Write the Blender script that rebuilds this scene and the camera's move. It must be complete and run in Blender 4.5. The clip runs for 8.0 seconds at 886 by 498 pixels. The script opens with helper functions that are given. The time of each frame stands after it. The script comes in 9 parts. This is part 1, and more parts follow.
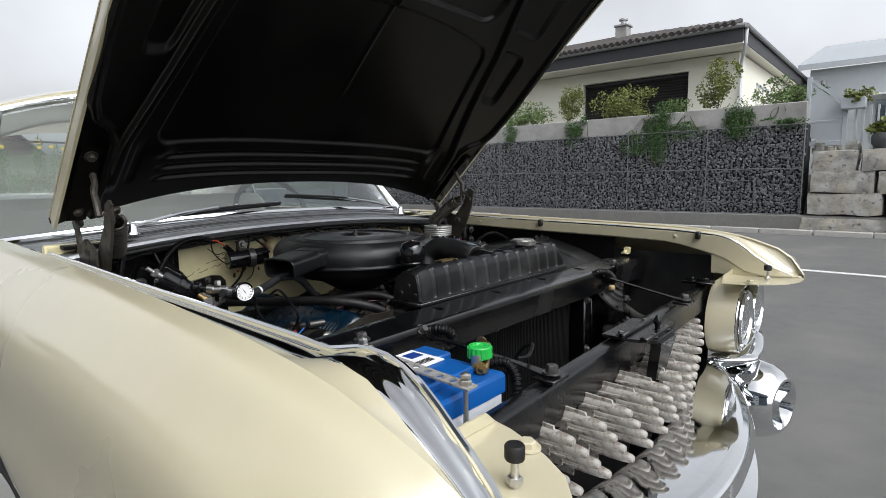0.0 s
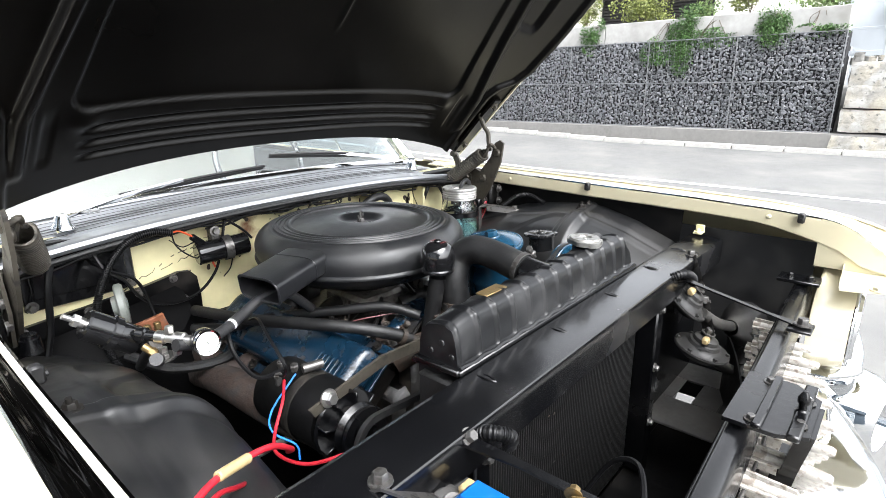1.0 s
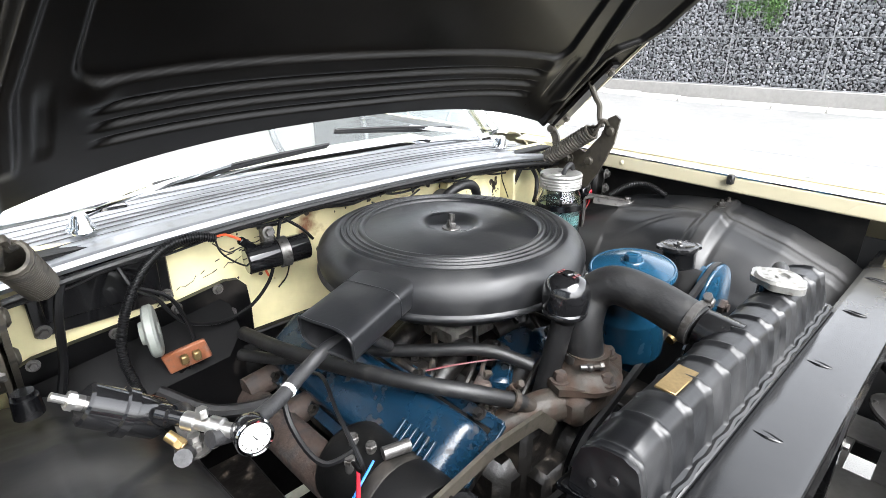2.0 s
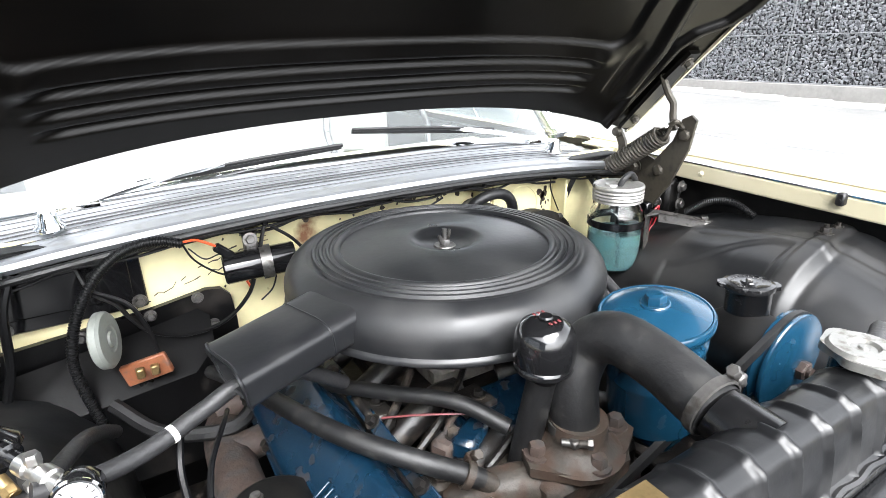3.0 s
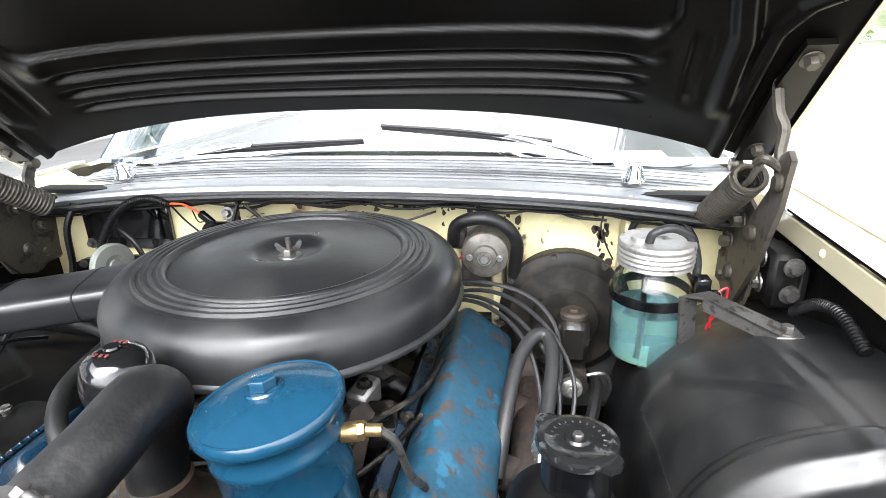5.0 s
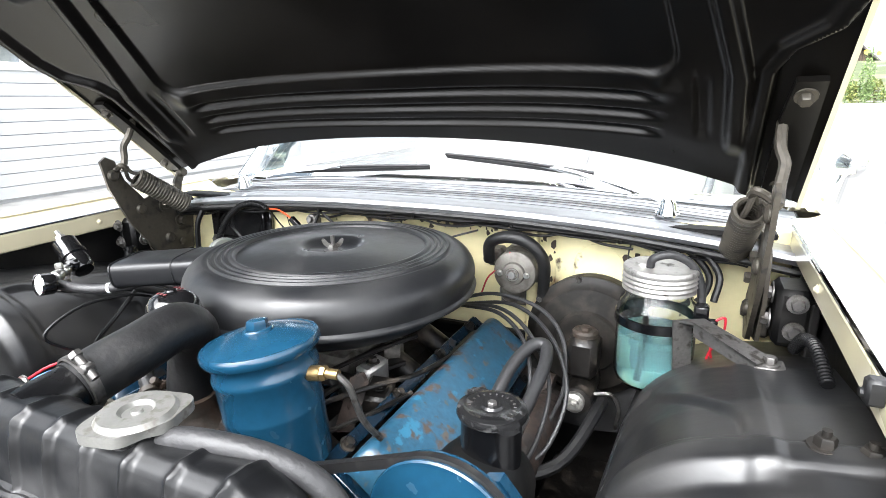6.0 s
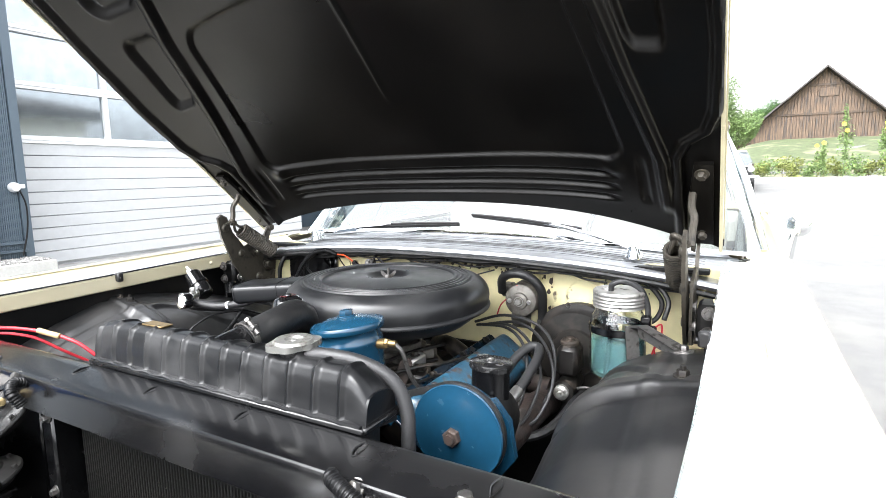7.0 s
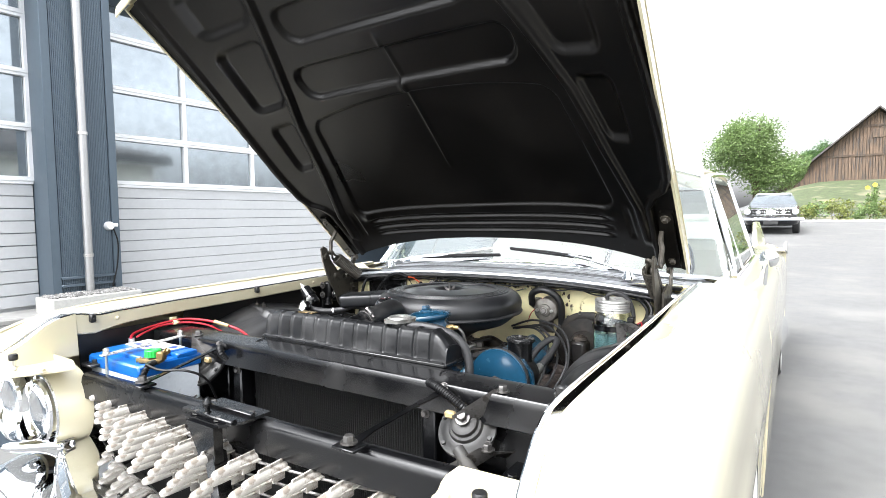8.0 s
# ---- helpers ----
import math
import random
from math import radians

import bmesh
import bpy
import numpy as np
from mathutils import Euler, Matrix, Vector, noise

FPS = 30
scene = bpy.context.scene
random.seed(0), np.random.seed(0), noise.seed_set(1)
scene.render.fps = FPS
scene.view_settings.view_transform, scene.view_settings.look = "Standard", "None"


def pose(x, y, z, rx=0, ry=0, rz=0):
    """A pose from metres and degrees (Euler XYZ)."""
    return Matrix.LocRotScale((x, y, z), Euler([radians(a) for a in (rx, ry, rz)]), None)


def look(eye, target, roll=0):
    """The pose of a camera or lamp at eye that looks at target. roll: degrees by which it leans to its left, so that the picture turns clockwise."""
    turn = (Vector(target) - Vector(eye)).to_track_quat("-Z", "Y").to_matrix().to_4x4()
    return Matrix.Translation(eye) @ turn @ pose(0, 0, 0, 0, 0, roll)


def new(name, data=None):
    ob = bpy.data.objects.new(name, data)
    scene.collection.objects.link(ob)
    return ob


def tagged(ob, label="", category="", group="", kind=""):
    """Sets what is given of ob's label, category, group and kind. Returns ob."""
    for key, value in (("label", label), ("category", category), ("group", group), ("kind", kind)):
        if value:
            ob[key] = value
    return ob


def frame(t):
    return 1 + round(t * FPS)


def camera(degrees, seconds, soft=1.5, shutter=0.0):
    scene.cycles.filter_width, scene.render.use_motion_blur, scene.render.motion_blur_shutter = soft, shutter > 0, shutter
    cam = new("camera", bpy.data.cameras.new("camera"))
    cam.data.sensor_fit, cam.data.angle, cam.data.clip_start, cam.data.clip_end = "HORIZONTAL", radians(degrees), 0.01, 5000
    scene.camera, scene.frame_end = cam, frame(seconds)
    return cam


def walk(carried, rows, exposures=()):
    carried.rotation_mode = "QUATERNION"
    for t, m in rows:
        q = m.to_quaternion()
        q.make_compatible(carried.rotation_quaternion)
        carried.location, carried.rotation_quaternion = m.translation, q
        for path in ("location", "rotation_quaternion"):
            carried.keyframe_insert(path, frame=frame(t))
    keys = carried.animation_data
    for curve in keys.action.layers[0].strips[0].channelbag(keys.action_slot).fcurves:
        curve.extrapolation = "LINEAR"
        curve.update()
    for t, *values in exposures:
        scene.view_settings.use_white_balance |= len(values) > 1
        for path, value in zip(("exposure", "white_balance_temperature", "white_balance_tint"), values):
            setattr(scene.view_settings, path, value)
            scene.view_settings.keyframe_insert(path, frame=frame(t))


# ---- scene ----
cam = camera(78.4, 8.0, 0.8)
PATH = [
    (0, (-1.072, 0.016, 1.136), (0.435, 1.307, 0.885), -0.7),
    (0.5, (-0.915, 0.155, 1.228), (0.581, 1.423, 0.835), -0.8),
    (1, (-0.813, 0.323, 1.27), (0.635, 1.577, 0.695), -0.7),
    (1.5, (-0.726, 0.513, 1.29), (0.633, 1.808, 0.601), -0.5),
    (1.7, (-0.701, 0.572, 1.298), (0.632, 1.877, 0.578), -0.1),
    (2.8, (-0.465, 0.645, 1.252), (0.59, 2.19, 0.544), -1.1),
    (3, (-0.402, 0.616, 1.252), (0.56, 2.222, 0.547), -1.4),
    (3.5, (-0.247, 0.561, 1.262), (0.423, 2.309, 0.558), -1.4),
    (4, (-0.041, 0.57, 1.271), (0.339, 2.399, 0.554), -1.7),
    (4.5, (0.143, 0.589, 1.248), (0.21, 2.459, 0.543), -1.8),
    (4.7, (0.228, 0.615, 1.24), (0.138, 2.486, 0.538), -1.9),
    (5.8, (0.525, 0.608, 1.211), (-0.267, 2.353, 0.638), -1.3),
    (6, (0.551, 0.552, 1.207), (-0.272, 2.298, 0.683), -1.1),
    (6.5, (0.626, 0.401, 1.196), (-0.269, 2.15, 0.824), -0.9),
    (7, (0.734, 0.222, 1.214), (-0.221, 1.957, 0.939), -0.9),
    (7.5, (0.851, 0.014, 1.257), (-0.197, 1.706, 1.064), -0.8),
    (8, (0.976, -0.254, 1.224), (-0.113, 1.418, 1.099), -0.7),
]
EXPOSURES = [(t, stops, 6280, 10) for t, stops in ((0, -0.78), (0.5, 0.31), (1.0, 1.04), (1.5, 1.45), (3.0, 1.55), (4.5, 1.6), (6.0, 1.6), (7.0, 1.43), (7.5, 1.29), (8.0, 1.07))]
walk(cam, [(t, look(eye, target, roll)) for t, eye, target, roll in PATH], EXPOSURES)

# ---- light: an overcast summer sky ----
world = bpy.data.worlds.new("world")
scene.world = world
world.use_nodes = True
wn, wl = world.node_tree.nodes, world.node_tree.links
bg = wn["Background"]
sky = wn.new("ShaderNodeTexSky")
sky.sky_type = "NISHITA"
sky.sun_disc = False
sky.sun_elevation, sky.sun_rotation = radians(52), radians(200)
sky.air_density, sky.dust_density, sky.ozone_density = 1.0, 6.0, 1.0
desat = wn.new("ShaderNodeHueSaturation")
desat.inputs["Saturation"].default_value = 0.10
cloud_tc = wn.new("ShaderNodeTexCoord")
cloud = wn.new("ShaderNodeTexNoise")
cloud.inputs["Scale"].default_value = 2.2
cloud.inputs["Detail"].default_value = 5
cloud_map = wn.new("ShaderNodeMapRange")
cloud_map.inputs["From Min"].default_value, cloud_map.inputs["From Max"].default_value = 0.3, 0.7
cloud_map.inputs["To Min"].default_value, cloud_map.inputs["To Max"].default_value = 2.3, 3.3
cloud_mul = wn.new("ShaderNodeVectorMath")
cloud_mul.operation = "SCALE"
wl.new(cloud_tc.outputs["Generated"], cloud.inputs["Vector"])
wl.new(cloud.outputs["Fac"], cloud_map.inputs["Value"])
wl.new(sky.outputs["Color"], desat.inputs["Color"])
wl.new(desat.outputs["Color"], cloud_mul.inputs[0])
sep = wn.new("ShaderNodeSeparateXYZ")
band = wn.new("ShaderNodeMapRange")
band.inputs["From Min"].default_value, band.inputs["From Max"].default_value = 0.0, 0.7
band.inputs["To Min"].default_value, band.inputs["To Max"].default_value = 1.55, 0.95
lift = wn.new("ShaderNodeMath")
lift.operation = "MULTIPLY"
wl.new(cloud_tc.outputs["Generated"], sep.inputs[0])
wl.new(sep.outputs["Z"], band.inputs["Value"])
wl.new(cloud_map.outputs["Result"], lift.inputs[0])
wl.new(band.outputs["Result"], lift.inputs[1])
wl.new(lift.outputs[0], cloud_mul.inputs["Scale"])
wl.new(cloud_mul.outputs["Vector"], bg.inputs["Color"])
bg.inputs["Strength"].default_value = 0.12

sun = new("sun", bpy.data.lights.new("sun", "SUN"))
sun.data.energy, sun.data.angle, sun.data.color = 1.0, radians(25), (1.0, 0.98, 0.95)
sun.matrix_world = look((3, -6, 12), (0, 1, 0))


# ---- materials ----
def mat(name, col, rough=0.5, metal=0.0, var=0.12, scale=6.0, bump=0.0, bscale=60.0, coat=0.0, dirt=None, dirt_at=0.62, dscale=None, spec=0.5,
        stretch=(1, 1, 1), rvar=0.08, soft=0.06, island=0.0):
    """A surface with broad and fine variation, worn or dirty patches and fine relief, at real size."""
    m = bpy.data.materials.new(name)
    m.use_nodes = True
    n, l = m.node_tree.nodes, m.node_tree.links
    b = n["Principled BSDF"]
    tc = n.new("ShaderNodeTexCoord")
    mp = n.new("ShaderNodeMapping")
    mp.inputs["Scale"].default_value = stretch
    l.new(tc.outputs["Object"], mp.inputs["Vector"])

    def tex(s, detail=4):
        t = n.new("ShaderNodeTexNoise")
        t.inputs["Scale"].default_value, t.inputs["Detail"].default_value = s, detail
        l.new(mp.outputs["Vector"], t.inputs["Vector"])
        return t

    def mixed(fac, a, c):
        x = n.new("ShaderNodeMix")
        x.data_type = "RGBA"
        l.new(fac, x.inputs["Factor"])
        for sock, v in ((x.inputs["A"], a), (x.inputs["B"], c)):
            if isinstance(v, tuple):
                sock.default_value = (*v, 1)
            else:
                l.new(v, sock)
        return x.outputs["Result"]

    big, fine = tex(scale), tex(scale * 9, 6)
    lo = tuple(max(0.0, c * (1 - var)) for c in col)
    hi = tuple(min(1.0, c * (1 + var)) for c in col)
    add = n.new("ShaderNodeMath")
    add.operation = "MULTIPLY_ADD"
    l.new(fine.outputs["Fac"], add.inputs[0])
    add.inputs[1].default_value = 0.5
    half = n.new("ShaderNodeMath")
    half.operation = "MULTIPLY"
    l.new(big.outputs["Fac"], half.inputs[0])
    half.inputs[1].default_value = 0.5
    l.new(half.outputs[0], add.inputs[2])
    ramp = n.new("ShaderNodeMapRange")
    ramp.inputs["From Min"].default_value, ramp.inputs["From Max"].default_value = 0.32, 0.68
    l.new(add.outputs[0], ramp.inputs["Value"])
    colour = mixed(ramp.outputs["Result"], lo, hi)
    if island:
        g = n.new("ShaderNodeNewGeometry")
        hs = n.new("ShaderNodeHueSaturation")
        mr = n.new("ShaderNodeMapRange")
        mr.inputs["To Min"].default_value, mr.inputs["To Max"].default_value = 1 - island, 1 + island
        l.new(g.outputs["Random Per Island"], mr.inputs["Value"])
        l.new(mr.outputs["Result"], hs.inputs["Value"])
        l.new(colour, hs.inputs["Color"])
        colour = hs.outputs["Color"]
    rough_out = None
    rr = n.new("ShaderNodeMapRange")
    rr.inputs["To Min"].default_value, rr.inputs["To Max"].default_value = max(0.02, rough - rvar), min(1, rough + rvar)
    l.new(big.outputs["Fac"], rr.inputs["Value"])
    rough_out = rr.outputs["Result"]
    if dirt:
        dt = tex(dscale or scale * 2.5, 8)
        dr = n.new("ShaderNodeMapRange")
        dr.inputs["From Min"].default_value, dr.inputs["From Max"].default_value = dirt_at - soft, dirt_at + soft
        l.new(dt.outputs["Fac"], dr.inputs["Value"])
        colour = mixed(dr.outputs["Result"], colour, dirt)
        ra = n.new("ShaderNodeMath")
        ra.operation = "MULTIPLY_ADD"
        l.new(dr.outputs["Result"], ra.inputs[0])
        ra.inputs[1].default_value = 0.25
        l.new(rough_out, ra.inputs[2])
        rough_out = ra.outputs[0]
    l.new(colour, b.inputs["Base Color"])
    l.new(rough_out, b.inputs["Roughness"])
    b.inputs["Metallic"].default_value = metal
    b.inputs["Specular IOR Level"].default_value = spec
    b.inputs["Coat Weight"].default_value = coat
    b.inputs["Coat Roughness"].default_value = 0.06
    if bump:
        bt = tex(bscale, 5)
        bn = n.new("ShaderNodeBump")
        bn.inputs["Strength"].default_value = min(1.0, bump)
        bn.inputs["Distance"].default_value = 0.003 if bscale > 20 else 0.02
        l.new(bt.outputs["Fac"], bn.inputs["Height"])
        l.new(bn.outputs["Normal"], b.inputs["Normal"])
    return m


def glass(name, tint=(1, 1, 1), rough=0.0, ior=1.45, alpha=None):
    m = bpy.data.materials.new(name)
    m.use_nodes = True
    b = m.node_tree.nodes["Principled BSDF"]
    b.inputs["Base Color"].default_value = (*tint, 1)
    b.inputs["Roughness"].default_value = rough
    b.inputs["IOR"].default_value = ior
    b.inputs["Transmission Weight"].default_value = alpha or 1.0
    return m


def patches(m, col, at, scale, soft=0.03, detail=5.0, rough=None):
    """Lays worn patches of another colour over a material."""
    n, l = m.node_tree.nodes, m.node_tree.links
    b = n["Principled BSDF"]
    tc = n.new("ShaderNodeTexCoord")
    t = n.new("ShaderNodeTexNoise")
    t.inputs["Scale"].default_value, t.inputs["Detail"].default_value = scale, detail
    l.new(tc.outputs["Object"], t.inputs["Vector"])
    r = n.new("ShaderNodeMapRange")
    r.inputs["From Min"].default_value, r.inputs["From Max"].default_value = at - soft, at + soft
    l.new(t.outputs["Fac"], r.inputs["Value"])
    for sock, v in (("Base Color", (*col, 1)), ("Roughness", rough)):
        if v is None:
            continue
        x = n.new("ShaderNodeMix")
        x.data_type = "RGBA" if sock == "Base Color" else "FLOAT"
        k = {"Base Color": (6, 7, 2), "Roughness": (2, 3, 0)}[sock]
        links = b.inputs[sock].links
        if links:
            l.new(links[0].from_socket, x.inputs[k[0]])
        else:
            x.inputs[k[0]].default_value = b.inputs[sock].default_value
        x.inputs[k[1]].default_value = v
        l.new(r.outputs["Result"], x.inputs[0])
        l.new(x.outputs[k[2]], b.inputs[sock])
    return m


CREAM = mat("cream car paint", (0.56, 0.512, 0.358), 0.28, var=0.03, scale=2, coat=0.9, rvar=0.03)
CREAM_OLD = mat("old cream paint", (0.66, 0.60, 0.35), 0.5, var=0.08, scale=5, bump=0.25, bscale=40, dirt=(0.07, 0.05, 0.035), dirt_at=0.68, dscale=13, soft=0.02)
BLACK = mat("black satin paint", (0.0020, 0.0021, 0.0025), 0.22, var=0.25, scale=7, bump=0.10, bscale=90, rvar=0.10, dirt=(0.012, 0.0115, 0.0115), dirt_at=0.68, dscale=6, soft=0.18, spec=0.5)
SUPPORT = mat("glossy black support paint", (0.0022, 0.0023, 0.0028), 0.21, var=0.25, scale=7, bump=0.05, bscale=40, rvar=0.08, coat=0.15, dirt=(0.016, 0.0155, 0.0155), dirt_at=0.68, dscale=6, soft=0.2, spec=0.9)
DUSTED = mat("dust-covered black paint", (0.058, 0.057, 0.055), 0.42, var=0.35, scale=9, bump=0.25, bscale=50, dirt=(0.060, 0.056, 0.050), dirt_at=0.56, dscale=8, soft=0.15, spec=0.5)
ARCH = mat("satin black arch panel", (0.0080, 0.0083, 0.0090), 0.33, var=0.25, scale=6, bump=0.12, bscale=50, rvar=0.10, dirt=(0.026, 0.025, 0.024), dirt_at=0.60, dscale=8, soft=0.15, spec=0.44)
BLACK_DUSTY = mat("dusty black metal", (0.0020, 0.0020, 0.0021), 0.50, var=0.3, scale=6, bump=0.3, bscale=50, dirt=(0.020, 0.018, 0.016), dirt_at=0.68, dscale=7, soft=0.16, spec=0.2)
BLACK_GLOSS = mat("black gloss paint", (0.006, 0.006, 0.0065), 0.12, var=0.2, scale=9, coat=0.5, bump=0.05)
HOODBLACK = mat("black hood lining paint", (0.0022, 0.0019, 0.0016), 0.29, var=0.2, scale=4, bump=0.06, bscale=30, rvar=0.05, dirt=(0.006, 0.005, 0.004), dirt_at=0.60, dscale=3, soft=0.2, spec=0.25)
CLEANER = mat("semi-matt black enamel", (0.0092, 0.0096, 0.0107), 0.31, var=0.15, scale=9, bump=0.06, bscale=110, rvar=0.10, spec=0.38, dirt=(0.034, 0.034, 0.034), dirt_at=0.63, dscale=11, soft=0.2)
RUBBER = mat("black rubber", (0.0048, 0.0048, 0.0052), 0.5, var=0.25, scale=20, bump=0.2, bscale=150, dirt=(0.022, 0.021, 0.019), dirt_at=0.68, soft=0.15)
RUBBER_GREY = mat("aged grey-black hose", (0.018, 0.018, 0.019), 0.5, var=0.25, scale=18, bump=0.3, bscale=160)
CABLE = mat("black cable sheath", (0.003, 0.003, 0.0034), 0.42, var=0.2, scale=30, spec=0.25)
BLUE = mat("engine blue enamel", (0.0058, 0.035, 0.068), 0.24, var=0.16, scale=10, coat=0.3, bump=0.06, bscale=60, dirt=(0.03, 0.045, 0.06), dirt_at=0.74, dscale=40, soft=0.1)
BLUE_WORN = mat("worn engine blue enamel", (0.0024, 0.0130, 0.027), 0.26, var=0.25, scale=12, bump=0.25, bscale=60, dirt=(0.030, 0.025, 0.022), dirt_at=0.66, dscale=26, soft=0.05)
BLUE_FLAKED = mat("flaking two-tone engine blue", (0.016, 0.062, 0.105), 0.34, var=0.4, scale=14, bump=0.3, bscale=50, dirt=(0.085, 0.066, 0.05), dirt_at=0.67, dscale=48, soft=0.04)
RUST = mat("rusty cast iron", (0.034, 0.022, 0.017), 0.7, var=0.4, scale=18, bump=0.7, bscale=70, dirt=(0.03, 0.026, 0.024), dirt_at=0.55)
OILY = mat("oily dirty casting", (0.006, 0.0052, 0.0046), 0.42, var=0.5, scale=14, bump=0.7, bscale=60, dirt=(0.045, 0.036, 0.028), dirt_at=0.60)
GRIME = mat("dusty brown-black metal", (0.009, 0.008, 0.007), 0.55, var=0.35, scale=10, bump=0.3, bscale=50, dirt=(0.035, 0.030, 0.025), dirt_at=0.6, soft=0.12, spec=0.25)
HEATER = mat("black heater paint", (0.0022, 0.0022, 0.0024), 0.3, var=0.3, scale=7, bump=0.2, bscale=50, dirt=(0.022, 0.019, 0.017), dirt_at=0.66, dscale=9, soft=0.08, spec=0.25)
SLOT_SHADE = mat("grey vent slot shade", (0.10, 0.10, 0.10), 0.5, 0.5, var=0.2, scale=20)
TANK = mat("dusty satin black tank paint", (0.0042, 0.0044, 0.0050), 0.33, var=0.25, scale=9, bump=0.15, bscale=70, rvar=0.10, dirt=(0.020, 0.020, 0.0205), dirt_at=0.62, dscale=12, soft=0.1, spec=0.42)
HORN = mat("dusty dark horn paint", (0.020, 0.0195, 0.019), 0.45, var=0.35, scale=9, bump=0.25, bscale=50, dirt=(0.05, 0.047, 0.042), dirt_at=0.58, dscale=8, soft=0.15, spec=0.4)
CHIP = mat("bare chipped metal", (0.035, 0.024, 0.018), 0.7, var=0.4, scale=60)
CAP_DARK = mat("glossy black embossed cap", (0.010, 0.010, 0.0105), 0.15, 0.1, var=0.3, scale=30, bump=0.15, dirt=(0.05, 0.05, 0.05), dirt_at=0.62)
MOTOR = mat("dusty grey-brown motor", (0.13, 0.122, 0.108), 0.5, 0.3, var=0.25, scale=24, bump=0.25, dirt=(0.06, 0.052, 0.043), dirt_at=0.58, soft=0.12)
OUTLET = mat("rust-stained casting", (0.030, 0.025, 0.020), 0.55, 0.2, var=0.35, scale=30, bump=0.5, bscale=90, dirt=(0.038, 0.022, 0.014), dirt_at=0.52, dscale=40, soft=0.1)
ALU = mat("dull cast aluminium", (0.42, 0.41, 0.39), 0.42, 0.8, var=0.15, scale=18, bump=0.2, bscale=80, dirt=(0.12, 0.11, 0.1), dirt_at=0.64)
STEEL = mat("zinc-plated steel", (0.55, 0.54, 0.52), 0.3, 0.95, var=0.15, scale=30, bump=0.1)
STRAP = mat("dull galvanised strap", (0.36, 0.355, 0.34), 0.5, 0.35, var=0.2, scale=40, bump=0.15, dirt=(0.2, 0.18, 0.15), dirt_at=0.6)
STEEL_BARE = mat("worn bare steel", (0.13, 0.125, 0.12), 0.38, 0.8, var=0.25, scale=24, bump=0.2, dirt=(0.05, 0.045, 0.04), dirt_at=0.6)
HINGE = mat("grimy hinge steel", (0.062, 0.055, 0.044), 0.45, 0.4, var=0.25, scale=14, bump=0.25, dirt=(0.03, 0.028, 0.025), dirt_at=0.6)
BRASS = mat("dull brass", (0.26, 0.185, 0.085), 0.42, 0.85, var=0.2, scale=30, bump=0.15)
CHROME = mat("chrome plating", (0.80, 0.81, 0.82), 0.05, 1.0, var=0.03, scale=10, rvar=0.02)
GRILLE_ALU = mat("weathered aluminium grille", (0.42, 0.40, 0.365), 0.5, 0.3, var=0.2, scale=30, bump=0.2, dirt=(0.22, 0.19, 0.16), dirt_at=0.56)
TRIM_ALU = mat("brushed aluminium trim", (0.40, 0.41, 0.425), 0.38, 0.9, var=0.06, scale=12, dirt=(0.40, 0.40, 0.39), dirt_at=0.66)
CAP_ALU = mat("satin nickel cap", (0.22, 0.218, 0.205), 0.34, 0.6, var=0.12, scale=40, bump=0.1, dirt=(0.15, 0.14, 0.125), dirt_at=0.6)
RED = mat("red cable sheath", (0.36, 0.012, 0.022), 0.38, var=0.12, scale=30)
BLUE_WIRE = mat("blue wire sheath", (0.02, 0.16, 0.55), 0.4, var=0.1, scale=30)
ORANGE_WIRE = mat("orange-red wire sheath", (0.62, 0.09, 0.03), 0.4, var=0.1, scale=30)
GREEN_CAP = mat("bright green plastic", (0.02, 0.42, 0.06), 0.4, var=0.1, scale=30)
BATT_BLUE = mat("bright blue plastic", (0.004, 0.085, 0.33), 0.32, var=0.08, scale=18, bump=0.08, dirt=(0.03, 0.12, 0.3), dirt_at=0.7)
BATT_WHITE = mat("white translucent plastic", (0.66, 0.70, 0.74), 0.35, var=0.06, scale=14, dirt=(0.4, 0.42, 0.43), dirt_at=0.68)
PAPER = mat("white label", (0.82, 0.83, 0.85), 0.4, var=0.04, scale=10)
INK_BLUE = mat("dark blue print", (0.01, 0.04, 0.22), 0.4, var=0.05)
INK_BLACK = mat("black print", (0.015, 0.015, 0.015), 0.5, var=0.05)
INK_RED = mat("faded red print", (0.10, 0.018, 0.02), 0.5, var=0.3, scale=60)
ORANGE_PLASTIC = mat("brown-orange bakelite", (0.17, 0.058, 0.025), 0.5, var=0.2, scale=40, dirt=(0.12, 0.06, 0.04), dirt_at=0.6)
TAN_PLASTIC = mat("tan plastic", (0.34, 0.26, 0.13), 0.45, var=0.12, scale=40)
GREY_PLASTIC = mat("grey-green plastic cap", (0.17, 0.18, 0.165), 0.45, var=0.12, scale=30, dirt=(0.2, 0.2, 0.18), dirt_at=0.62)
WHITE_DIAL = mat("white gauge dial", (0.82, 0.82, 0.80), 0.4, var=0.03)
CORE = mat("black radiator core", (0.008, 0.008, 0.008), 0.5, var=0.3, scale=40, bump=0.3, bscale=200, dirt=(0.05, 0.046, 0.042), dirt_at=0.74, dscale=60, soft=0.02)
TYRE = mat("tyre rubber", (0.02, 0.02, 0.02), 0.7, var=0.15, scale=20, bump=0.2)
WHITEWALL = mat("whitewall rubber", (0.75, 0.74, 0.70), 0.6, var=0.05)
LINING = mat("dark green-grey door lining", (0.045, 0.05, 0.045), 0.6, var=0.1, scale=12, bump=0.2)
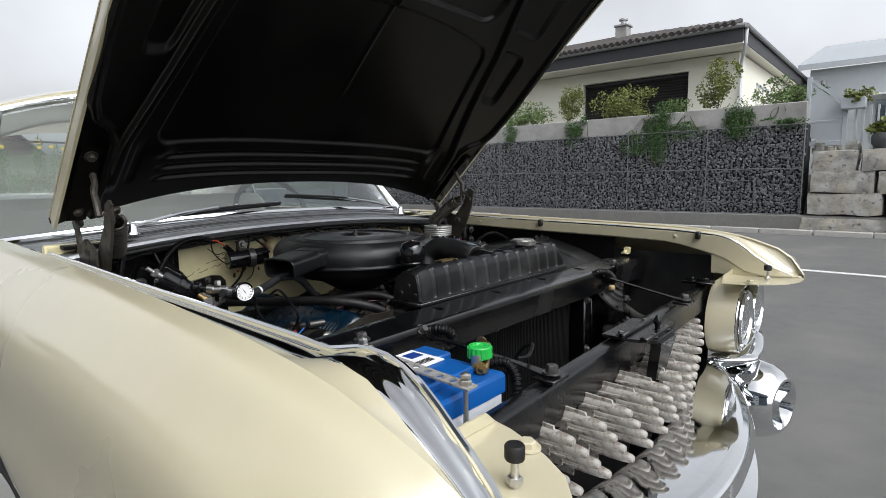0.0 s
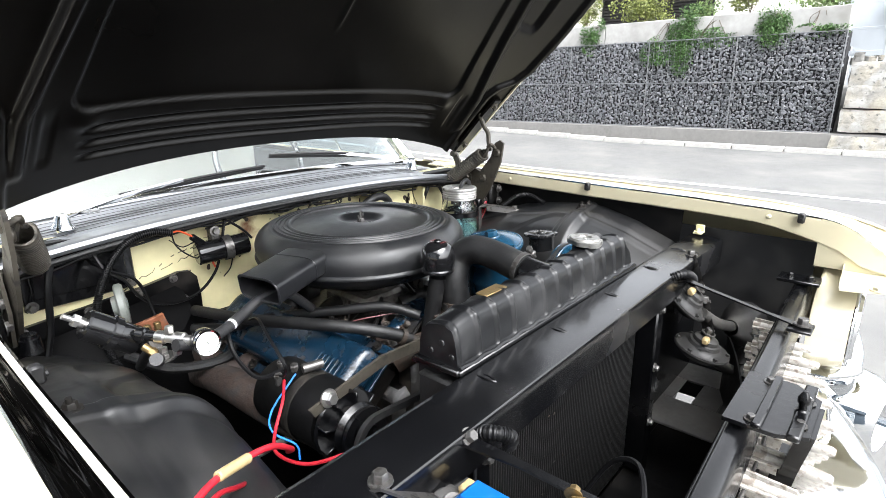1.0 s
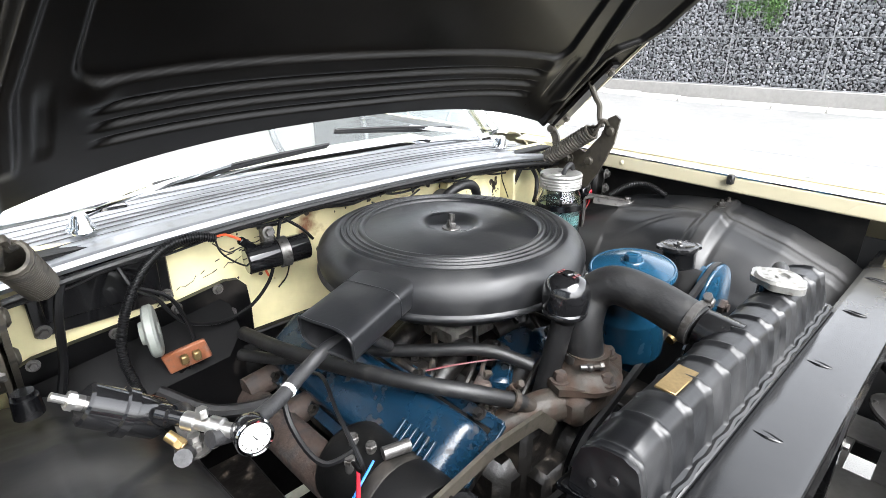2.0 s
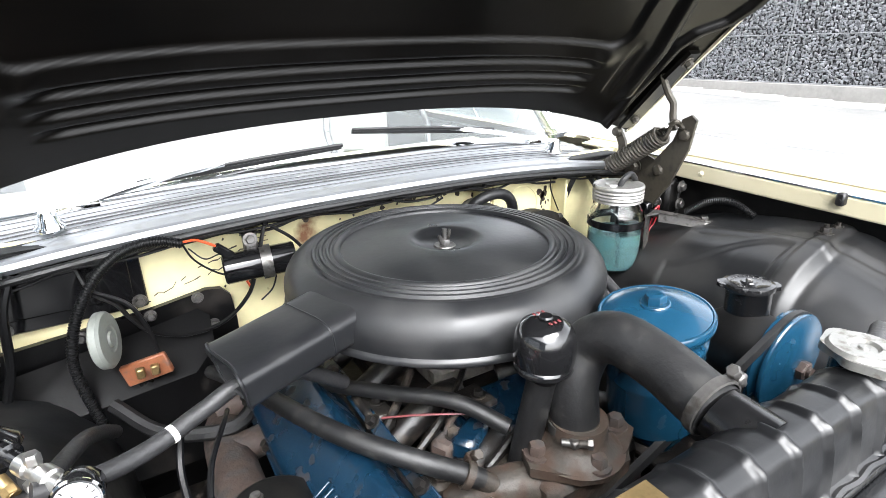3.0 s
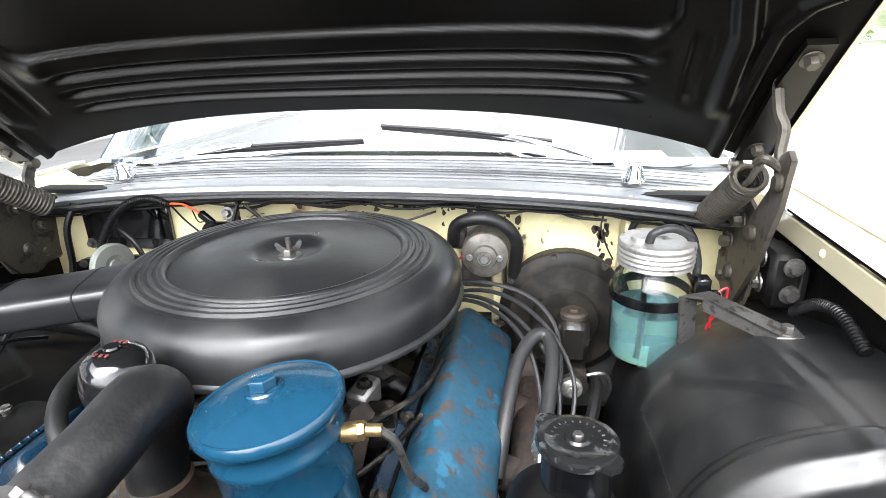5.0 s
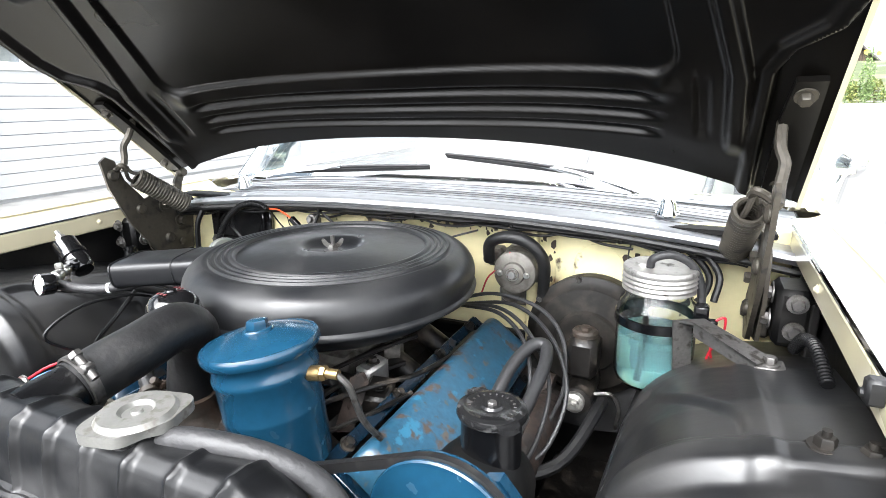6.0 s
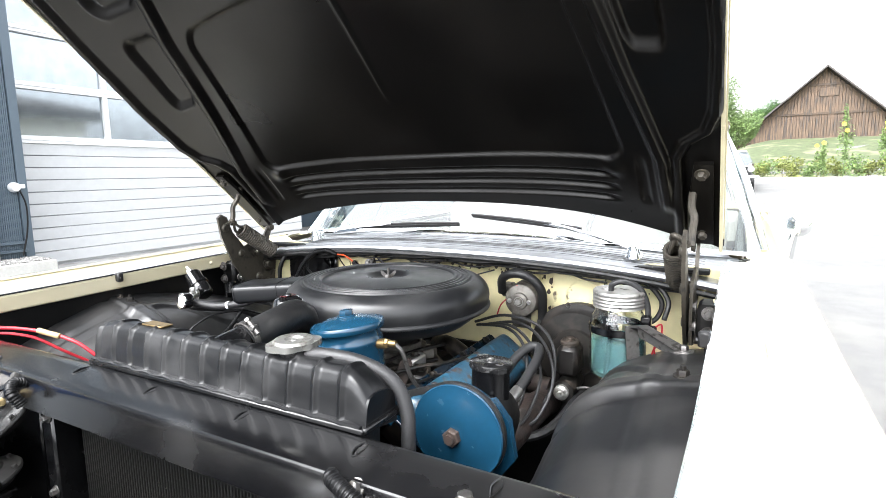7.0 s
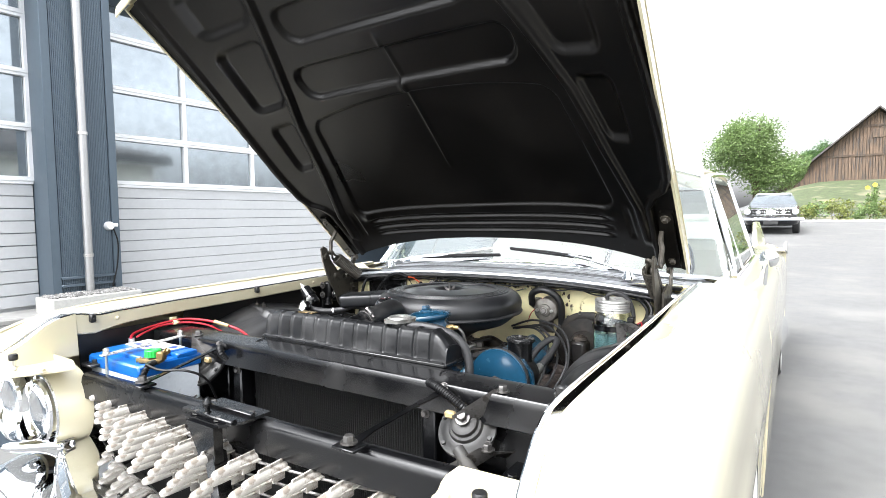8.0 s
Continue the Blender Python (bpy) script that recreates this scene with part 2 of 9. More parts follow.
# seats and floor are coloured pale to imitate sky glare on the windscreen
SEAT_GLARE = mat("leather paled for screen glare", (0.52, 0.51, 0.46), 0.6, var=0.08, scale=12, bump=0.3)
SIDE_GLASS = glass("grey-tinted side glass", (0.35, 0.42, 0.45), ior=1.6)
WINDSCREEN = glass("tinted windscreen glass", (0.90, 0.96, 0.95), ior=1.85)
patches(BLUE_FLAKED, (0.026, 0.125, 0.205), 0.62, 34, 0.02)
patches(BLUE_FLAKED, (0.060, 0.040, 0.030), 0.60, 40, 0.04, 8.0, rough=0.7)
patches(BLUE_WORN, (0.018, 0.015, 0.013), 0.66, 38, 0.05, 8.0, rough=0.7)
patches(CREAM_OLD, (0.17, 0.075, 0.035), 0.69, 7, 0.03, 8.0, rough=0.8)
JARGLASS = glass("jar glass", (0.97, 0.99, 0.99))
FLUID = glass("blue-green washer fluid", (0.40, 0.76, 0.78), 0.0, 1.33, 0.78)
LENS = glass("headlamp lens glass", (0.95, 0.96, 0.97), 0.06)

ASPHALT = mat("worn asphalt", (0.115, 0.115, 0.112), 0.85, var=0.14, scale=0.8, bump=0.6, bscale=160, dirt=(0.16, 0.158, 0.15), dirt_at=0.58, dscale=1.4, soft=0.12)
LINE = mat("white road paint", (0.72, 0.72, 0.70), 0.7, var=0.1, scale=6, dirt=(0.3, 0.3, 0.29), dirt_at=0.64)
KERB = mat("pale granite kerb", (0.40, 0.39, 0.37), 0.8, var=0.18, scale=10, bump=0.5, bscale=60)
CONCRETE = mat("weathered concrete", (0.36, 0.355, 0.34), 0.85, var=0.12, scale=1.5, bump=0.35, bscale=30, dirt=(0.24, 0.235, 0.22), dirt_at=0.58, dscale=2.2, soft=0.15)
CONCRETE_DARK = mat("damp concrete footing", (0.19, 0.185, 0.175), 0.85, var=0.16, scale=2, bump=0.4, bscale=40)
STONE = mat("grey gabion stones", (0.15, 0.155, 0.165), 0.8, var=0.25, scale=14, bump=0.4, bscale=50, island=0.55)
patches(STONE, (0.25, 0.25, 0.245), 0.655, 11, 0.012, 3.0)
GABION_SHADE = mat("gabion gap shade", (0.018, 0.018, 0.02), 0.9, var=0.3, scale=10)
WIRE = mat("galvanised wire", (0.22, 0.225, 0.23), 0.45, 0.7, var=0.1, scale=20)
ROCK = mat("rough-hewn limestone block", (0.37, 0.345, 0.29), 0.85, var=0.22, scale=4, bump=0.8, bscale=12, dirt=(0.23, 0.225, 0.21), dirt_at=0.52, dscale=3, soft=0.1)
patches(ROCK, (0.40, 0.395, 0.375), 0.56, 5, 0.08, 9.0)
patches(ROCK, (0.12, 0.118, 0.11), 0.64, 14, 0.05, 9.0)
PLASTER = mat("cream wall plaster", (0.80, 0.78, 0.68), 0.9, var=0.03, scale=2, bump=0.2, bscale=80)
FASCIA = mat("anthracite fascia board", (0.045, 0.045, 0.05), 0.6, var=0.15, scale=5)
ROOFTILE = mat("dark roof tile", (0.052, 0.045, 0.042), 0.7, var=0.25, scale=3, bump=0.3, bscale=20)
GUTTER = mat("grey zinc gutter", (0.40, 0.40, 0.40), 0.4, 0.7, var=0.1)
BLIND = mat("dark slatted blind", (0.022, 0.02, 0.02), 0.5, var=0.15)
SHEET_GREY = mat("pale blue-grey metal cladding", (0.44, 0.47, 0.50), 0.5, 0.2, var=0.05, scale=0.6)
PANEL_BLUE = mat("blue-grey facade panel", (0.082, 0.110, 0.138), 0.42, 0.2, var=0.07, scale=1.5, bump=0.06)
DOOR_GREY = mat("silver-grey sectional door", (0.50, 0.51, 0.52), 0.42, 0.2, var=0.05, scale=2, bump=0.08)
FRAME_WHITE = mat("white aluminium frame", (0.74, 0.75, 0.76), 0.4, 0.2, var=0.04)
PANE = mat("coated reflective pane", (0.25, 0.285, 0.31), 0.035, 0.75, var=0.2, scale=0.8, spec=1.0, coat=1.0)
WOOD_OLD = mat("weathered barn boards", (0.088, 0.060, 0.040), 0.85, var=0.35, scale=1.2, bump=0.5, bscale=12, stretch=(3, 3, 0.3), dirt=(0.05, 0.043, 0.038), dirt_at=0.55, soft=0.1, island=0.35)
GRASS = mat("meadow grass", (0.052, 0.068, 0.026), 0.9, var=0.55, scale=2.5, bump=0.6, bscale=30, dirt=(0.15, 0.14, 0.085), dirt_at=0.60, dscale=0.7)
LEAF = mat("green leaves", (0.125, 0.190, 0.058), 0.55, var=0.3, scale=3, island=0.45)
LEAF_YELLOW = mat("yellow-green leaves", (0.16, 0.185, 0.045), 0.55, var=0.3, scale=3, island=0.4)
LEAF_DARK = mat("dark ivy leaves", (0.05, 0.105, 0.026), 0.5, var=0.3, scale=3, island=0.45)
BARK = mat("tree bark", (0.09, 0.07, 0.05), 0.9, var=0.3, scale=8, bump=0.8, bscale=20)
PETAL = mat("sunflower petals", (0.72, 0.50, 0.02), 0.6, var=0.1)
POT = mat("dark planter glaze", (0.06, 0.065, 0.07), 0.5, var=0.15)
CARBLACK = mat("black car paint", (0.014, 0.015, 0.018), 0.15, var=0.1, coat=0.8)
PLINTH = mat("pale cast concrete", (0.46, 0.455, 0.43), 0.8, var=0.12, scale=5, bump=0.3, bscale=40)
GRAVEL = mat("grey gravel", (0.24, 0.235, 0.225), 0.85, var=0.2, scale=20, island=0.5)


# ---- building blocks ----
class Shape:
    """A growing list of corners and faces."""

    def __init__(self):
        self.v, self.f = [], []

    def add(self, verts, faces):
        k = len(self.v)
        self.v += [tuple(p) for p in verts]
        self.f += [tuple(i + k for i in q) for q in faces]
        return self

    def box(self, c, s, b=0.002, r=None):
        """A box with chamfered edges. c: middle, s: full sizes, r: a rotation matrix."""
        h = [x / 2 for x in s]
        b = min(b, *(x * 0.45 for x in h))
        verts, idx = [], {}
        for sx in (-1, 1):
            for sy in (-1, 1):
                for sz in (-1, 1):
                    for a in range(3):
                        p = [sx * (h[0] - b), sy * (h[1] - b), sz * (h[2] - b)]
                        p[a] = (sx, sy, sz)[a] * h[a]
                        idx[sx, sy, sz, a] = len(verts)
                        verts.append(p)
        faces = []
        for a in range(3):
            o = [i for i in range(3) if i != a]
            for s1 in (-1, 1):
                q = []
                for t in ((-1, -1), (1, -1), (1, 1), (-1, 1)):
                    k = [0, 0, 0]
                    k[a], k[o[0]], k[o[1]] = s1, *t
                    q.append(idx[(*k, a)])
                faces.append(q)
        for a in range(3):
            o = [i for i in range(3) if i != a]
            for s1 in (-1, 1):
                for s2 in (-1, 1):
                    k1, k2 = [0, 0, 0], [0, 0, 0]
                    for k, e in ((k1, -1), (k2, 1)):
                        k[a], k[o[0]], k[o[1]] = e, s1, s2
                    faces.append([idx[(*k1, o[0])], idx[(*k2, o[0])], idx[(*k2, o[1])], idx[(*k1, o[1])]])
        for sx in (-1, 1):
            for sy in (-1, 1):
                for sz in (-1, 1):
                    faces.append([idx[sx, sy, sz, a] for a in range(3)])
        m = r.to_3x3() if r else None
        c = Vector(c)
        return self.add([c + (m @ Vector(p) if m else Vector(p)) for p in verts], faces)

    def lathe(self, o, axis, prof, n=28, squash=1.0):
        """Rings (radius, height) round an axis from o."""
        o, z = Vector(o), Vector(axis).normalized()
        x = z.orthogonal().normalized() if abs(z.z) < 0.99 else Vector((1, 0, 0))
        y = z.cross(x)
        verts, faces, rings = [], [], []
        for r, h in prof:
            if r < 1e-6:
                rings.append([len(verts)])
                verts.append(o + z * h)
            else:
                rings.append(list(range(len(verts), len(verts) + n)))
                verts += [o + z * h + x * r * math.cos(2 * math.pi * i / n) + y * r * squash * math.sin(2 * math.pi * i / n) for i in range(n)]
        for a, b in zip(rings, rings[1:]):
            for i in range(n):
                j = (i + 1) % n
                if len(a) == 1 and len(b) > 1:
                    faces.append((a[0], b[i], b[j]))
                elif len(b) == 1 and len(a) > 1:
                    faces.append((a[i], b[0], a[j]))
                elif len(a) > 1:
                    faces.append((a[i], b[i], b[j], a[j]))
        return self.add(verts, faces)

    def cyl(self, a, b, r, r2=None, n=16, edge=0.0):
        a, b = Vector(a), Vector(b)
        h = (b - a).length
        r2 = r if r2 is None else r2
        e = min(edge, r * 0.4, r2 * 0.4, h * 0.4)
        prof = [(0, 0), (r - e, 0), (r, e), (r2, h - e), (r2 - e, h), (0, h)] if e else [(0, 0), (r, 0), (r2, h), (0, h)]
        return self.lathe(a, b - a, prof, n)

    def hexnut(self, c, axis, r, h):
        c, z = Vector(c), Vector(axis).normalized()
        return self.lathe(c, z, [(0, 0), (r, 0), (r, h * 0.8), (r * 0.85, h), (0, h)], 6)

    def bolt(self, c, axis, r=0.008, h=0.007):
        c, z = Vector(c), Vector(axis).normalized()
        self.lathe(c, z, [(0, 0), (r * 1.55, 0), (r * 1.5, h * 0.25), (0, h * 0.25)], 16)
        return self.hexnut(c + z * h * 0.25, z, r, h)

    def tube(self, pts, r, n=8, steps=6, ripple=0.0, pitch=0.006, caps=True):
        """A round tube along a smooth line through pts. ripple: depth of its corrugation."""
        p = [Vector(q) for q in pts]
        p = [p[0] * 2 - p[1], *p, p[-1] * 2 - p[-2]]
        line = []
        for i in range(1, len(p) - 2):
            for k in range(steps):
                t = k / steps
                line.append(0.5 * (2 * p[i] + (p[i + 1] - p[i - 1]) * t + (2 * p[i - 1] - 5 * p[i] + 4 * p[i + 1] - p[i + 2]) * t * t
                                   + (3 * p[i] - p[i - 1] - 3 * p[i + 1] + p[i + 2]) * t ** 3))
        line.append(p[-2])
        if ripple:
            fine, d = [line[0]], 0.0
            for a, b in zip(line, line[1:]):
                k = max(1, round((b - a).length / (pitch / 4)))
                fine += [a.lerp(b, (j + 1) / k) for j in range(k)]
            line = fine
        verts, faces = [], []
        up = None
        for i, c in enumerate(line):
            d = (line[min(i + 1, len(line) - 1)] - line[max(i - 1, 0)]).normalized()
            if up is None:
                up = d.orthogonal().normalized()
            up = (up - d * up.dot(d)).normalized()
            side = d.cross(up)
            rad = r - (ripple if ripple and i % 4 < 2 else 0)
            verts += [c + (up * math.cos(2 * math.pi * j / n) + side * math.sin(2 * math.pi * j / n)) * rad for j in range(n)]
        for i in range(len(line) - 1):
            for j in range(n):
                k = (j + 1) % n
                faces.append((i * n + j, i * n + k, (i + 1) * n + k, (i + 1) * n + j))
        if caps:
            faces += [tuple(range(n)), tuple(range(len(verts) - n, len(verts)))]
        return self.add(verts, faces)

    def sheet(self, nu, nv, fn, thick=None):
        """A curved sheet fn(u, v), u and v from 0 to 1. thick: an offset vector, or a second fn, for its other side."""
        def rows(g):
            return [Vector(g(i / nu, j / nv)) for i in range(nu + 1) for j in range(nv + 1)]

        w = nv + 1
        quads = [(i * w + j, (i + 1) * w + j, (i + 1) * w + j + 1, i * w + j + 1) for i in range(nu) for j in range(nv)]
        a = rows(fn)
        if thick is None:
            return self.add(a, quads)
        b = rows(thick) if callable(thick) else [p + Vector(thick) for p in a]
        k = len(a)
        faces = quads + [tuple(reversed([i + k for i in q])) for q in quads]
        rim = [i * w for i in range(nu)] + [nu * w + j for j in range(nv)] + [i * w + nv for i in range(nu, 0, -1)] + list(range(nv, 0, -1))
        for p, q in zip(rim, rim[1:] + rim[:1]):
            faces.append((p, q, q + k, p + k))
        return self.add(a + b, faces)

    def slab(self, pts, off):
        """A flat outline pts, made thick by the offset off."""
        n = len(pts)
        a = [Vector(p) for p in pts]
        b = [p + Vector(off) for p in a]
        faces = [tuple(range(n)), tuple(range(2 * n - 1, n - 1, -1))] + [(i, (i + 1) % n, (i + 1) % n + n, i + n) for i in range(n)]
        return self.add(a + b, faces)

    def moved(self, m):
        self.v = [tuple(m @ Vector(p)) for p in self.v]
        return self


PLACE = {}


def thing(name, base, label, category, group="", kind=""):
    ob = new(name)
    ob.empty_display_size = 0.1
    ob.location = base
    PLACE[ob] = Vector(base)
    return tagged(ob, label, category, group, kind)


def mesh_of(name, s, material, origin=(0, 0, 0), smooth=38):
    me = bpy.data.meshes.new(name)
    o = Vector(origin)
    me.from_pydata([Vector(p) - o for p in s.v], [], s.f)
    bm = bmesh.new()
    bm.from_mesh(me)
    bmesh.ops.recalc_face_normals(bm, faces=bm.faces)
    bm.to_mesh(me)
    bm.free()
    me.materials.append(material)
    if smooth:
        me.polygons.foreach_set("use_smooth", [True] * len(me.polygons))
        me.set_sharp_from_angle(angle=radians(smooth))
    return me


SINGLE = {"bolt_hole", "bolt", "screw", "hinge_plate", "seam", "wire_clip", "tie_strut", "rail_screw", "hinge_bolt", "plate_screw", "cover_bolt", "cast_rib", "terminal", "rivet",
          "print_bar", "support_bolt", "side_flange", "contact", "embossing", "bracket_bolt", "side_window", "post", "gutter", "wire", "linkage_rod", "strut_bolt", "lamp"}


def pieces(s):
    """The separate pieces of a shape; pieces that touch stay together."""
    n = len(s.v)
    root = list(range(n))

    def find(i):
        while root[i] != i:
            root[i] = root[root[i]]
            i = root[i]
        return i
    for f in s.f:
        for k in f[1:]:
            root[find(k)] = find(f[0])
    groups = {}
    for i in range(n):
        groups.setdefault(find(i), []).append(i)
    boxes = []
    for ids in groups.values():
        a = np.array([s.v[i] for i in ids])
        boxes.append([a.min(axis=0) - 0.0008, a.max(axis=0) + 0.0008, set(ids)])
    merged = True
    while merged:
        merged = False
        for i in range(len(boxes)):
            for j in range(i + 1, len(boxes)):
                if (boxes[i][0] <= boxes[j][1]).all() and (boxes[j][0] <= boxes[i][1]).all():
                    boxes[i] = [np.minimum(boxes[i][0], boxes[j][0]), np.maximum(boxes[i][1], boxes[j][1]), boxes[i][2] | boxes[j][2]]
                    del boxes[j]
                    merged = True
                    break
            if merged:
                break
    out = []
    for _, _, ids in boxes:
        q = Shape()
        order = sorted(ids)
        at = {k: i for i, k in enumerate(order)}
        q.v = [s.v[k] for k in order]
        q.f = [tuple(at[k] for k in f) for f in s.f if f[0] in ids]
        out.append(q)
    return out


def part(name, s, material, parent, label="", smooth=38):
    """One mesh, given in the world's metres, as a part of a thing or of a part."""
    if name in SINGLE:
        got = pieces(s)
        if len(got) > 1:
            return [one_part(name, q, material, parent, label, smooth) for q in got][0]
    return one_part(name, s, material, parent, label, smooth)


def one_part(name, s, material, parent, label, smooth):
    o = PLACE[parent]
    ob = new(name, mesh_of(name, s, material, o, smooth))
    ob.parent = parent
    PLACE[ob] = o
    if label:
        ob["label"] = label
    return ob


def solo(name, s, material, label, category, group="", kind="", smooth=38):
    """A thing of one mesh, with its origin at its base."""
    a = np.array(s.v)
    base = Vector((*(a[:, :2].mean(axis=0)), a[:, 2].min()))
    ob = new(name, mesh_of(name, s, material, base, smooth))
    ob.location = base
    PLACE[ob] = base
    return tagged(ob, label, category, group, kind)


def lerp(a, b, t):
    return a + (b - a) * t


def table(x, rows):
    """Straight interpolation in rows of (x, value, ...)."""
    if x <= rows[0][0]:
        return rows[0][1:]
    for p, q in zip(rows, rows[1:]):
        if x <= q[0]:
            t = (x - p[0]) / (q[0] - p[0])
            return tuple(lerp(a, b, t) for a, b in zip(p[1:], q[1:]))
    return rows[-1][1:]


def step(t):
    t = max(0.0, min(1.0, t))
    return t * t * (3 - 2 * t)


rng = random.Random(7)


# ---- the ground and the road ----
def ground_z(x, y):
    hill = step((y - 31) / 26) * 2.9 * step((x + 6) / 9)
    bank = step((x - 10.2) / 1.0) * 1.0 * step((16 - y) / 4)
    rise = 0.031 * max(0.0, min(24.0, y - 5.0)) * step((x + 7.5) / 3.0) + 0.035 * max(0.0, min(4.6, x - 5.8)) * step((14 - y) / 6)
    return hill + bank + rise


def make_ground():
    xs = [-400, -120, -60, -30, -16, -8, -7, -6, -5, -4, 0, 4, 5.8, 7, 8.4, 9.6, 10.2, 10.4, 10.8, 11.2, 14, 20, 34, 60, 140, 400]
    ys = [-400, -120, -50, -20, -8, 0, 5, 8, 10, 12, 14, 16, 20, 25, 29, 31, 34, 38, 42, 46, 50, 54, 60, 70, 90, 140, 400]
    s = Shape()
    s.add([(x, y, ground_z(x, y) - 0.0) for x in xs for y in ys],
          [(i * len(ys) + j, (i + 1) * len(ys) + j, (i + 1) * len(ys) + j + 1, i * len(ys) + j + 1) for i in range(len(xs) - 1) for j in range(len(ys) - 1)])
    solo("ground", s, ASPHALT, "grey worn asphalt forecourt and road", "ground", kind="structure", smooth=60)
    g = Shape()
    g.sheet(40, 34, lambda u, v: (lerp(-14, 46, u), lerp(30.2, 90, v), ground_z(lerp(-14, 46, u), lerp(30.2, 90, v)) + 0.03 + 0.10 * noise.noise((u * 30, v * 30, 0))))
    solo("meadow", g, GRASS, "sloping green meadow beside the barn", "grass", kind="structure", smooth=60)
    w = Shape()
    w.sheet(1, 30, lambda u, v: (6.48 + 0.11 * u, lerp(-11, 14, v), ground_z(6.5, lerp(-11, 14, v)) + 0.006), (0, 0, -0.004))
    solo("road_marking", w, LINE, "thin white painted line along the road edge", "road marking", kind="structure")


make_ground()


# ---- the gabion wall across the road, its footing, beam and planting ----
GX = 10.3


def make_gabion():
    g = thing("gabion_wall", (GX, 8, 0), "wire gabion wall filled with dark grey stones", "wall", kind="structure")
    # added near-black box whose colour gives the deep shade between the stones
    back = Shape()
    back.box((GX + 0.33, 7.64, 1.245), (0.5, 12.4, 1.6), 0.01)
    part("backing", back, GABION_SHADE, g)
    ico = [(0, 0, 1), (0, 0, -1)] + [(math.cos(a), math.sin(a), h) for h, k in ((0.45, 0), (-0.45, 0.5)) for a in [math.pi * 2 * (i + k) / 5 for i in range(5)]]
    tri = [(0, 2 + i, 2 + (i + 1) % 5) for i in range(5)] + [(1, 7 + (i + 1) % 5, 7 + i) for i in range(5)]
    tri += [(2 + i, 7 + i, 2 + (i + 1) % 5) for i in range(5)] + [(7 + i, 7 + (i + 1) % 5, 2 + (i + 1) % 5) for i in range(5)]
    st = Shape()
    y = 1.49
    while y < 13.75:
        z = 0.485
        while z < 2.025:
            r = rng.uniform(0.015, 0.029)
            c = Vector((GX + 0.05 + rng.uniform(-0.012, 0.03), y + rng.uniform(-0.03, 0.03), z + rng.uniform(-0.02, 0.02)))
            q = Euler((rng.uniform(0, 6), rng.uniform(0, 6), rng.uniform(0, 6))).to_matrix()
            sc = Vector((rng.uniform(0.7, 1.1), rng.uniform(0.9, 1.5), rng.uniform(0.6, 1.0)))
            st.add([c + q @ (Vector((p[0] * sc.x, p[1] * sc.y, p[2] * sc.z)) * r * rng.uniform(0.9, 1.1)) for p in ico], tri)
            z += 0.035
        y += 0.039
    part("stone_fill", st, STONE, g, "angular dark grey and pale stones", smooth=0)["kind"] = "stuff"
    wr = Shape()
    x = GX - 0.02
    y = 1.49
    while y < 13.8:
        wr.box((x, y, 1.245), (0.004, 0.005, 1.58), 0.001)
        y += 0.10
    z = 0.465
    while z < 2.065:
        wr.box((x - 0.004, 7.64, z), (0.004, 12.4, 0.005), 0.001)
        z += 0.2
    part("wire_mesh", wr, WIRE, g)
    fr = Shape()
    for y in (1.46, 3.03, 4.58, 6.24, 7.84, 9.44, 11.04, 12.64, 13.84):
        fr.cyl((x - 0.008, y, 0.445), (x - 0.008, y, 2.045), 0.011, n=8)
    for z in (0.455, 1.27, 2.035):
        fr.cyl((x - 0.008, 1.46, z), (x - 0.008, 13.84, z), 0.009, n=8)
    part("cage_frame", fr, WIRE, g)
    f = Shape()
    f.box((GX + 0.2, 6.24, 0.24), (0.5, 15.6, 0.42), 0.02)
    solo("wall_footing", f, CONCRETE_DARK, "low dark concrete footing under the gabion wall", "footing", kind="structure")
    k = thing("kerb", (10.0, 7, 0), "row of pale granite kerb stones along the road", "kerb", kind="structure")
    for i in range(26):
        s = Shape()
        s.box((9.92, -1.6 + i * 0.8, ground_z(9.92, -1.6 + i * 0.8) + 0.03), (0.14, 0.788, 0.10), 0.012)
        part("kerbstone", s, KERB, k)
    b = thing("concrete_beam", (GX + 0.3, 8, 1.9), "pale concrete retaining beam on top of the gabion wall", "wall", kind="structure")
    for i in range(6):
        s = Shape()
        s.box((GX + 0.3, 2.49 + i * 2.05, 2.235), (0.42, 2.04, 0.38), 0.012)
        part("beam_section", s, CONCRETE, b)


make_gabion()


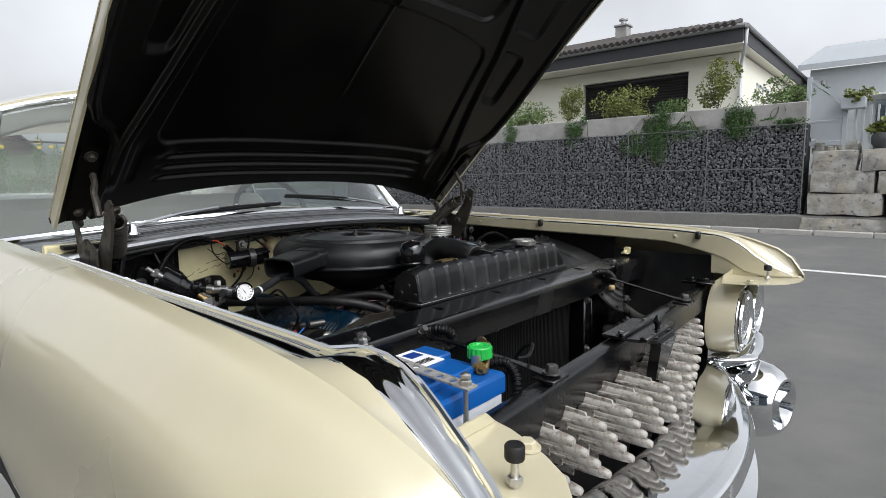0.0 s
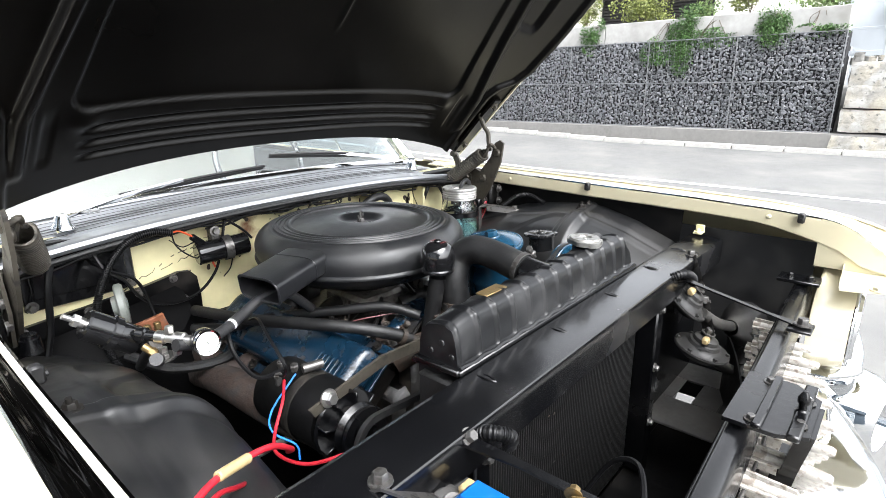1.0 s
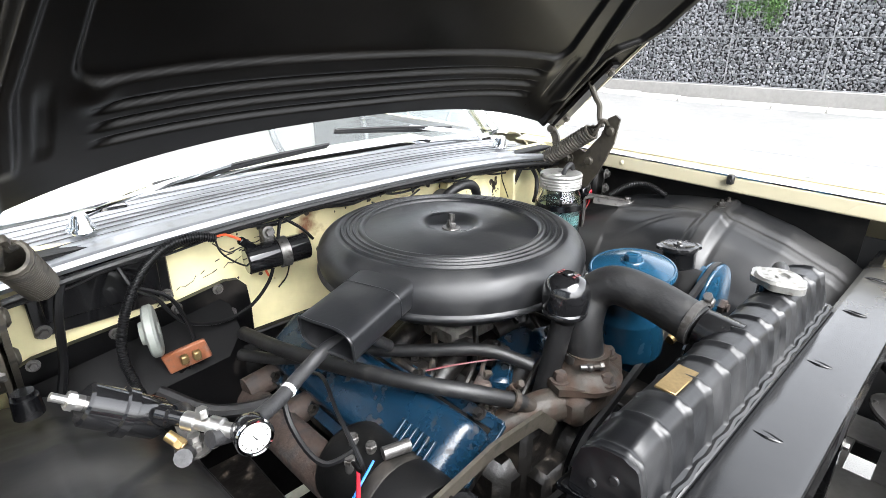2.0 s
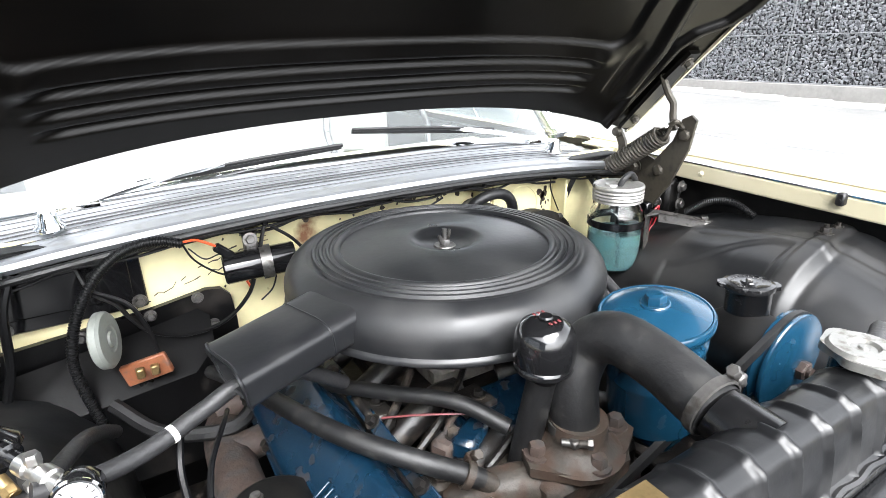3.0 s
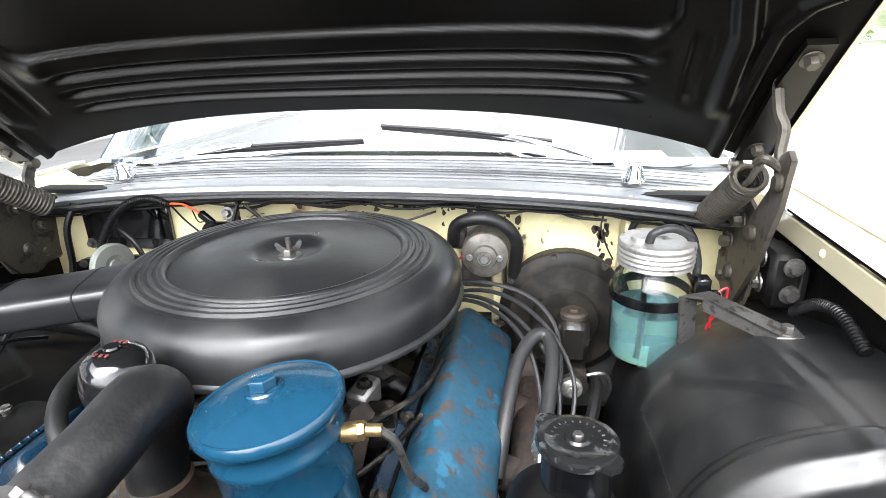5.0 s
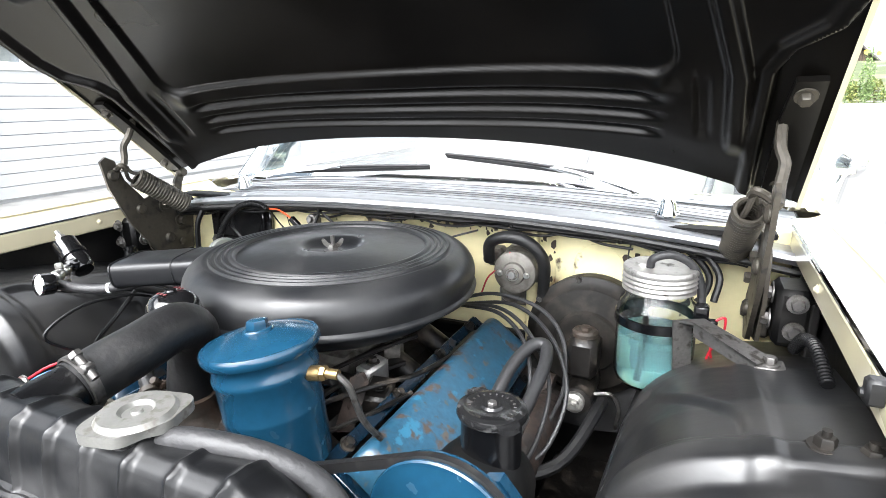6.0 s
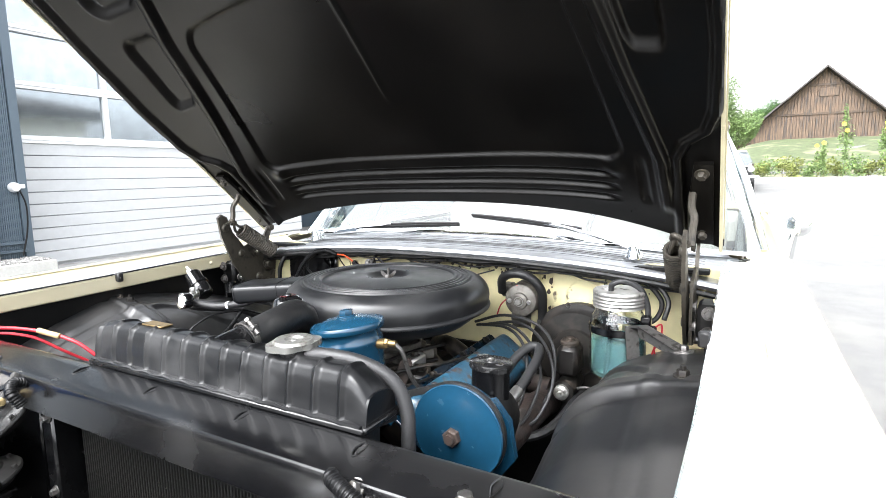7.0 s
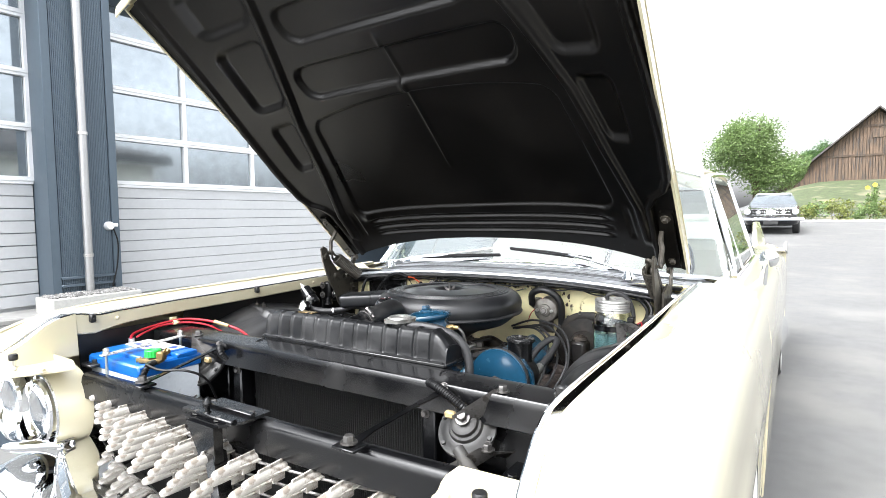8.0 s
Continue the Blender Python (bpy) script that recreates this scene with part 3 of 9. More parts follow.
def leaf_cloud(centre, size, count, leaf, seed, hang=False, hollow=0.35):
    count, leaf = int(count * 1.6), leaf * 0.74
    """Many small leaves about a centre, thinner towards an uneven outline."""
    r = random.Random(seed)
    s = Shape()
    c = Vector(centre)
    lumps = [(Vector((r.gauss(0, 0.42), r.gauss(0, 0.42), r.gauss(0, 0.42))), r.uniform(0.35, 0.7)) for _ in range(14)]
    for _ in range(count):
        k, rad = r.choice(lumps)
        d = Vector((r.gauss(0, 1), r.gauss(0, 1), r.gauss(0, 1))).normalized() * rad * r.uniform(hollow, 1.0)
        p = k + d
        if p.length > 1.15:
            p *= 1.15 / p.length
        p = c + Vector((p.x * size[0], p.y * size[1], p.z * size[2]))
        a = Vector((r.gauss(0, 1), r.gauss(0, 1), r.gauss(0, 0.6) - (1.2 if hang else 0))).normalized()
        b = a.orthogonal().normalized()
        b = (b * math.cos(r.uniform(0, 6.3)) + a.cross(b) * math.sin(r.uniform(0, 6.3))).normalized()
        l = leaf * r.uniform(0.6, 1.3)
        fold = a.cross(b) * l * 0.18
        s.add([p, p + a * l * 0.5 + b * l * 0.32 + fold, p + a * l, p + a * l * 0.5 - b * l * 0.32 + fold, p + a * l * 0.5],
              [(0, 1, 4), (1, 2, 4), (2, 3, 4), (3, 0, 4)])
    return s


def bush(name, centre, size, count, leaf, m, label, category, seed, base_z, hang=False, stems=5):
    t = thing(name, (centre[0], centre[1], base_z), label, category)
    s = Shape()
    r = random.Random(seed)
    for _ in range(stems):
        top = Vector(centre) + Vector((r.uniform(-0.6, 0.6) * size[0], r.uniform(-0.6, 0.6) * size[1], r.uniform(0.0, 0.6) * size[2]))
        foot = Vector((centre[0] + r.uniform(-0.05, 0.05), centre[1] + r.uniform(-0.05, 0.05), base_z))
        s.tube([foot, foot.lerp(top, 0.5) + Vector((r.uniform(-0.05, 0.05), r.uniform(-0.05, 0.05), 0.03)), top], 0.012 * max(size), n=5, steps=3)
    part("stem", s, BARK, t)
    part("foliage", leaf_cloud(centre, size, count, leaf, seed, hang), m, t, smooth=0)
    return t


BT = 2.42
bush("conifer", (10.75, 6.16, BT + 0.44), (0.25, 0.25, 0.47), 1500, 0.06, LEAF_YELLOW, "small rounded yellow-green conifer on the wall", "bush", 11, BT - 0.1)
bush("shrub", (10.8, 4.90, BT + 0.33), (0.40, 0.66, 0.44), 1500, 0.075, LEAF_YELLOW, "loose yellow-green shrub growing behind the concrete beam", "bush", 12, BT - 0.1)
bush("shrub", (10.8, 3.86, BT + 0.12), (0.28, 0.33, 0.22), 600, 0.07, LEAF, "low green shrub growing behind the concrete beam", "bush", 13, BT - 0.1)
bush("shrub", (10.9, 3.04, BT + 0.52), (0.34, 0.36, 0.46), 900, 0.085, LEAF_YELLOW, "upright sparse shrub with pale leaves behind the beam", "bush", 14, BT - 0.1)
bush("shrub", (10.9, 1.82, BT + 0.20), (0.4, 0.52, 0.30), 1300, 0.07, LEAF, "spreading green shrub at the end of the concrete beam", "bush", 15, BT - 0.1)
bush("shrub", (10.9, 7.5, BT + 0.20), (0.4, 0.75, 0.36), 1200, 0.08, LEAF, "loose green shrub growing behind the concrete beam", "bush", 16, BT - 0.1)
bush("shrub", (10.9, 9.4, BT + 0.22), (0.4, 0.85, 0.40), 1200, 0.08, LEAF_YELLOW, "loose yellow-green shrub growing behind the beam", "bush", 17, BT - 0.1)
bush("shrub", (10.9, 11.7, BT + 0.22), (0.4, 0.95, 0.40), 1200, 0.08, LEAF, "loose green shrub growing behind the concrete beam", "bush", 18, BT - 0.1)
for y, z, sy, sz, n, sd in ((3.92, 2.02, 0.36, 0.56, 2200, 21), (4.30, 1.82, 0.42, 0.32, 900, 27), (3.45, 2.02, 0.5, 0.18, 700, 22), (2.52, 2.16, 0.33, 0.42, 1700, 23), (5.80, 2.22, 0.25, 0.36, 800, 24), (7.55, 2.26, 0.20, 0.32, 450, 25), (1.85, 2.08, 0.4, 0.10, 400, 26)):
    bush("hanging_ivy", (GX + 0.05, y, z), (0.12, sy, sz), n, 0.055, LEAF_DARK, "dark ivy hanging over the concrete beam and gabion", "ivy", sd, BT - 0.06, hang=True, stems=4)


# ---- the house behind the wall ----
def make_house():
    h = thing("house", (15, 7, 0), "cream plastered bungalow with dark tiled hipped roof", "house")
    x0, y0, y1, zt = 13.4, 3.25, 16.0, 4.02
    wx = x0 + 0.15
    for a, b, c, d in ((y0, 4.37, 1.0, zt), (7.18, y1, 1.0, zt), (4.37, 7.18, 1.0, 2.40), (4.37, 7.18, 3.735, zt)):
        front = Shape()
        front.box((wx, (a + b) / 2, (c + d) / 2), (0.3, b - a, d - c), 0.001)
        part("wall", front, PLASTER, h)
    for c, d in (((x0 + 5.15, y0 + 0.15, 3.26), (9.7, 0.3, 1.5)), ((x0 + 1.25, y0 + 0.15, 1.75), (1.9, 0.3, 1.5)), ((x0 + 6.6, y0 + 0.15, 1.75), (6.8, 0.3, 1.5)), ((x0 + 9.85, 9.6, 2.5), (0.3, 12.7, 3.0)), ((x0 + 5, y1 - 0.15, 2.5), (9.7, 0.3, 3.0))):
        rear = Shape()
        rear.box(c, d, 0.001)
        part("wall", rear, PLASTER, h)
    room = Shape()
    room.box((x0 + 1.6, 5.78, 2.6), (0.1, 4.5, 2.8), 0.01)
    part("inner_wall", room, FASCIA, h)
    blind = Shape()
    blind.box((x0 + 0.2, 5.775, 3.695), (0.12, 2.8, 0.08), 0.005)
    part("blind_box", blind, BLIND, h)
    for i in range(19):
        s = Shape()
        s.box((x0 + 0.16, 5.775, 3.645 - i * 0.072), (0.012, 2.78, 0.078), 0.002, Euler((0, 0.5, 0)).to_matrix())
        part("slat", s, BLIND, h)
    w2 = Shape()
    for z in (2.55, 3.52):
        w2.box((x0 + 2.7, y0 - 0.01, z), (1.6, 0.06, 0.06), 0.004)
    for x in (1.93, 2.7, 3.47):
        w2.box((x0 + x, y0 - 0.01, 3.035), (0.06, 0.06, 1.0), 0.004)
    wf = part("window", w2, FRAME_WHITE, h, "white-framed side window")
    pane = Shape()
    pane.box((x0 + 2.7, y0 + 0.02, 3.035), (1.5, 0.02, 0.94), 0.002)
    part("pane", pane, PANE, wf)
    # roof: fascia under the overhang, soffit, and tiled slopes
    ex, ey0, ey1 = 12.6, 3.02, 16.6
    sof = Shape()
    sof.slab([(ex, ey0, 4.04), (ex + 11.3, ey0, 4.04), (ex + 11.3, ey1, 4.04), (ex, ey1, 4.04)], (0, 0, 0.05))
    part("soffit", sof, PLASTER, h)
    fas = Shape()
    fas.box((ex + 0.01, (ey0 + ey1) / 2, 4.21), (0.05, ey1 - ey0, 0.30), 0.004)
    fas.box((ex + 5.65, ey0 + 0.01, 4.21), (11.2, 0.05, 0.30), 0.004)
    part("fascia", fas, FASCIA, h)
    gut = Shape()
    gut.tube([(ex - 0.06, ey0 - 0.05, 4.40), (ex - 0.06, 8, 4.40), (ex - 0.06, ey1, 4.40)], 0.055, n=8, steps=2)
    gut.tube([(ex, ey0 - 0.06, 4.40), (ex + 5, ey0 - 0.06, 4.40), (ex + 11.3, ey0 - 0.06, 4.40)], 0.055, n=8, steps=2)
    part("gutter", gut, GUTTER, h)
    pipe = Shape()
    pipe.tube([(ex + 0.1, ey0 - 0.04, 4.35), (ex + 0.14, ey0 - 0.02, 4.05), (ex + 0.45, ey0 + 0.08, 3.85), (ex + 0.76, ey0 + 0.17, 3.7), (ex + 0.76, ey0 + 0.17, 2.6), (ex + 0.76, ey0 + 0.17, 1.0)], 0.04, n=8)
    part("downpipe", pipe, FRAME_WHITE, h)
    ridge_x, rz = ex + 5.6, 6.0
    hip = 5.6
    roof = Shape()
    corners = [(ex, ey0, 4.44), (ex + 11.3, ey0, 4.44), (ex + 11.3, ey1, 4.44), (ex, ey1, 4.44), (ridge_x, ey0 + hip, rz), (ridge_x, ey1 - hip, rz)]
    roof.add(corners, [(0, 3, 5, 4), (0, 4, 1), (1, 4, 5, 2), (2, 5, 3), (0, 1, 2, 3)])
    rf = part("roof", roof, ROOFTILE, h, "dark brown tiled roof", smooth=0)
    rows = 9
    for i in range(rows):
        t = (i + 0.14) / rows
        s = Shape()
        a, b = Vector(corners[0]).lerp(corners[4], t), Vector(corners[3]).lerp(corners[5], t)
        n = max(8, int((b - a).length / 0.16))
        for k in range(n):
            c = a.lerp(b, (k + 0.5) / n)
            s.lathe(c + Vector((-0.32, 0, -0.03)), (0.965, 0, 0.27), [(0, 0), (0.055, 0.0), (0.062, 0.66), (0, 0.66)], 8, 1.0)
        part("tile_course", s, ROOFTILE, rf)
    ch = Shape()
    ch.box((16, 7.15, 5.50), (0.36, 0.36, 0.6), 0.01)
    c1 = part("chimney", ch, CONCRETE, h, "pale chimney with a metal flue")
    ch2 = Shape()
    ch2.box((16, 7.15, 5.81), (0.44, 0.44, 0.06), 0.01)
    ch2.cyl((16, 7.15, 5.83), (16, 7.15, 6.0), 0.08)
    ch2.cyl((16, 7.15, 5.98), (16, 7.15, 6.03), 0.13)
    part("flue", ch2, GUTTER, c1)


make_house()


def rock_block(c, s, seed):
    """A roughly split stone block with broken faces."""
    q = Shape()
    n = 6

    def wobble(p):
        d = noise.noise_vector(Vector(p) * 3.1 + Vector((seed * 7, 0, 0))) * 0.035 + noise.noise_vector(Vector(p) * 9 + Vector((seed, 3, 0))) * 0.014
        return Vector(p) + d

    faces = [((-1, 0, 0), (0, 1, 0), (0, 0, 1)), ((1, 0, 0), (0, 1, 0), (0, 0, 1)), ((0, -1, 0), (1, 0, 0), (0, 0, 1)),
             ((0, 1, 0), (1, 0, 0), (0, 0, 1)), ((0, 0, 1), (1, 0, 0), (0, 1, 0)), ((0, 0, -1), (1, 0, 0), (0, 1, 0))]
    for nrm, a, b in faces:
        def fn(u, v):
            p = Vector(nrm) + Vector(a) * (2 * u - 1) + Vector(b) * (2 * v - 1)
            k = Vector([math.copysign(min(abs(x), 1), x) for x in p])
            e = sorted(abs(x) for x in k)
            k *= 1 - 0.03 * max(0, e[1] - 0.7) / 0.3
            return wobble(Vector(c) + Vector((k.x * s[0] / 2, k.y * s[1] / 2, k.z * s[2] / 2)))
        q.sheet(n, n, fn)
    return q


def make_stone_wall():
    w = thing("block_wall", (10.6, 0.8, 0), "dry-laid wall of large rough limestone blocks", "wall", kind="structure")
    i = 0
    for z, rows in ((0.20, ((1.15, 1.3), (-0.2, 1.35), (-1.6, 1.4))), (0.62, ((1.2, 1.05), (0.05, 1.2), (-1.3, 1.45))), (0.98, ((1.25, 0.9), (0.3, 0.95), (-0.9, 1.4))), (1.33, ((1.38, 0.62), (0.62, 0.8), (-0.4, 1.2)))):
        for y, l in rows:
            s = rock_block((10.55 + 0.05 * rng.random(), y - 0.36, z + 0.04), (0.75, l, 0.36), i)
            part("block", s, ROCK, w)
            i += 1
    rub = Shape()
    for k in range(60):
        q = rock_block((10.5 + rng.uniform(0, 0.6), rng.uniform(0.74, 1.39), 1.54 + rng.uniform(0, 0.12)), (rng.uniform(0.06, 0.2),) * 3, k + 50)
        rub.add(q.v, q.f)
        if k > 14:
            break
    part("rubble", rub, ROCK, w)
    g = thing("metal_gate", (10.7, 1.14, 1.56), "pale grey metal gate with a glazed screen", "gate")
    s = Shape()
    for y, z0, z1 in ((1.50, 1.6, 2.87), (0.95, 1.55, 2.42), (-0.16, 1.55, 2.36)):
        s.box((10.72, y, (z0 + z1) / 2), (0.07, 0.07, z1 - z0), 0.004)
    part("post", s, SHEET_GREY, g)
    s = Shape()
    s.slab([(10.70, 1.48, 1.83), (10.70, 0.97, 1.66), (10.70, 0.97, 2.30), (10.70, 1.48, 2.79)], (0.02, 0, 0))
    part("screen", s, SHEET_GREY, g)
    s = Shape()
    s.box((10.72, 1.22, 1.70), (0.06, 0.6, 0.08), 0.004)
    part("rail", s, SHEET_GREY, g)
    s = Shape()
    s.box((10.72, 1.22, 2.08), (0.05, 0.56, 0.04), 0.004)
    part("rail", s, SHEET_GREY, g)
    s = Shape()
    s.slab([(10.69, 1.50, 2.81), (10.69, 0.95, 2.32), (10.69, 0.95, 2.38), (10.69, 1.50, 2.87)], (0.05, 0, 0))
    part("rail", s, SHEET_GREY, g)
    for i in range(16):
        s = Shape()
        s.box((10.72, 0.80 - i * 0.1, 2.0), (0.02, 0.03, 0.62), 0.002)
        part("bar", s, SHEET_GREY, g)
    p = thing("planter", (10.6, 0.56, 1.55), "dark round planter with green grass on the stone wall", "planter")
    s = Shape()
    s.lathe((10.45, 0.39, 1.55), (0, 0, 1), [(0, 0), (0.10, 0), (0.17, 0.1), (0.18, 0.2), (0.15, 0.27), (0.13, 0.26), (0.0, 0.24)], 20)
    part("pot", s, POT, p)
    part("foliage", leaf_cloud((10.45, 0.39, 1.91), (0.16, 0.16, 0.13), 260, 0.16, 31), LEAF_YELLOW, p, smooth=0)
    p = thing("planter", (10.62, 0.86, 2.26), "grey box planter with trailing leaves hung on the gate", "planter")
    s = Shape()
    s.box((10.60, 0.84, 2.34), (0.2, 0.34, 0.18), 0.01)
    part("pot", s, SHEET_GREY, p)
    part("foliage", leaf_cloud((10.6, 0.76, 2.46), (0.16, 0.2, 0.12), 260, 0.09, 32), LEAF_YELLOW, p, smooth=0)
    b = thing("industrial_building", (24, -2, 0), "pale grey metal-clad hall with a low roof", "building")
    s = Shape()
    s.box((26, -4.2, 2.5), (10, 14, 4.2), 0.01)
    part("wall", s, SHEET_GREY, b)
    s = Shape()
    s.slab([(20.6, 3.1, 4.56), (20.6, -12, 4.56), (27, -12, 6.26), (27, 3.1, 6.26)], (0, 0, 0.18))
    part("roof", s, SHEET_GREY, b)
    s = Shape()
    s.box((20.97, -1.5, 2.7), (0.06, 5.0, 1.5), 0.01)
    part("window", s, PANE, b)
    s = Shape()
    s.cyl((20.8, 2.4, 1.0), (20.8, 2.4, 4.2), 0.06)
    part("downpipe", s, GUTTER, b)
    s = Shape()
    s.box((20.5, -1.6, 3.55), (0.9, 5.6, 0.06), 0.01)
    part("canopy", s, FRAME_WHITE, b)


make_stone_wall()


# ---- the garage on the other side ----
WX = -7.4


def make_garage():
    g = thing("garage_building", (WX - 3, 8, 0), "garage hall with blue-grey panels and glazed sectional doors", "building")
    wall = Shape()
    wall.box((WX - 6, 8, 3.2), (10, 34, 6.4), 0.01)
    part("wall", wall, PANEL_BLUE, g)
    col = Shape()
    y0, y1, xf = 2.92, 3.55, WX + 0.42
    col.sheet(180, 2, lambda u, v: (xf - 0.006 * (1 if (u * 30) % 1 < 0.14 else 0), lerp(y0, y1, u), lerp(0.05, 6.35, v)), (-0.4, 0, 0))
    part("column", col, PANEL_BLUE, g, "ribbed blue-grey metal cladding")
    edge = Shape()
    edge.box((xf - 0.2, y1 + 0.055, 3.2), (0.44, 0.10, 6.3), 0.005)
    edge.box((xf - 0.2, y0 - 0.06, 3.2), (0.44, 0.10, 6.3), 0.005)
    part("corner_trim", edge, PANEL_BLUE, g)
    head = Shape()
    head.box((WX + 0.05, 8, 5.1), (0.5, 34, 1.6), 0.01)
    part("lintel", head, PANEL_BLUE, g)

    def door(ya, yb, name):
        d = part(name, Shape().box((WX - 0.06, (ya + yb) / 2, 0.06), (0.06, yb - ya, 0.10), 0.004), DOOR_GREY, g, "silver-grey sectional door with glazed upper part")
        ribs = 10
        for i in range(ribs):
            s = Shape()
            s.box((WX, (ya + yb) / 2, 0.10 + (i + 0.5) * 0.159), (0.05, yb - ya, 0.153), 0.006)
            part("rib", s, DOOR_GREY, d)
        w = (yb - ya) / max(1, round((yb - ya) / 1.29))
        zs = (1.735, 2.42, 3.11, 3.85, 4.4)
        fr = Shape()
        for z in zs[:-1]:
            fr.box((WX + 0.02, (ya + yb) / 2, z), (0.07, yb - ya, 0.10), 0.004)
            fr.box((WX + 0.04, (ya + yb) / 2, z), (0.05, yb - ya, 0.02), 0.004)
        k = round((yb - ya) / w)
        for i in range(k + 1):
            fr.box((WX + 0.02, ya + i * w, 3.05), (0.06, 0.07, 2.65), 0.004)
        part("frame", fr, FRAME_WHITE, d)
        for i in range(k):
            for a, b in zip(zs, zs[1:]):
                s = Shape()
                s.box((WX - 0.005, ya + (i + 0.5) * w, (a + b) / 2), (0.012, w - 0.08, b - a - 0.1), 0.002)
                part("pane", s, PANE, d)

    door(3.64, 8.80, "sectional_door")
    door(-3.0, 2.80, "sectional_door")
    door(10.2, 15.52, "sectional_door")
    door(16.4, 21.72, "sectional_door")
    p = Shape()
    px, py = xf + 0.09, 3.205
    p.cyl((px, py, 0.24), (px, py, 6.3), 0.05)
    pipe = part("downpipe", p, GUTTER, g, "pale zinc downpipe")
    s = Shape()
    for z in (0.75, 2.35, 4.2):
        s = Shape()
        s.cyl((px, py, z - 0.02), (px, py, z + 0.02), 0.062)
        s.box((px - 0.06, py + 0.04, z), (0.12, 0.03, 0.02), 0.002)
        part("bracket", s, STEEL, pipe)
    for z in (0.46, 0.36):
        bar = Shape()
        bar.box((xf + 0.03, 3.235, z), (0.04, 0.68, 0.035), 0.004)
        part("rail", bar, PANEL_BLUE, g)
    so = thing("outdoor_socket", (xf + 0.05, 3.52, 1.1), "white round power socket with a hanging black cable", "socket")
    s = Shape()
    s.lathe((xf, 3.51, 1.13), (1, 0, 0), [(0, 0), (0.06, 0), (0.06, 0.05), (0.045, 0.08), (0, 0.08)], 18)
    s.box((xf + 0.06, 3.57, 1.14), (0.05, 0.07, 0.05), 0.008)
    part("body", s, FRAME_WHITE, so)
    s = Shape()
    s.tube([(xf + 0.05, 3.55, 1.11), (xf + 0.06, 3.60, 0.9), (xf + 0.06, 3.58, 0.6), (xf + 0.05, 3.51, 0.3)], 0.010, n=6)
    part("cable", s, CABLE, so)
    pl = thing("planter_plinth", (xf + 0.3, 3.4, 0), "pale concrete plinth filled with gravel at the column foot", "plinth")
    s = Shape()
    s.box((xf + 0.24, 3.14, 0.13), (0.5, 1.06, 0.26), 0.012)
    part("body", s, PLINTH, pl)
    s = Shape()
    for _ in range(500):
        c = (xf + 0.24 + rng.uniform(-0.2, 0.2), 3.14 + rng.uniform(-0.49, 0.49), 0.268)
        s.lathe(c, (rng.uniform(-0.3, 0.3), rng.uniform(-0.3, 0.3), 1), [(0, -0.02), (rng.uniform(0.012, 0.03), 0), (0, rng.uniform(0.012, 0.025))], 5)
    part("gravel", s, GRAVEL, pl, smooth=0)["kind"] = "stuff"
    st = Shape()
    st.box((WX + 0.35, 8, 0.03), (0.7, 26, 0.06), 0.01)
    solo("threshold", st, CONCRETE, "pale concrete strip in front of the garage doors", "pavement", kind="structure")


make_garage()


# ---- the distance: barn, tree, flower bed and a parked car ----
def make_barn():
    b = thing("barn", (5.4, 60, 2), "old brown wooden barn with a steep gable", "barn")
    yb, xa, za, half, zb = 55.0, 6.2, 9.2, 7.5, 1.4
    slope = 0.92
    wall = Shape()
    wall.add([(xa - half, yb + 0.1, zb), (xa + half, yb + 0.1, zb), (xa + half, yb + 0.1, za - half * slope), (xa, yb + 0.1, za - 0.1), (xa - half, yb + 0.1, za - half * slope),
              (xa - half, yb + 16, zb), (xa + half, yb + 16, zb), (xa + half, yb + 16, za - half * slope), (xa, yb + 16, za - 0.1), (xa - half, yb + 16, za - half * slope)],
             [(0, 1, 2, 3, 4), (5, 9, 8, 7, 6), (0, 4, 9, 5), (1, 6, 7, 2), (0, 5, 6, 1)])
    part("wall", wall, WOOD_OLD, b, smooth=0)
    r = random.Random(3)
    x = xa - half
    while x < xa + half - 0.05:
        w = r.uniform(0.17, 0.24)
        top = za - abs(x + w / 2 - xa) * slope - 0.05
        s = Shape()
        s.box((x + w / 2, yb + r.uniform(-0.02, 0.02), (zb + top) / 2), (w - 0.025, 0.06, top - zb), 0.004)
        part("board", s, WOOD_OLD, b)
        x += w
    s = Shape()
    for z0 in (5.6, 7.9):
        s.box((xa, yb - 0.06, z0), (2 * (za - z0) / slope - 0.3, 0.06, 0.16), 0.004)
    part("batten", s, WOOD_OLD, b)
    s = Shape()
    s.box((xa + 0.3, yb - 0.06, 7.3), (1.3, 0.08, 0.7), 0.01)
    part("hatch", s, WOOD_OLD, b)
    for sg in (-1, 1):
        s = Shape()
        hx = half + 0.6
        s.slab([(xa, yb - 0.7, za), (xa + sg * hx, yb - 0.7, za - hx * slope), (xa + sg * hx, yb + 16.5, za - hx * slope), (xa, yb + 16.5, za)], (0, 0, 0.16))
        part("roof", s, ROOFTILE, b, "dark weathered roof slope")


make_barn()


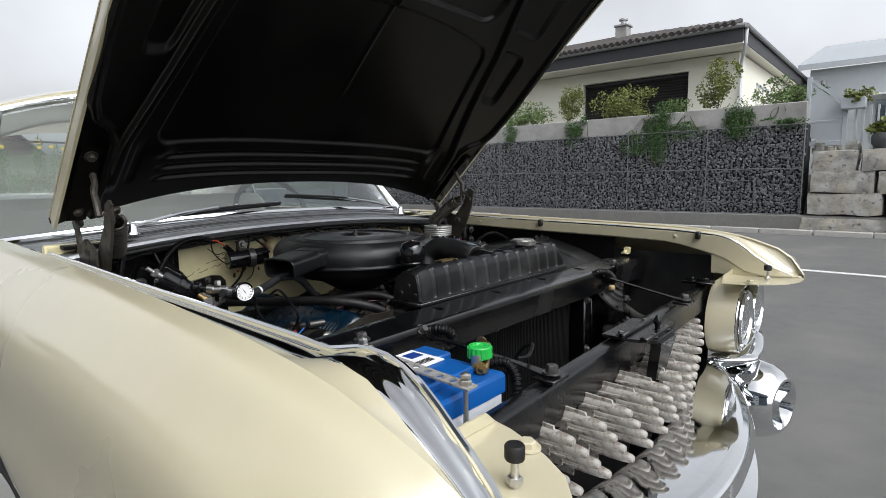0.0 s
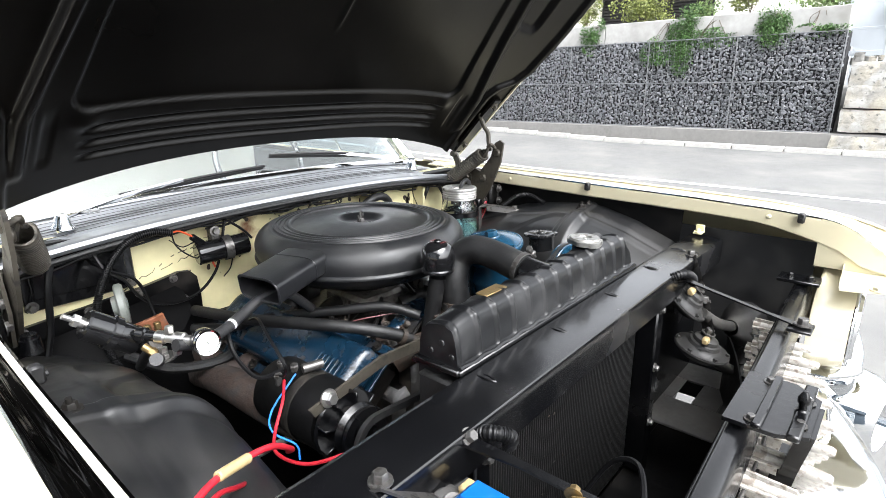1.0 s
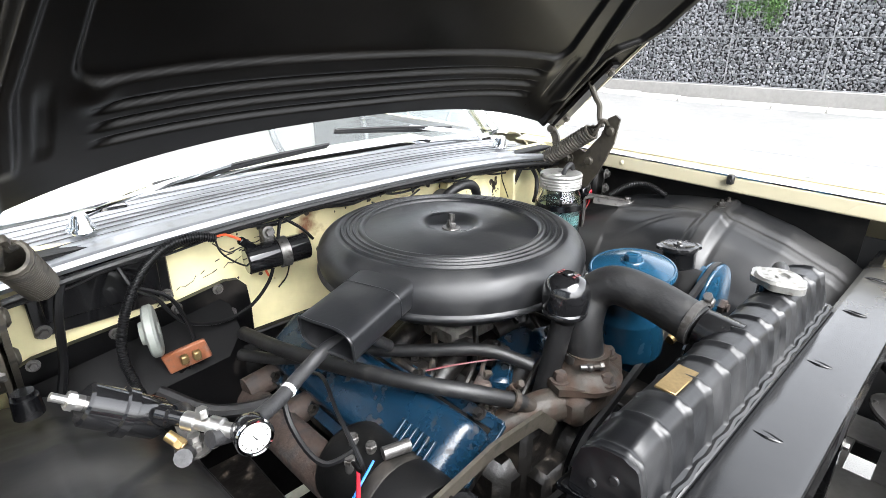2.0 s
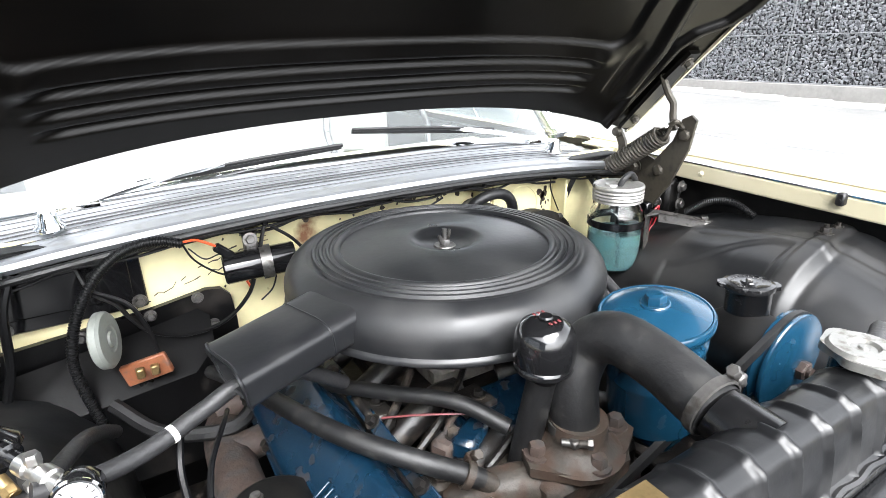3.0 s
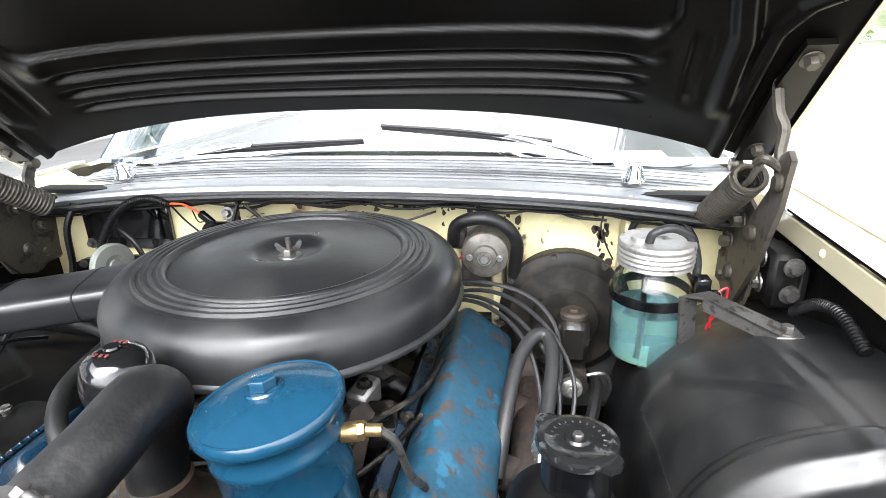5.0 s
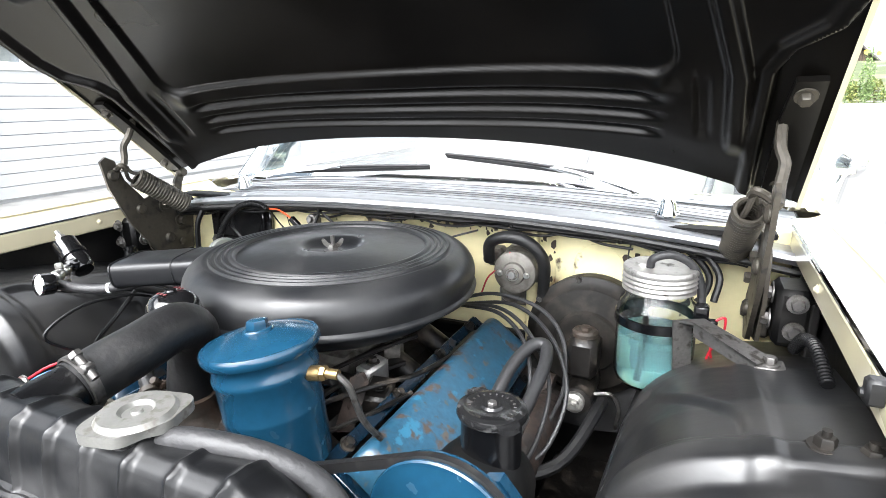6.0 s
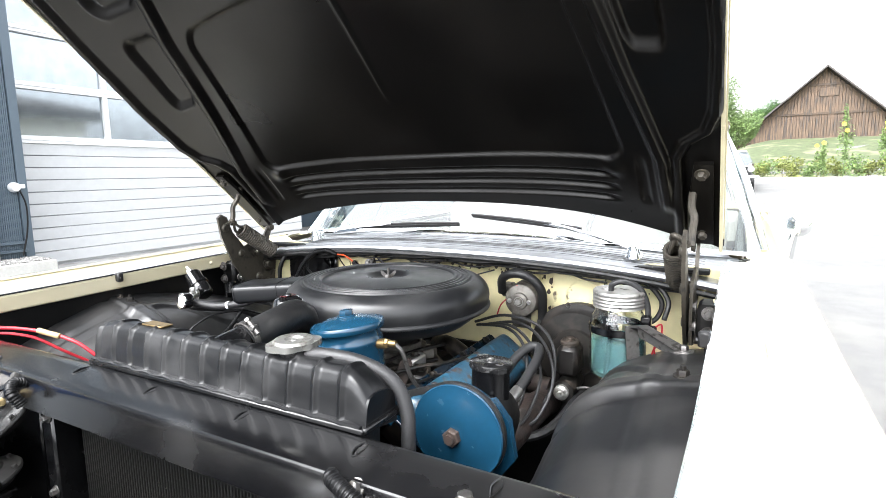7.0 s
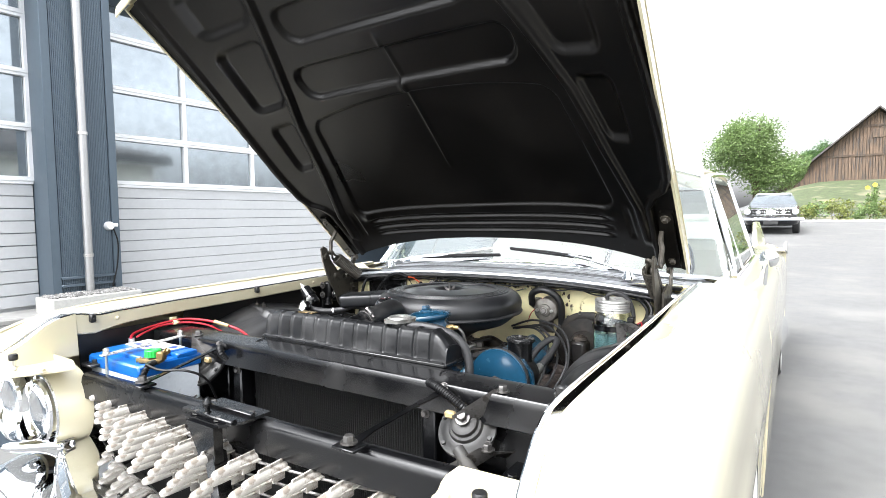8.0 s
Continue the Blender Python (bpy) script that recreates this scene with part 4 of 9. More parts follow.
def make_tree(x, y, z0, zc, size, n, seed, leaf, m, label):
    t = thing("tree", (x, y, z0), label, "tree")
    r = random.Random(seed)
    s = Shape()
    s.lathe((x, y, z0), (0.05, 0, 1), [(0, 0), (0.28, 0), (0.17, 0.8), (0.12, 2.2), (0.05, 3.4), (0, 3.5)], 10)
    for _ in range(12):
        h = r.uniform(0.9, 2.6)
        a = r.uniform(0, 6.28)
        l = r.uniform(0.5, 0.9)
        end = Vector((x + math.cos(a) * size[0] * l, y + math.sin(a) * size[1] * l, zc + r.uniform(-0.4, 0.7) * size[2]))
        s.tube([(x, y, z0 + h), Vector((x, y, z0 + h)).lerp(end, 0.5) + Vector((0, 0, 0.25)), end], 0.05, n=5, steps=3)
    part("trunk", s, BARK, t)
    part("crown", leaf_cloud((x, y, zc), size, n, leaf, seed, hollow=0.2), m, t, smooth=0)


make_tree(-1.05, 35, 0.8, 4.55, (2.3, 2.1, 2.4), 24000, 41, 0.15, LEAF, "broad green leafy tree behind the parked car")
make_tree(2.0, 62, 2.4, 6.2, (2.0, 2.0, 1.7), 5000, 42, 0.22, LEAF_DARK, "small brownish tree beside the barn")


def make_bed():
    r = random.Random(9)
    for i in range(26):
        x = 1.3 + i * 0.52 + r.uniform(-0.1, 0.1)
        y = 29.3 + r.uniform(-0.5, 0.8)
        h = r.uniform(0.5, 0.85)
        bush("wild_flower_clump", (x, y, 0.85 + h * 0.55), (0.45, 0.45, h * 0.6), 260, 0.16, r.choice((LEAF, LEAF_YELLOW, LEAF_YELLOW)), "tangled green and yellow wild plants along the road edge", "plants", 60 + i, 0.72, stems=3)
    e = Shape()
    e.box((9, 28.6, 0.75), (18, 0.2, 0.12), 0.02)
    solo("bed_edging", e, KERB, "pale stone edging of the flower bed", "kerb", kind="structure")
    for i, (x, y, h) in enumerate(((4.45, 28.9, 3.0), (5.85, 29.0, 2.6), (6.5, 28.9, 2.3), (3.7, 29.1, 1.5))):
        t = thing("sunflower_plant", (x, y, 0.72), "tall leafy sunflower plants with yellow heads", "plant", group="sunflowers by the road")
        s = Shape()
        s.tube([(x, y, 0.72), (x + 0.03, y, 0.72 + h * 0.5), (x, y, 0.72 + h)], 0.02, n=6, steps=3)
        part("stem", s, LEAF, t)
        part("foliage", leaf_cloud((x, y, 0.72 + h * 0.5), (0.22, 0.22, h * 0.5), 380, 0.13, 90 + i), LEAF, t, smooth=0)
        for k in range(2):
            f = Shape()
            c = Vector((x + r.uniform(-0.3, 0.3), y - 0.2, 0.72 + h * r.uniform(0.65, 1.05)))
            f.lathe(c, (0, -1, 0.2), [(0, 0.02), (0.035, 0.02), (0.04, 0.01), (0.085, 0.02), (0.085, 0.012), (0.04, 0), (0, 0)], 14)
            part("flower_head", f, PETAL, t)


make_bed()


def make_parked_car():
    c = thing("parked_car", (0.28, 22, 0.5), "black and white vintage coupe parked nose-on", "car")
    up = 0.49
    y0, xm, W = 20.0, 0.28, 0.78

    def lifted(name, s, m, parent):
        return part(name, s.moved(pose(0, 0, up)), m, parent)

    secs = [(0, 0.58, 0.46, 0.80, 0.86), (0.25, 0.60, 0.25, 0.84, 0.96), (1.2, 0.60, 0.25, 0.93, 1.0), (1.35, 0.60, 0.25, 0.96, 1.0), (4.3, 0.6, 0.25, 0.95, 1.0), (4.6, 0.6, 0.4, 0.9, 0.92)]
    s = Shape()

    def fn(u, v):
        zlo, zhi, k = table(v * 4.6, secs)[1:]
        a = math.pi * (u * 2)
        ca, sa = math.cos(a), math.sin(a)
        ex = math.copysign(abs(ca) ** 0.35, ca) * W * k
        ez = (zhi + zlo) / 2 + math.copysign(abs(sa) ** 0.35, sa) * (zhi - zlo) / 2
        return (xm + ex, y0 + v * 4.6, ez)
    s.sheet(40, 30, fn)
    s.slab([fn(i / 40, 0) for i in range(40)], (0, 0.02, 0))
    lifted("body", s, CARBLACK, c)
    s = Shape()
    s.add([(xm - 0.52, y0 + 1.98, 1.30), (xm + 0.52, y0 + 1.98, 1.30), (xm + 0.54, y0 + 3.1, 1.33), (xm - 0.54, y0 + 3.1, 1.33),
           (xm - 0.50, y0 + 2.05, 1.35), (xm + 0.50, y0 + 2.05, 1.35), (xm + 0.5, y0 + 3.0, 1.36), (xm - 0.5, y0 + 3.0, 1.36)],
          [(0, 1, 2, 3), (4, 7, 6, 5), (0, 4, 5, 1), (1, 5, 6, 2), (2, 6, 7, 3), (3, 7, 4, 0)])
    lifted("roof", s, FRAME_WHITE, c)
    s = Shape()
    s.sheet(8, 4, lambda u, v: (xm + (2 * u - 1) * lerp(0.70, 0.53, v), y0 + lerp(1.36, 1.98, v) + 0.10 * (2 * u - 1) ** 2, lerp(0.94, 1.30, v)), (0, 0.02, 0))
    lifted("windscreen", s, PANE, c)
    s = Shape()
    for sg in (-1, 1):
        s.slab([(xm + sg * 0.72, y0 + 1.5, 0.94), (xm + sg * 0.72, y0 + 3.9, 0.94), (xm + sg * 0.55, y0 + 3.1, 1.31), (xm + sg * 0.54, y0 + 2.05, 1.30)], (sg * 0.01, 0, 0))
    lifted("side_window", s, PANE, c)
    s = Shape()
    s.box((xm, y0 - 0.02, 0.70), (1.05, 0.06, 0.17), 0.02)
    lifted("grille", s, BLACK_GLOSS, c)
    s = Shape()
    for z in (0.61, 0.79):
        s.box((xm, y0 - 0.05, z), (1.08, 0.03, 0.02), 0.004)
    s.box((xm, y0 - 0.06, 0.70), (0.26, 0.03, 0.10), 0.004)
    s.box((xm, y0 - 0.05, 0.70), (1.02, 0.02, 0.02), 0.004)
    lifted("grille_trim", s, CHROME, c)
    s = Shape()
    s.tube([(xm - 0.84, y0 + 0.16, 0.47), (xm - 0.78, y0 - 0.03, 0.47), (xm, y0 - 0.10, 0.47), (xm + 0.78, y0 - 0.03, 0.47), (xm + 0.84, y0 + 0.16, 0.47)], 0.055)
    lifted("bumper", s, CHROME, c)
    for x in (-0.66, 0.66):
        s = Shape()
        s.lathe((xm + x, y0 - 0.02, 0.71), (0, -1, 0), [(0, 0.05), (0.07, 0.045), (0.085, 0.03), (0.095, 0), (0, 0)], 18)
        lifted("headlight", s, FRAME_WHITE, c)
    for x in (-0.34, 0.34):
        s = Shape()
        s.lathe((xm + x, y0 - 0.05, 0.69), (0, -1, 0), [(0, 0.05), (0.05, 0.045), (0.06, 0.0), (0, 0)], 16)
        lifted("fog_lamp", s, FRAME_WHITE, c)
    s = Shape()
    s.box((xm, y0 - 0.12, 0.36), (0.4, 0.02, 0.11), 0.004)
    lifted("number_plate", s, INK_BLACK, c)
    for x in (-0.68, 0.68):
        for y in (0.85, 3.6):
            s = Shape()
            s.lathe((xm + x - 0.1, y0 + y, 0.31), (1, 0, 0), [(0, 0.0), (0.28, 0), (0.31, 0.03), (0.31, 0.17), (0.28, 0.2), (0, 0.2)], 24)
            lifted("wheel", s, TYRE, c)


make_parked_car()


# ---- the cream car: body, open hood, front end ----
car = thing("car", (0, 2.5, 0), "cream vintage saloon car with its hood raised", "car")

# fender stations: y, rail x, rail z, crest x, crest z, side x at z 0.72
FEND = [(0.215, 0.755, 0.850, 0.768, 0.858, 0.780), (0.24, 0.732, 0.853, 0.772, 0.896, 0.840), (0.28, 0.710, 0.872, 0.775, 0.925, 0.895), (0.34, 0.698, 0.911, 0.776, 0.946, 0.912), (0.375, 0.697, 0.939, 0.776, 0.956, 0.916), (0.40, 0.696, 0.953, 0.776, 0.962, 0.918), (0.44, 0.696, 0.962, 0.776, 0.968, 0.920), (0.47, 0.697, 0.964, 0.776, 0.972, 0.921), (0.56, 0.700, 0.970, 0.774, 0.980, 0.922),
        (0.75, 0.704, 0.976, 0.768, 0.987, 0.922), (1.0, 0.704, 0.980, 0.762, 0.992, 0.922), (1.36, 0.702, 0.989, 0.754, 0.999, 0.922), (1.62, 0.702, 0.994, 0.750, 1.003, 0.922), (1.78, 0.704, 0.997, 0.750, 1.005, 0.922)]


def skew(s):
    """The front of the body stands slightly askew to the cowl."""
    v = []
    for x, y, z in s.v:
        k = max(0.0, min(1.1, (1.3 - y) / 1.0))
        v.append((x, y + 0.016 * x * k, z))
    s.v = v
    return s


def rail_at(y, sg):
    """Inner rail and crest of one fender; one rail lies a little lower than the other."""
    xr, zr, xc, zc, xs = table(y, FEND)
    if sg < 0:
        zr -= 0.019 * step((y - 0.44) / 0.07)
    return xr, zr, xc, zc, xs


ARCH_Y, ARCH_Z, ARCH_R = 1.12, 0.36, 0.358


def bodypart(name, s, material, parent, label=""):
    return part(name, skew(s), material, parent, label)


def make_fender(sg):
    s = Shape()

    def outer(u, v):
        y = lerp(0.215, 1.78, v)
        xr, zr, xc, zc, xs = table(y, FEND)
        low = max(0.34, ARCH_Z + math.sqrt(max(0, ARCH_R ** 2 - (y - ARCH_Y) ** 2)) if abs(y - ARCH_Y) < ARCH_R else 0.34)
        if y < 0.5:
            low = max(low, lerp(0.852, 0.60, step((y - 0.355) / 0.12)))
        pts = [(xc + 0.014 * min(1, (xs - xc) / 0.1), zc - 0.002), (lerp(xc, xs, 0.35), zc - 0.010), (lerp(xc, xs, 0.6), zc - min(0.045, 0.28 * (xs - xc))), (lerp(xc, xs, 0.86), zc - min(0.10, 0.6 * (xs - xc))), (xs - 0.008, min(zc - 0.012, max(zc - 0.19, low + 0.05))), (xs, min(zc - 0.014, max(0.72, low + 0.03))), (xs - 0.012, min(zc - 0.016, max(0.55, low + 0.015))), (xs - 0.02, min(low, zc - 0.018))]
        k = u * (len(pts) - 1)
        i = min(int(k), len(pts) - 2)
        p = [(2 * pts[0][0] - pts[1][0], 2 * pts[0][1] - pts[1][1]), *pts, (2 * pts[-1][0] - pts[-2][0], 2 * pts[-1][1] - pts[-2][1])]
        t = k - i
        q = []
        for c in (0, 1):
            p0, p1, p2, p3 = p[i][c], p[i + 1][c], p[i + 2][c], p[i + 3][c]
            q.append(0.5 * (2 * p1 + (p2 - p0) * t + (2 * p0 - 5 * p1 + 4 * p2 - p3) * t * t + (3 * p1 - p0 - 3 * p2 + p3) * t ** 3))
        return (sg * q[0], y, q[1])

    s.sheet(28, 44, outer, lambda u, v: Vector(outer(u, v)) + Vector((-0.004 * sg, 0, -0.004)))
    f = bodypart("fender", s, CREAM, car)
    # the inner rail that the hood closes on
    r = Shape()

    def rail(u, v):
        y = lerp(0.22, 1.62, v)
        xr, zr, xc, zc, xs = rail_at(y, sg)
        hf = lerp(0.064, 0.034, step((y - 0.36) / 0.25))
        if y < 0.39:
            hf = min(hf, max(0.003, zr - 0.852))
        pts = [(xr + 0.012, zr - 0.004 - hf), (xr, zr - hf), (xr, zr - 0.004), (xr + 0.004, zr), (xr + 0.007, zr - 0.001), (xr + 0.014, zr - 0.012)]
        if sg < 0:
            pts[-1] = (xr + 0.0072, zr - 0.004)
        k = u * (len(pts) - 1)
        i = min(int(k), len(pts) - 2)
        return (sg * lerp(pts[i][0], pts[i + 1][0], k - i), y, lerp(pts[i][1], pts[i + 1][1], k - i))
    r.sheet(10, 30, rail, lambda u, v: Vector(rail(u, v)) + Vector((0.003 * sg, 0, -0.003)))
    bodypart("inner_rail", r, CREAM, f)

    if sg > 0:
        t = Shape()

        def slot(u, v):
            y = lerp(0.25, 1.70, v)
            xr, zr = rail_at(y, sg)[:2]
            return (xr + lerp(0.0078, 0.0195, u), y, lerp(zr - 0.0012, zr - 0.0045, u))
        t.sheet(3, 40, slot, (0, 0, -0.003))
        bodypart("rail_channel", t, CHROME, f)
    t = Shape()

    def gutter(u, v):
        y = lerp(0.23, 1.72, v)
        xr, zr, xc, zc, xs = rail_at(y, sg)
        if sg < 0:
            return (-lerp(xr + 0.006, xc + 0.018, u), y, lerp(zr - 0.0022, zc - 0.004, u ** 2.2) - 0.0010 * math.sin(6 * math.pi * min(u, 0.5)))
        return (lerp(xr + 0.0165, xc + 0.018, u), y, lerp(zr - 0.009, zc - 0.004, u ** 3.5))
    if sg < 0:
        t.sheet(14, 44, lambda u, v: gutter(0.5 * u, v), (0, 0, -0.003))
        bodypart("bright_channel", t, CHROME, f)
        t = Shape()
        t.sheet(10, 44, lambda u, v: gutter(0.5 + 0.5 * u, v), (0, 0, -0.003))
        bodypart("gutter", t, CREAM, f)
    else:
        t.sheet(10, 44, gutter, (0, 0, -0.003))
        bodypart("gutter", t, CREAM, f)
    t = Shape()
    t.tube([(sg * (rail_at(y, sg)[0] + 0.003), y, rail_at(y, sg)[1] + 0.001) for y in [lerp(0.24, 1.6, k / 30) for k in range(31)]], 0.0032, n=6, steps=2)
    bodypart("inner_moulding", t, CHROME, f)
    b = Shape()
    for y in (1.335, 0.56):
        xr, zr = rail_at(y, sg)[:2]
        b.lathe((sg * xr, y, zr - 0.018), (-sg, 0, 0), [(0, 0.005), (0.003, 0.005), (0.004, 0.003), (0.006, 0.002), (0.0065, 0), (0, 0)], 14)
    bodypart("rail_screw", b, CREAM, f)
    for y in (1.05, 0.49):
        xr, zr = rail_at(y, sg)[:2]
        c = Shape()
        c.box((sg * (xr - 0.006), y, zr - 0.006), (0.016, 0.015, 0.024), 0.003)
        c.lathe((sg * (xr - 0.014), y, zr - 0.008), (-sg, 0, 0), [(0, 0.003), (0.004, 0.003), (0.004, 0), (0, 0)], 8)
        bodypart("rubber_buffer", c, RUBBER, f)
    # nose plate over the headlamps, with a rubber-topped stop and screws
    n = Shape()
    out = [(0.556, 0.385), (0.562, 0.360), (0.575, 0.330), (0.592, 0.297), (0.615, 0.263), (0.648, 0.238), (0.690, 0.220), (0.735, 0.211), (0.765, 0.217), (0.740, 0.240), (0.722, 0.28), (0.710, 0.34), (0.704, 0.388), (0.62, 0.392)]
    n.slab([(sg * x, y, 0.846 + 0.06 * (x - 0.575) * (y - 0.2)) for x, y in out], (0, 0, -0.004))
    n.sheet(8, 2, lambda u, v: (sg * lerp(0.704, 0.558, u), lerp(0.389, 0.384, u), 0.847 + 0.016 * v * min(1, (1 - u) * 8)), (0, 0.003, 0))
    n.sheet(2, 8, lambda u, v: (sg * table(lerp(0.225, 0.45, v), FEND)[0] + 0.006 * (1 - u), lerp(0.225, 0.45, v), lerp(0.847, table(lerp(0.225, 0.45, v), FEND)[1], u)), (sg * 0.003, 0, 0))
    np_ = bodypart("nose_plate", n, CREAM, f)
    st = Shape()
    st.cyl((sg * 0.662, 0.292, 0.845), (sg * 0.662, 0.292, 0.880), 0.004)
    st.hexnut((sg * 0.662, 0.292, 0.850), (0, 0, 1), 0.008, 0.007)
    bodypart("stop_screw", st, STEEL, np_)
    st = Shape()
    st.lathe((sg * 0.662, 0.292, 0.874), (0, 0, 1), [(0, 0), (0.0092, 0), (0.0100, 0.002), (0.0100, 0.013), (0.0085, 0.015), (0, 0.015)], 20)
    bodypart("rubber_stop", st, RUBBER, np_)
    st = Shape()
    for x, y in ((0.590, 0.321),):
        st.bolt((sg * x, y, 0.847), (0, 0, 1), 0.010, 0.007)
    bodypart("plate_screw", st, CREAM, np_)
    # headlamp housing below the plate
    h = Shape()

    def ring(u, r):
        """Outline round both headlamps."""
        a = 2 * math.pi * u
        return (0.772 + (0.088 if math.cos(a) > 0 else -0.088) * min(1, abs(math.cos(a)) * 4) + r * math.cos(a), 0.722 + r * math.sin(a))

    def shell(u, v):
        x, z = ring(u, lerp(0.101, 0.112, v))
        return (sg * x, lerp(0.350, 0.425, v) + 0.02 * (x > 0.8) * (x - 0.8), z)
    h.sheet(48, 6, shell, lambda u, v: Vector(shell(u, v)) + Vector((0, 0.004, -0.003 * math.sin(2 * math.pi * u))))
    hh = bodypart("headlamp_housing", h, CREAM, f)
    b = Shape()
    b.slab([(sg * ring(k / 40, 0.099)[0], 0.372, ring(k / 40, 0.099)[1]) for k in range(40)], (0, 0.004, 0))
    bodypart("lamp_panel", b, CHROME, hh)
    b = Shape()
    b.tube([(sg * ring(k / 40, 0.099)[0], 0.351, ring(k / 40, 0.099)[1]) for k in range(41)], 0.0035, n=6, steps=1)
    bodypart("bright_edge", b, CHROME, hh)
    for x, y in ((0.684, 0.345), (0.862, 0.345)):
        b = Shape()
        b.lathe((sg * x, y + 0.03, 0.722), (0, -1, 0.0), [(0.070, 0), (0.082, 0.01), (0.084, 0.030), (0.080, 0.036), (0.074, 0.030), (0.072, 0.02)], 32)
        bz = bodypart("headlamp_bezel", b, CHROME, f)
        b = Shape()
        b.lathe((sg * x, y + 0.035, 0.722), (0, -1, 0), [(0.0, -0.03), (0.05, -0.015), (0.074, 0.02), (0.074, 0.022), (0.05, -0.011), (0.0, -0.026)], 32)
        bodypart("reflector", b, CHROME, bz)
        b = Shape()
        b.lathe((sg * x, y + 0.035, 0.722), (0, -1, 0), [(0.074, 0.022), (0.06, 0.034), (0.03, 0.042), (0, 0.044)], 32)
        bodypart("lens", b, LENS, bz)
    return f


for sg in (1, -1):
    make_fender(sg)


# ---- the raised hood ----
HOOD_A = radians(43.0)
HOOD_O = Vector((0, 1.575, 1.01))
HOOD_V = Vector((0, -math.cos(HOOD_A), math.sin(HOOD_A)))
HOOD_N = Vector((0, math.sin(HOOD_A), math.cos(HOOD_A)))


def hood_point(u, v, w):
    """A point of the hood: across, along from the hinge line, and out of its plane; one side hangs slightly lower."""
    return HOOD_O + Vector((u + 0.0025, 0, 0)) + HOOD_V * v + HOOD_N * (w - 0.028 * v * (0.6975 - u))


def hood_width(v):
    return 0.7025


def hood_crown(u, v):
    t = max(0.0, min(1.0, v / 1.25))
    return 0.034 + 0.044 * t * (1 - t) + (0.074 + 0.09 * t * (1 - t)) * (1 - abs(u / 0.7025) ** 3.2)


def hood_v(a, b):
    return lerp(0.033 + 0.066 * (1 - a * a), 1.268 + 0.10 * (1 - a * a), b)


def boxed(u, v, u0, u1, v0, v1, r, soft):
    """1 inside a rounded rectangle, 0 outside, with a soft edge."""
    cu, cv = (u0 + u1) / 2, (v0 + v1) / 2
    du, dv = abs(u - cu) - (u1 - u0) / 2 + r, abs(v - cv) - (v1 - v0) / 2 + r
    d = math.hypot(max(du, 0), max(dv, 0)) + min(max(du, dv), 0) - r
    return 1 - step((d + soft) / (2 * soft))


RIB = [(0.12, 0.597), (0.29, 0.587), (0.5, 0.531), (0.71, 0.484), (0.91, 0.412), (1.16, 0.318), (1.4, 0.23)]
FLANGE = [(0.10, 0.606), (0.305, 0.606), (0.345, 0.622), (0.385, 0.660), (0.43, 0.674), (0.56, 0.679), (0.76, 0.668), (0.94, 0.652), (1.4, 0.62)]


def bead(d, half, soft):
    """1 on a flat-topped bead, falling to 0 beside it."""
    return 1 - step((abs(d) - half) / soft)


def hood_depth(u, v):
    """How far the pressed lining stands below the skin."""
    a = abs(u)
    rib, fl = table(v, RIB)[0], table(v, FLANGE)[0]
    d = 0.036
    # large middle panel with a bowed front edge
    k = lerp(0.517, 0.425, (v - 0.26) / 0.49)
    d -= 0.010 * boxed(u / k * 0.5, v + 0.25 * u * u * step((v - 0.5) / 0.2), -0.5, 0.5, 0.268, 0.762, 0.045, 0.005)
    # cross pockets towards the front edge
    for v0, v1, ku in ((0.802, 0.918, 0.372), (0.996, 1.108, 0.300), (1.165, 1.26, 0.235)):
        d -= 0.017 * boxed(u, v, -ku, ku, v0, v1, 0.050, 0.007)
    # pockets between the rib and the side flange
    for v0, v1 in ((0.545, 0.740), (0.815, 1.045), (1.10, 1.24)):
        w = 0.604 - 0.09 * (v - 0.6) - rib - 0.030
        if w > 0.01:
            d -= 0.015 * boxed((a - rib - 0.030 - w / 2) / w * 0.13, v, -0.065, 0.065, v0, v1, 0.030, 0.014)
    # long ribs between the middle and the sides
    d += 0.015 * bead(a - rib, 0.006, 0.014) * step((v - 0.12) / 0.05)
    d -= 0.004 * bead(a - rib + 0.045, 0.006, 0.008) * step((0.30 - v) / 0.06) * step((v - 0.14) / 0.03)
    # stepped flange along the sides, jogging inwards above the hinge
    d += 0.012 * bead(a - fl - 0.012, 0.005, 0.010)
    d -= 0.010 * step((a - fl - 0.016) / 0.010)
    # three ridges along the rear
    for v0 in (0.149, 0.185, 0.222):
        d -= 0.010 * math.exp(-((v - v0) / 0.0085) ** 4) * step((0.50 - a) / 0.05)
    d += 0.007 * math.exp(-((a - 0.485) / 0.022) ** 2 - ((v - 0.245) / 0.022) ** 2)
    # crease down the middle of the large panel and across the strips
    d += 0.004 * math.exp(-((u + 0.012) / 0.006) ** 2) * boxed(u, v, -0.1, 0.1, 0.46, 0.95, 0.05, 0.03)
    d += 0.006 * math.exp(-((u + 0.016) / 0.012) ** 2 - ((v - 0.785) / 0.018) ** 2)
    return d


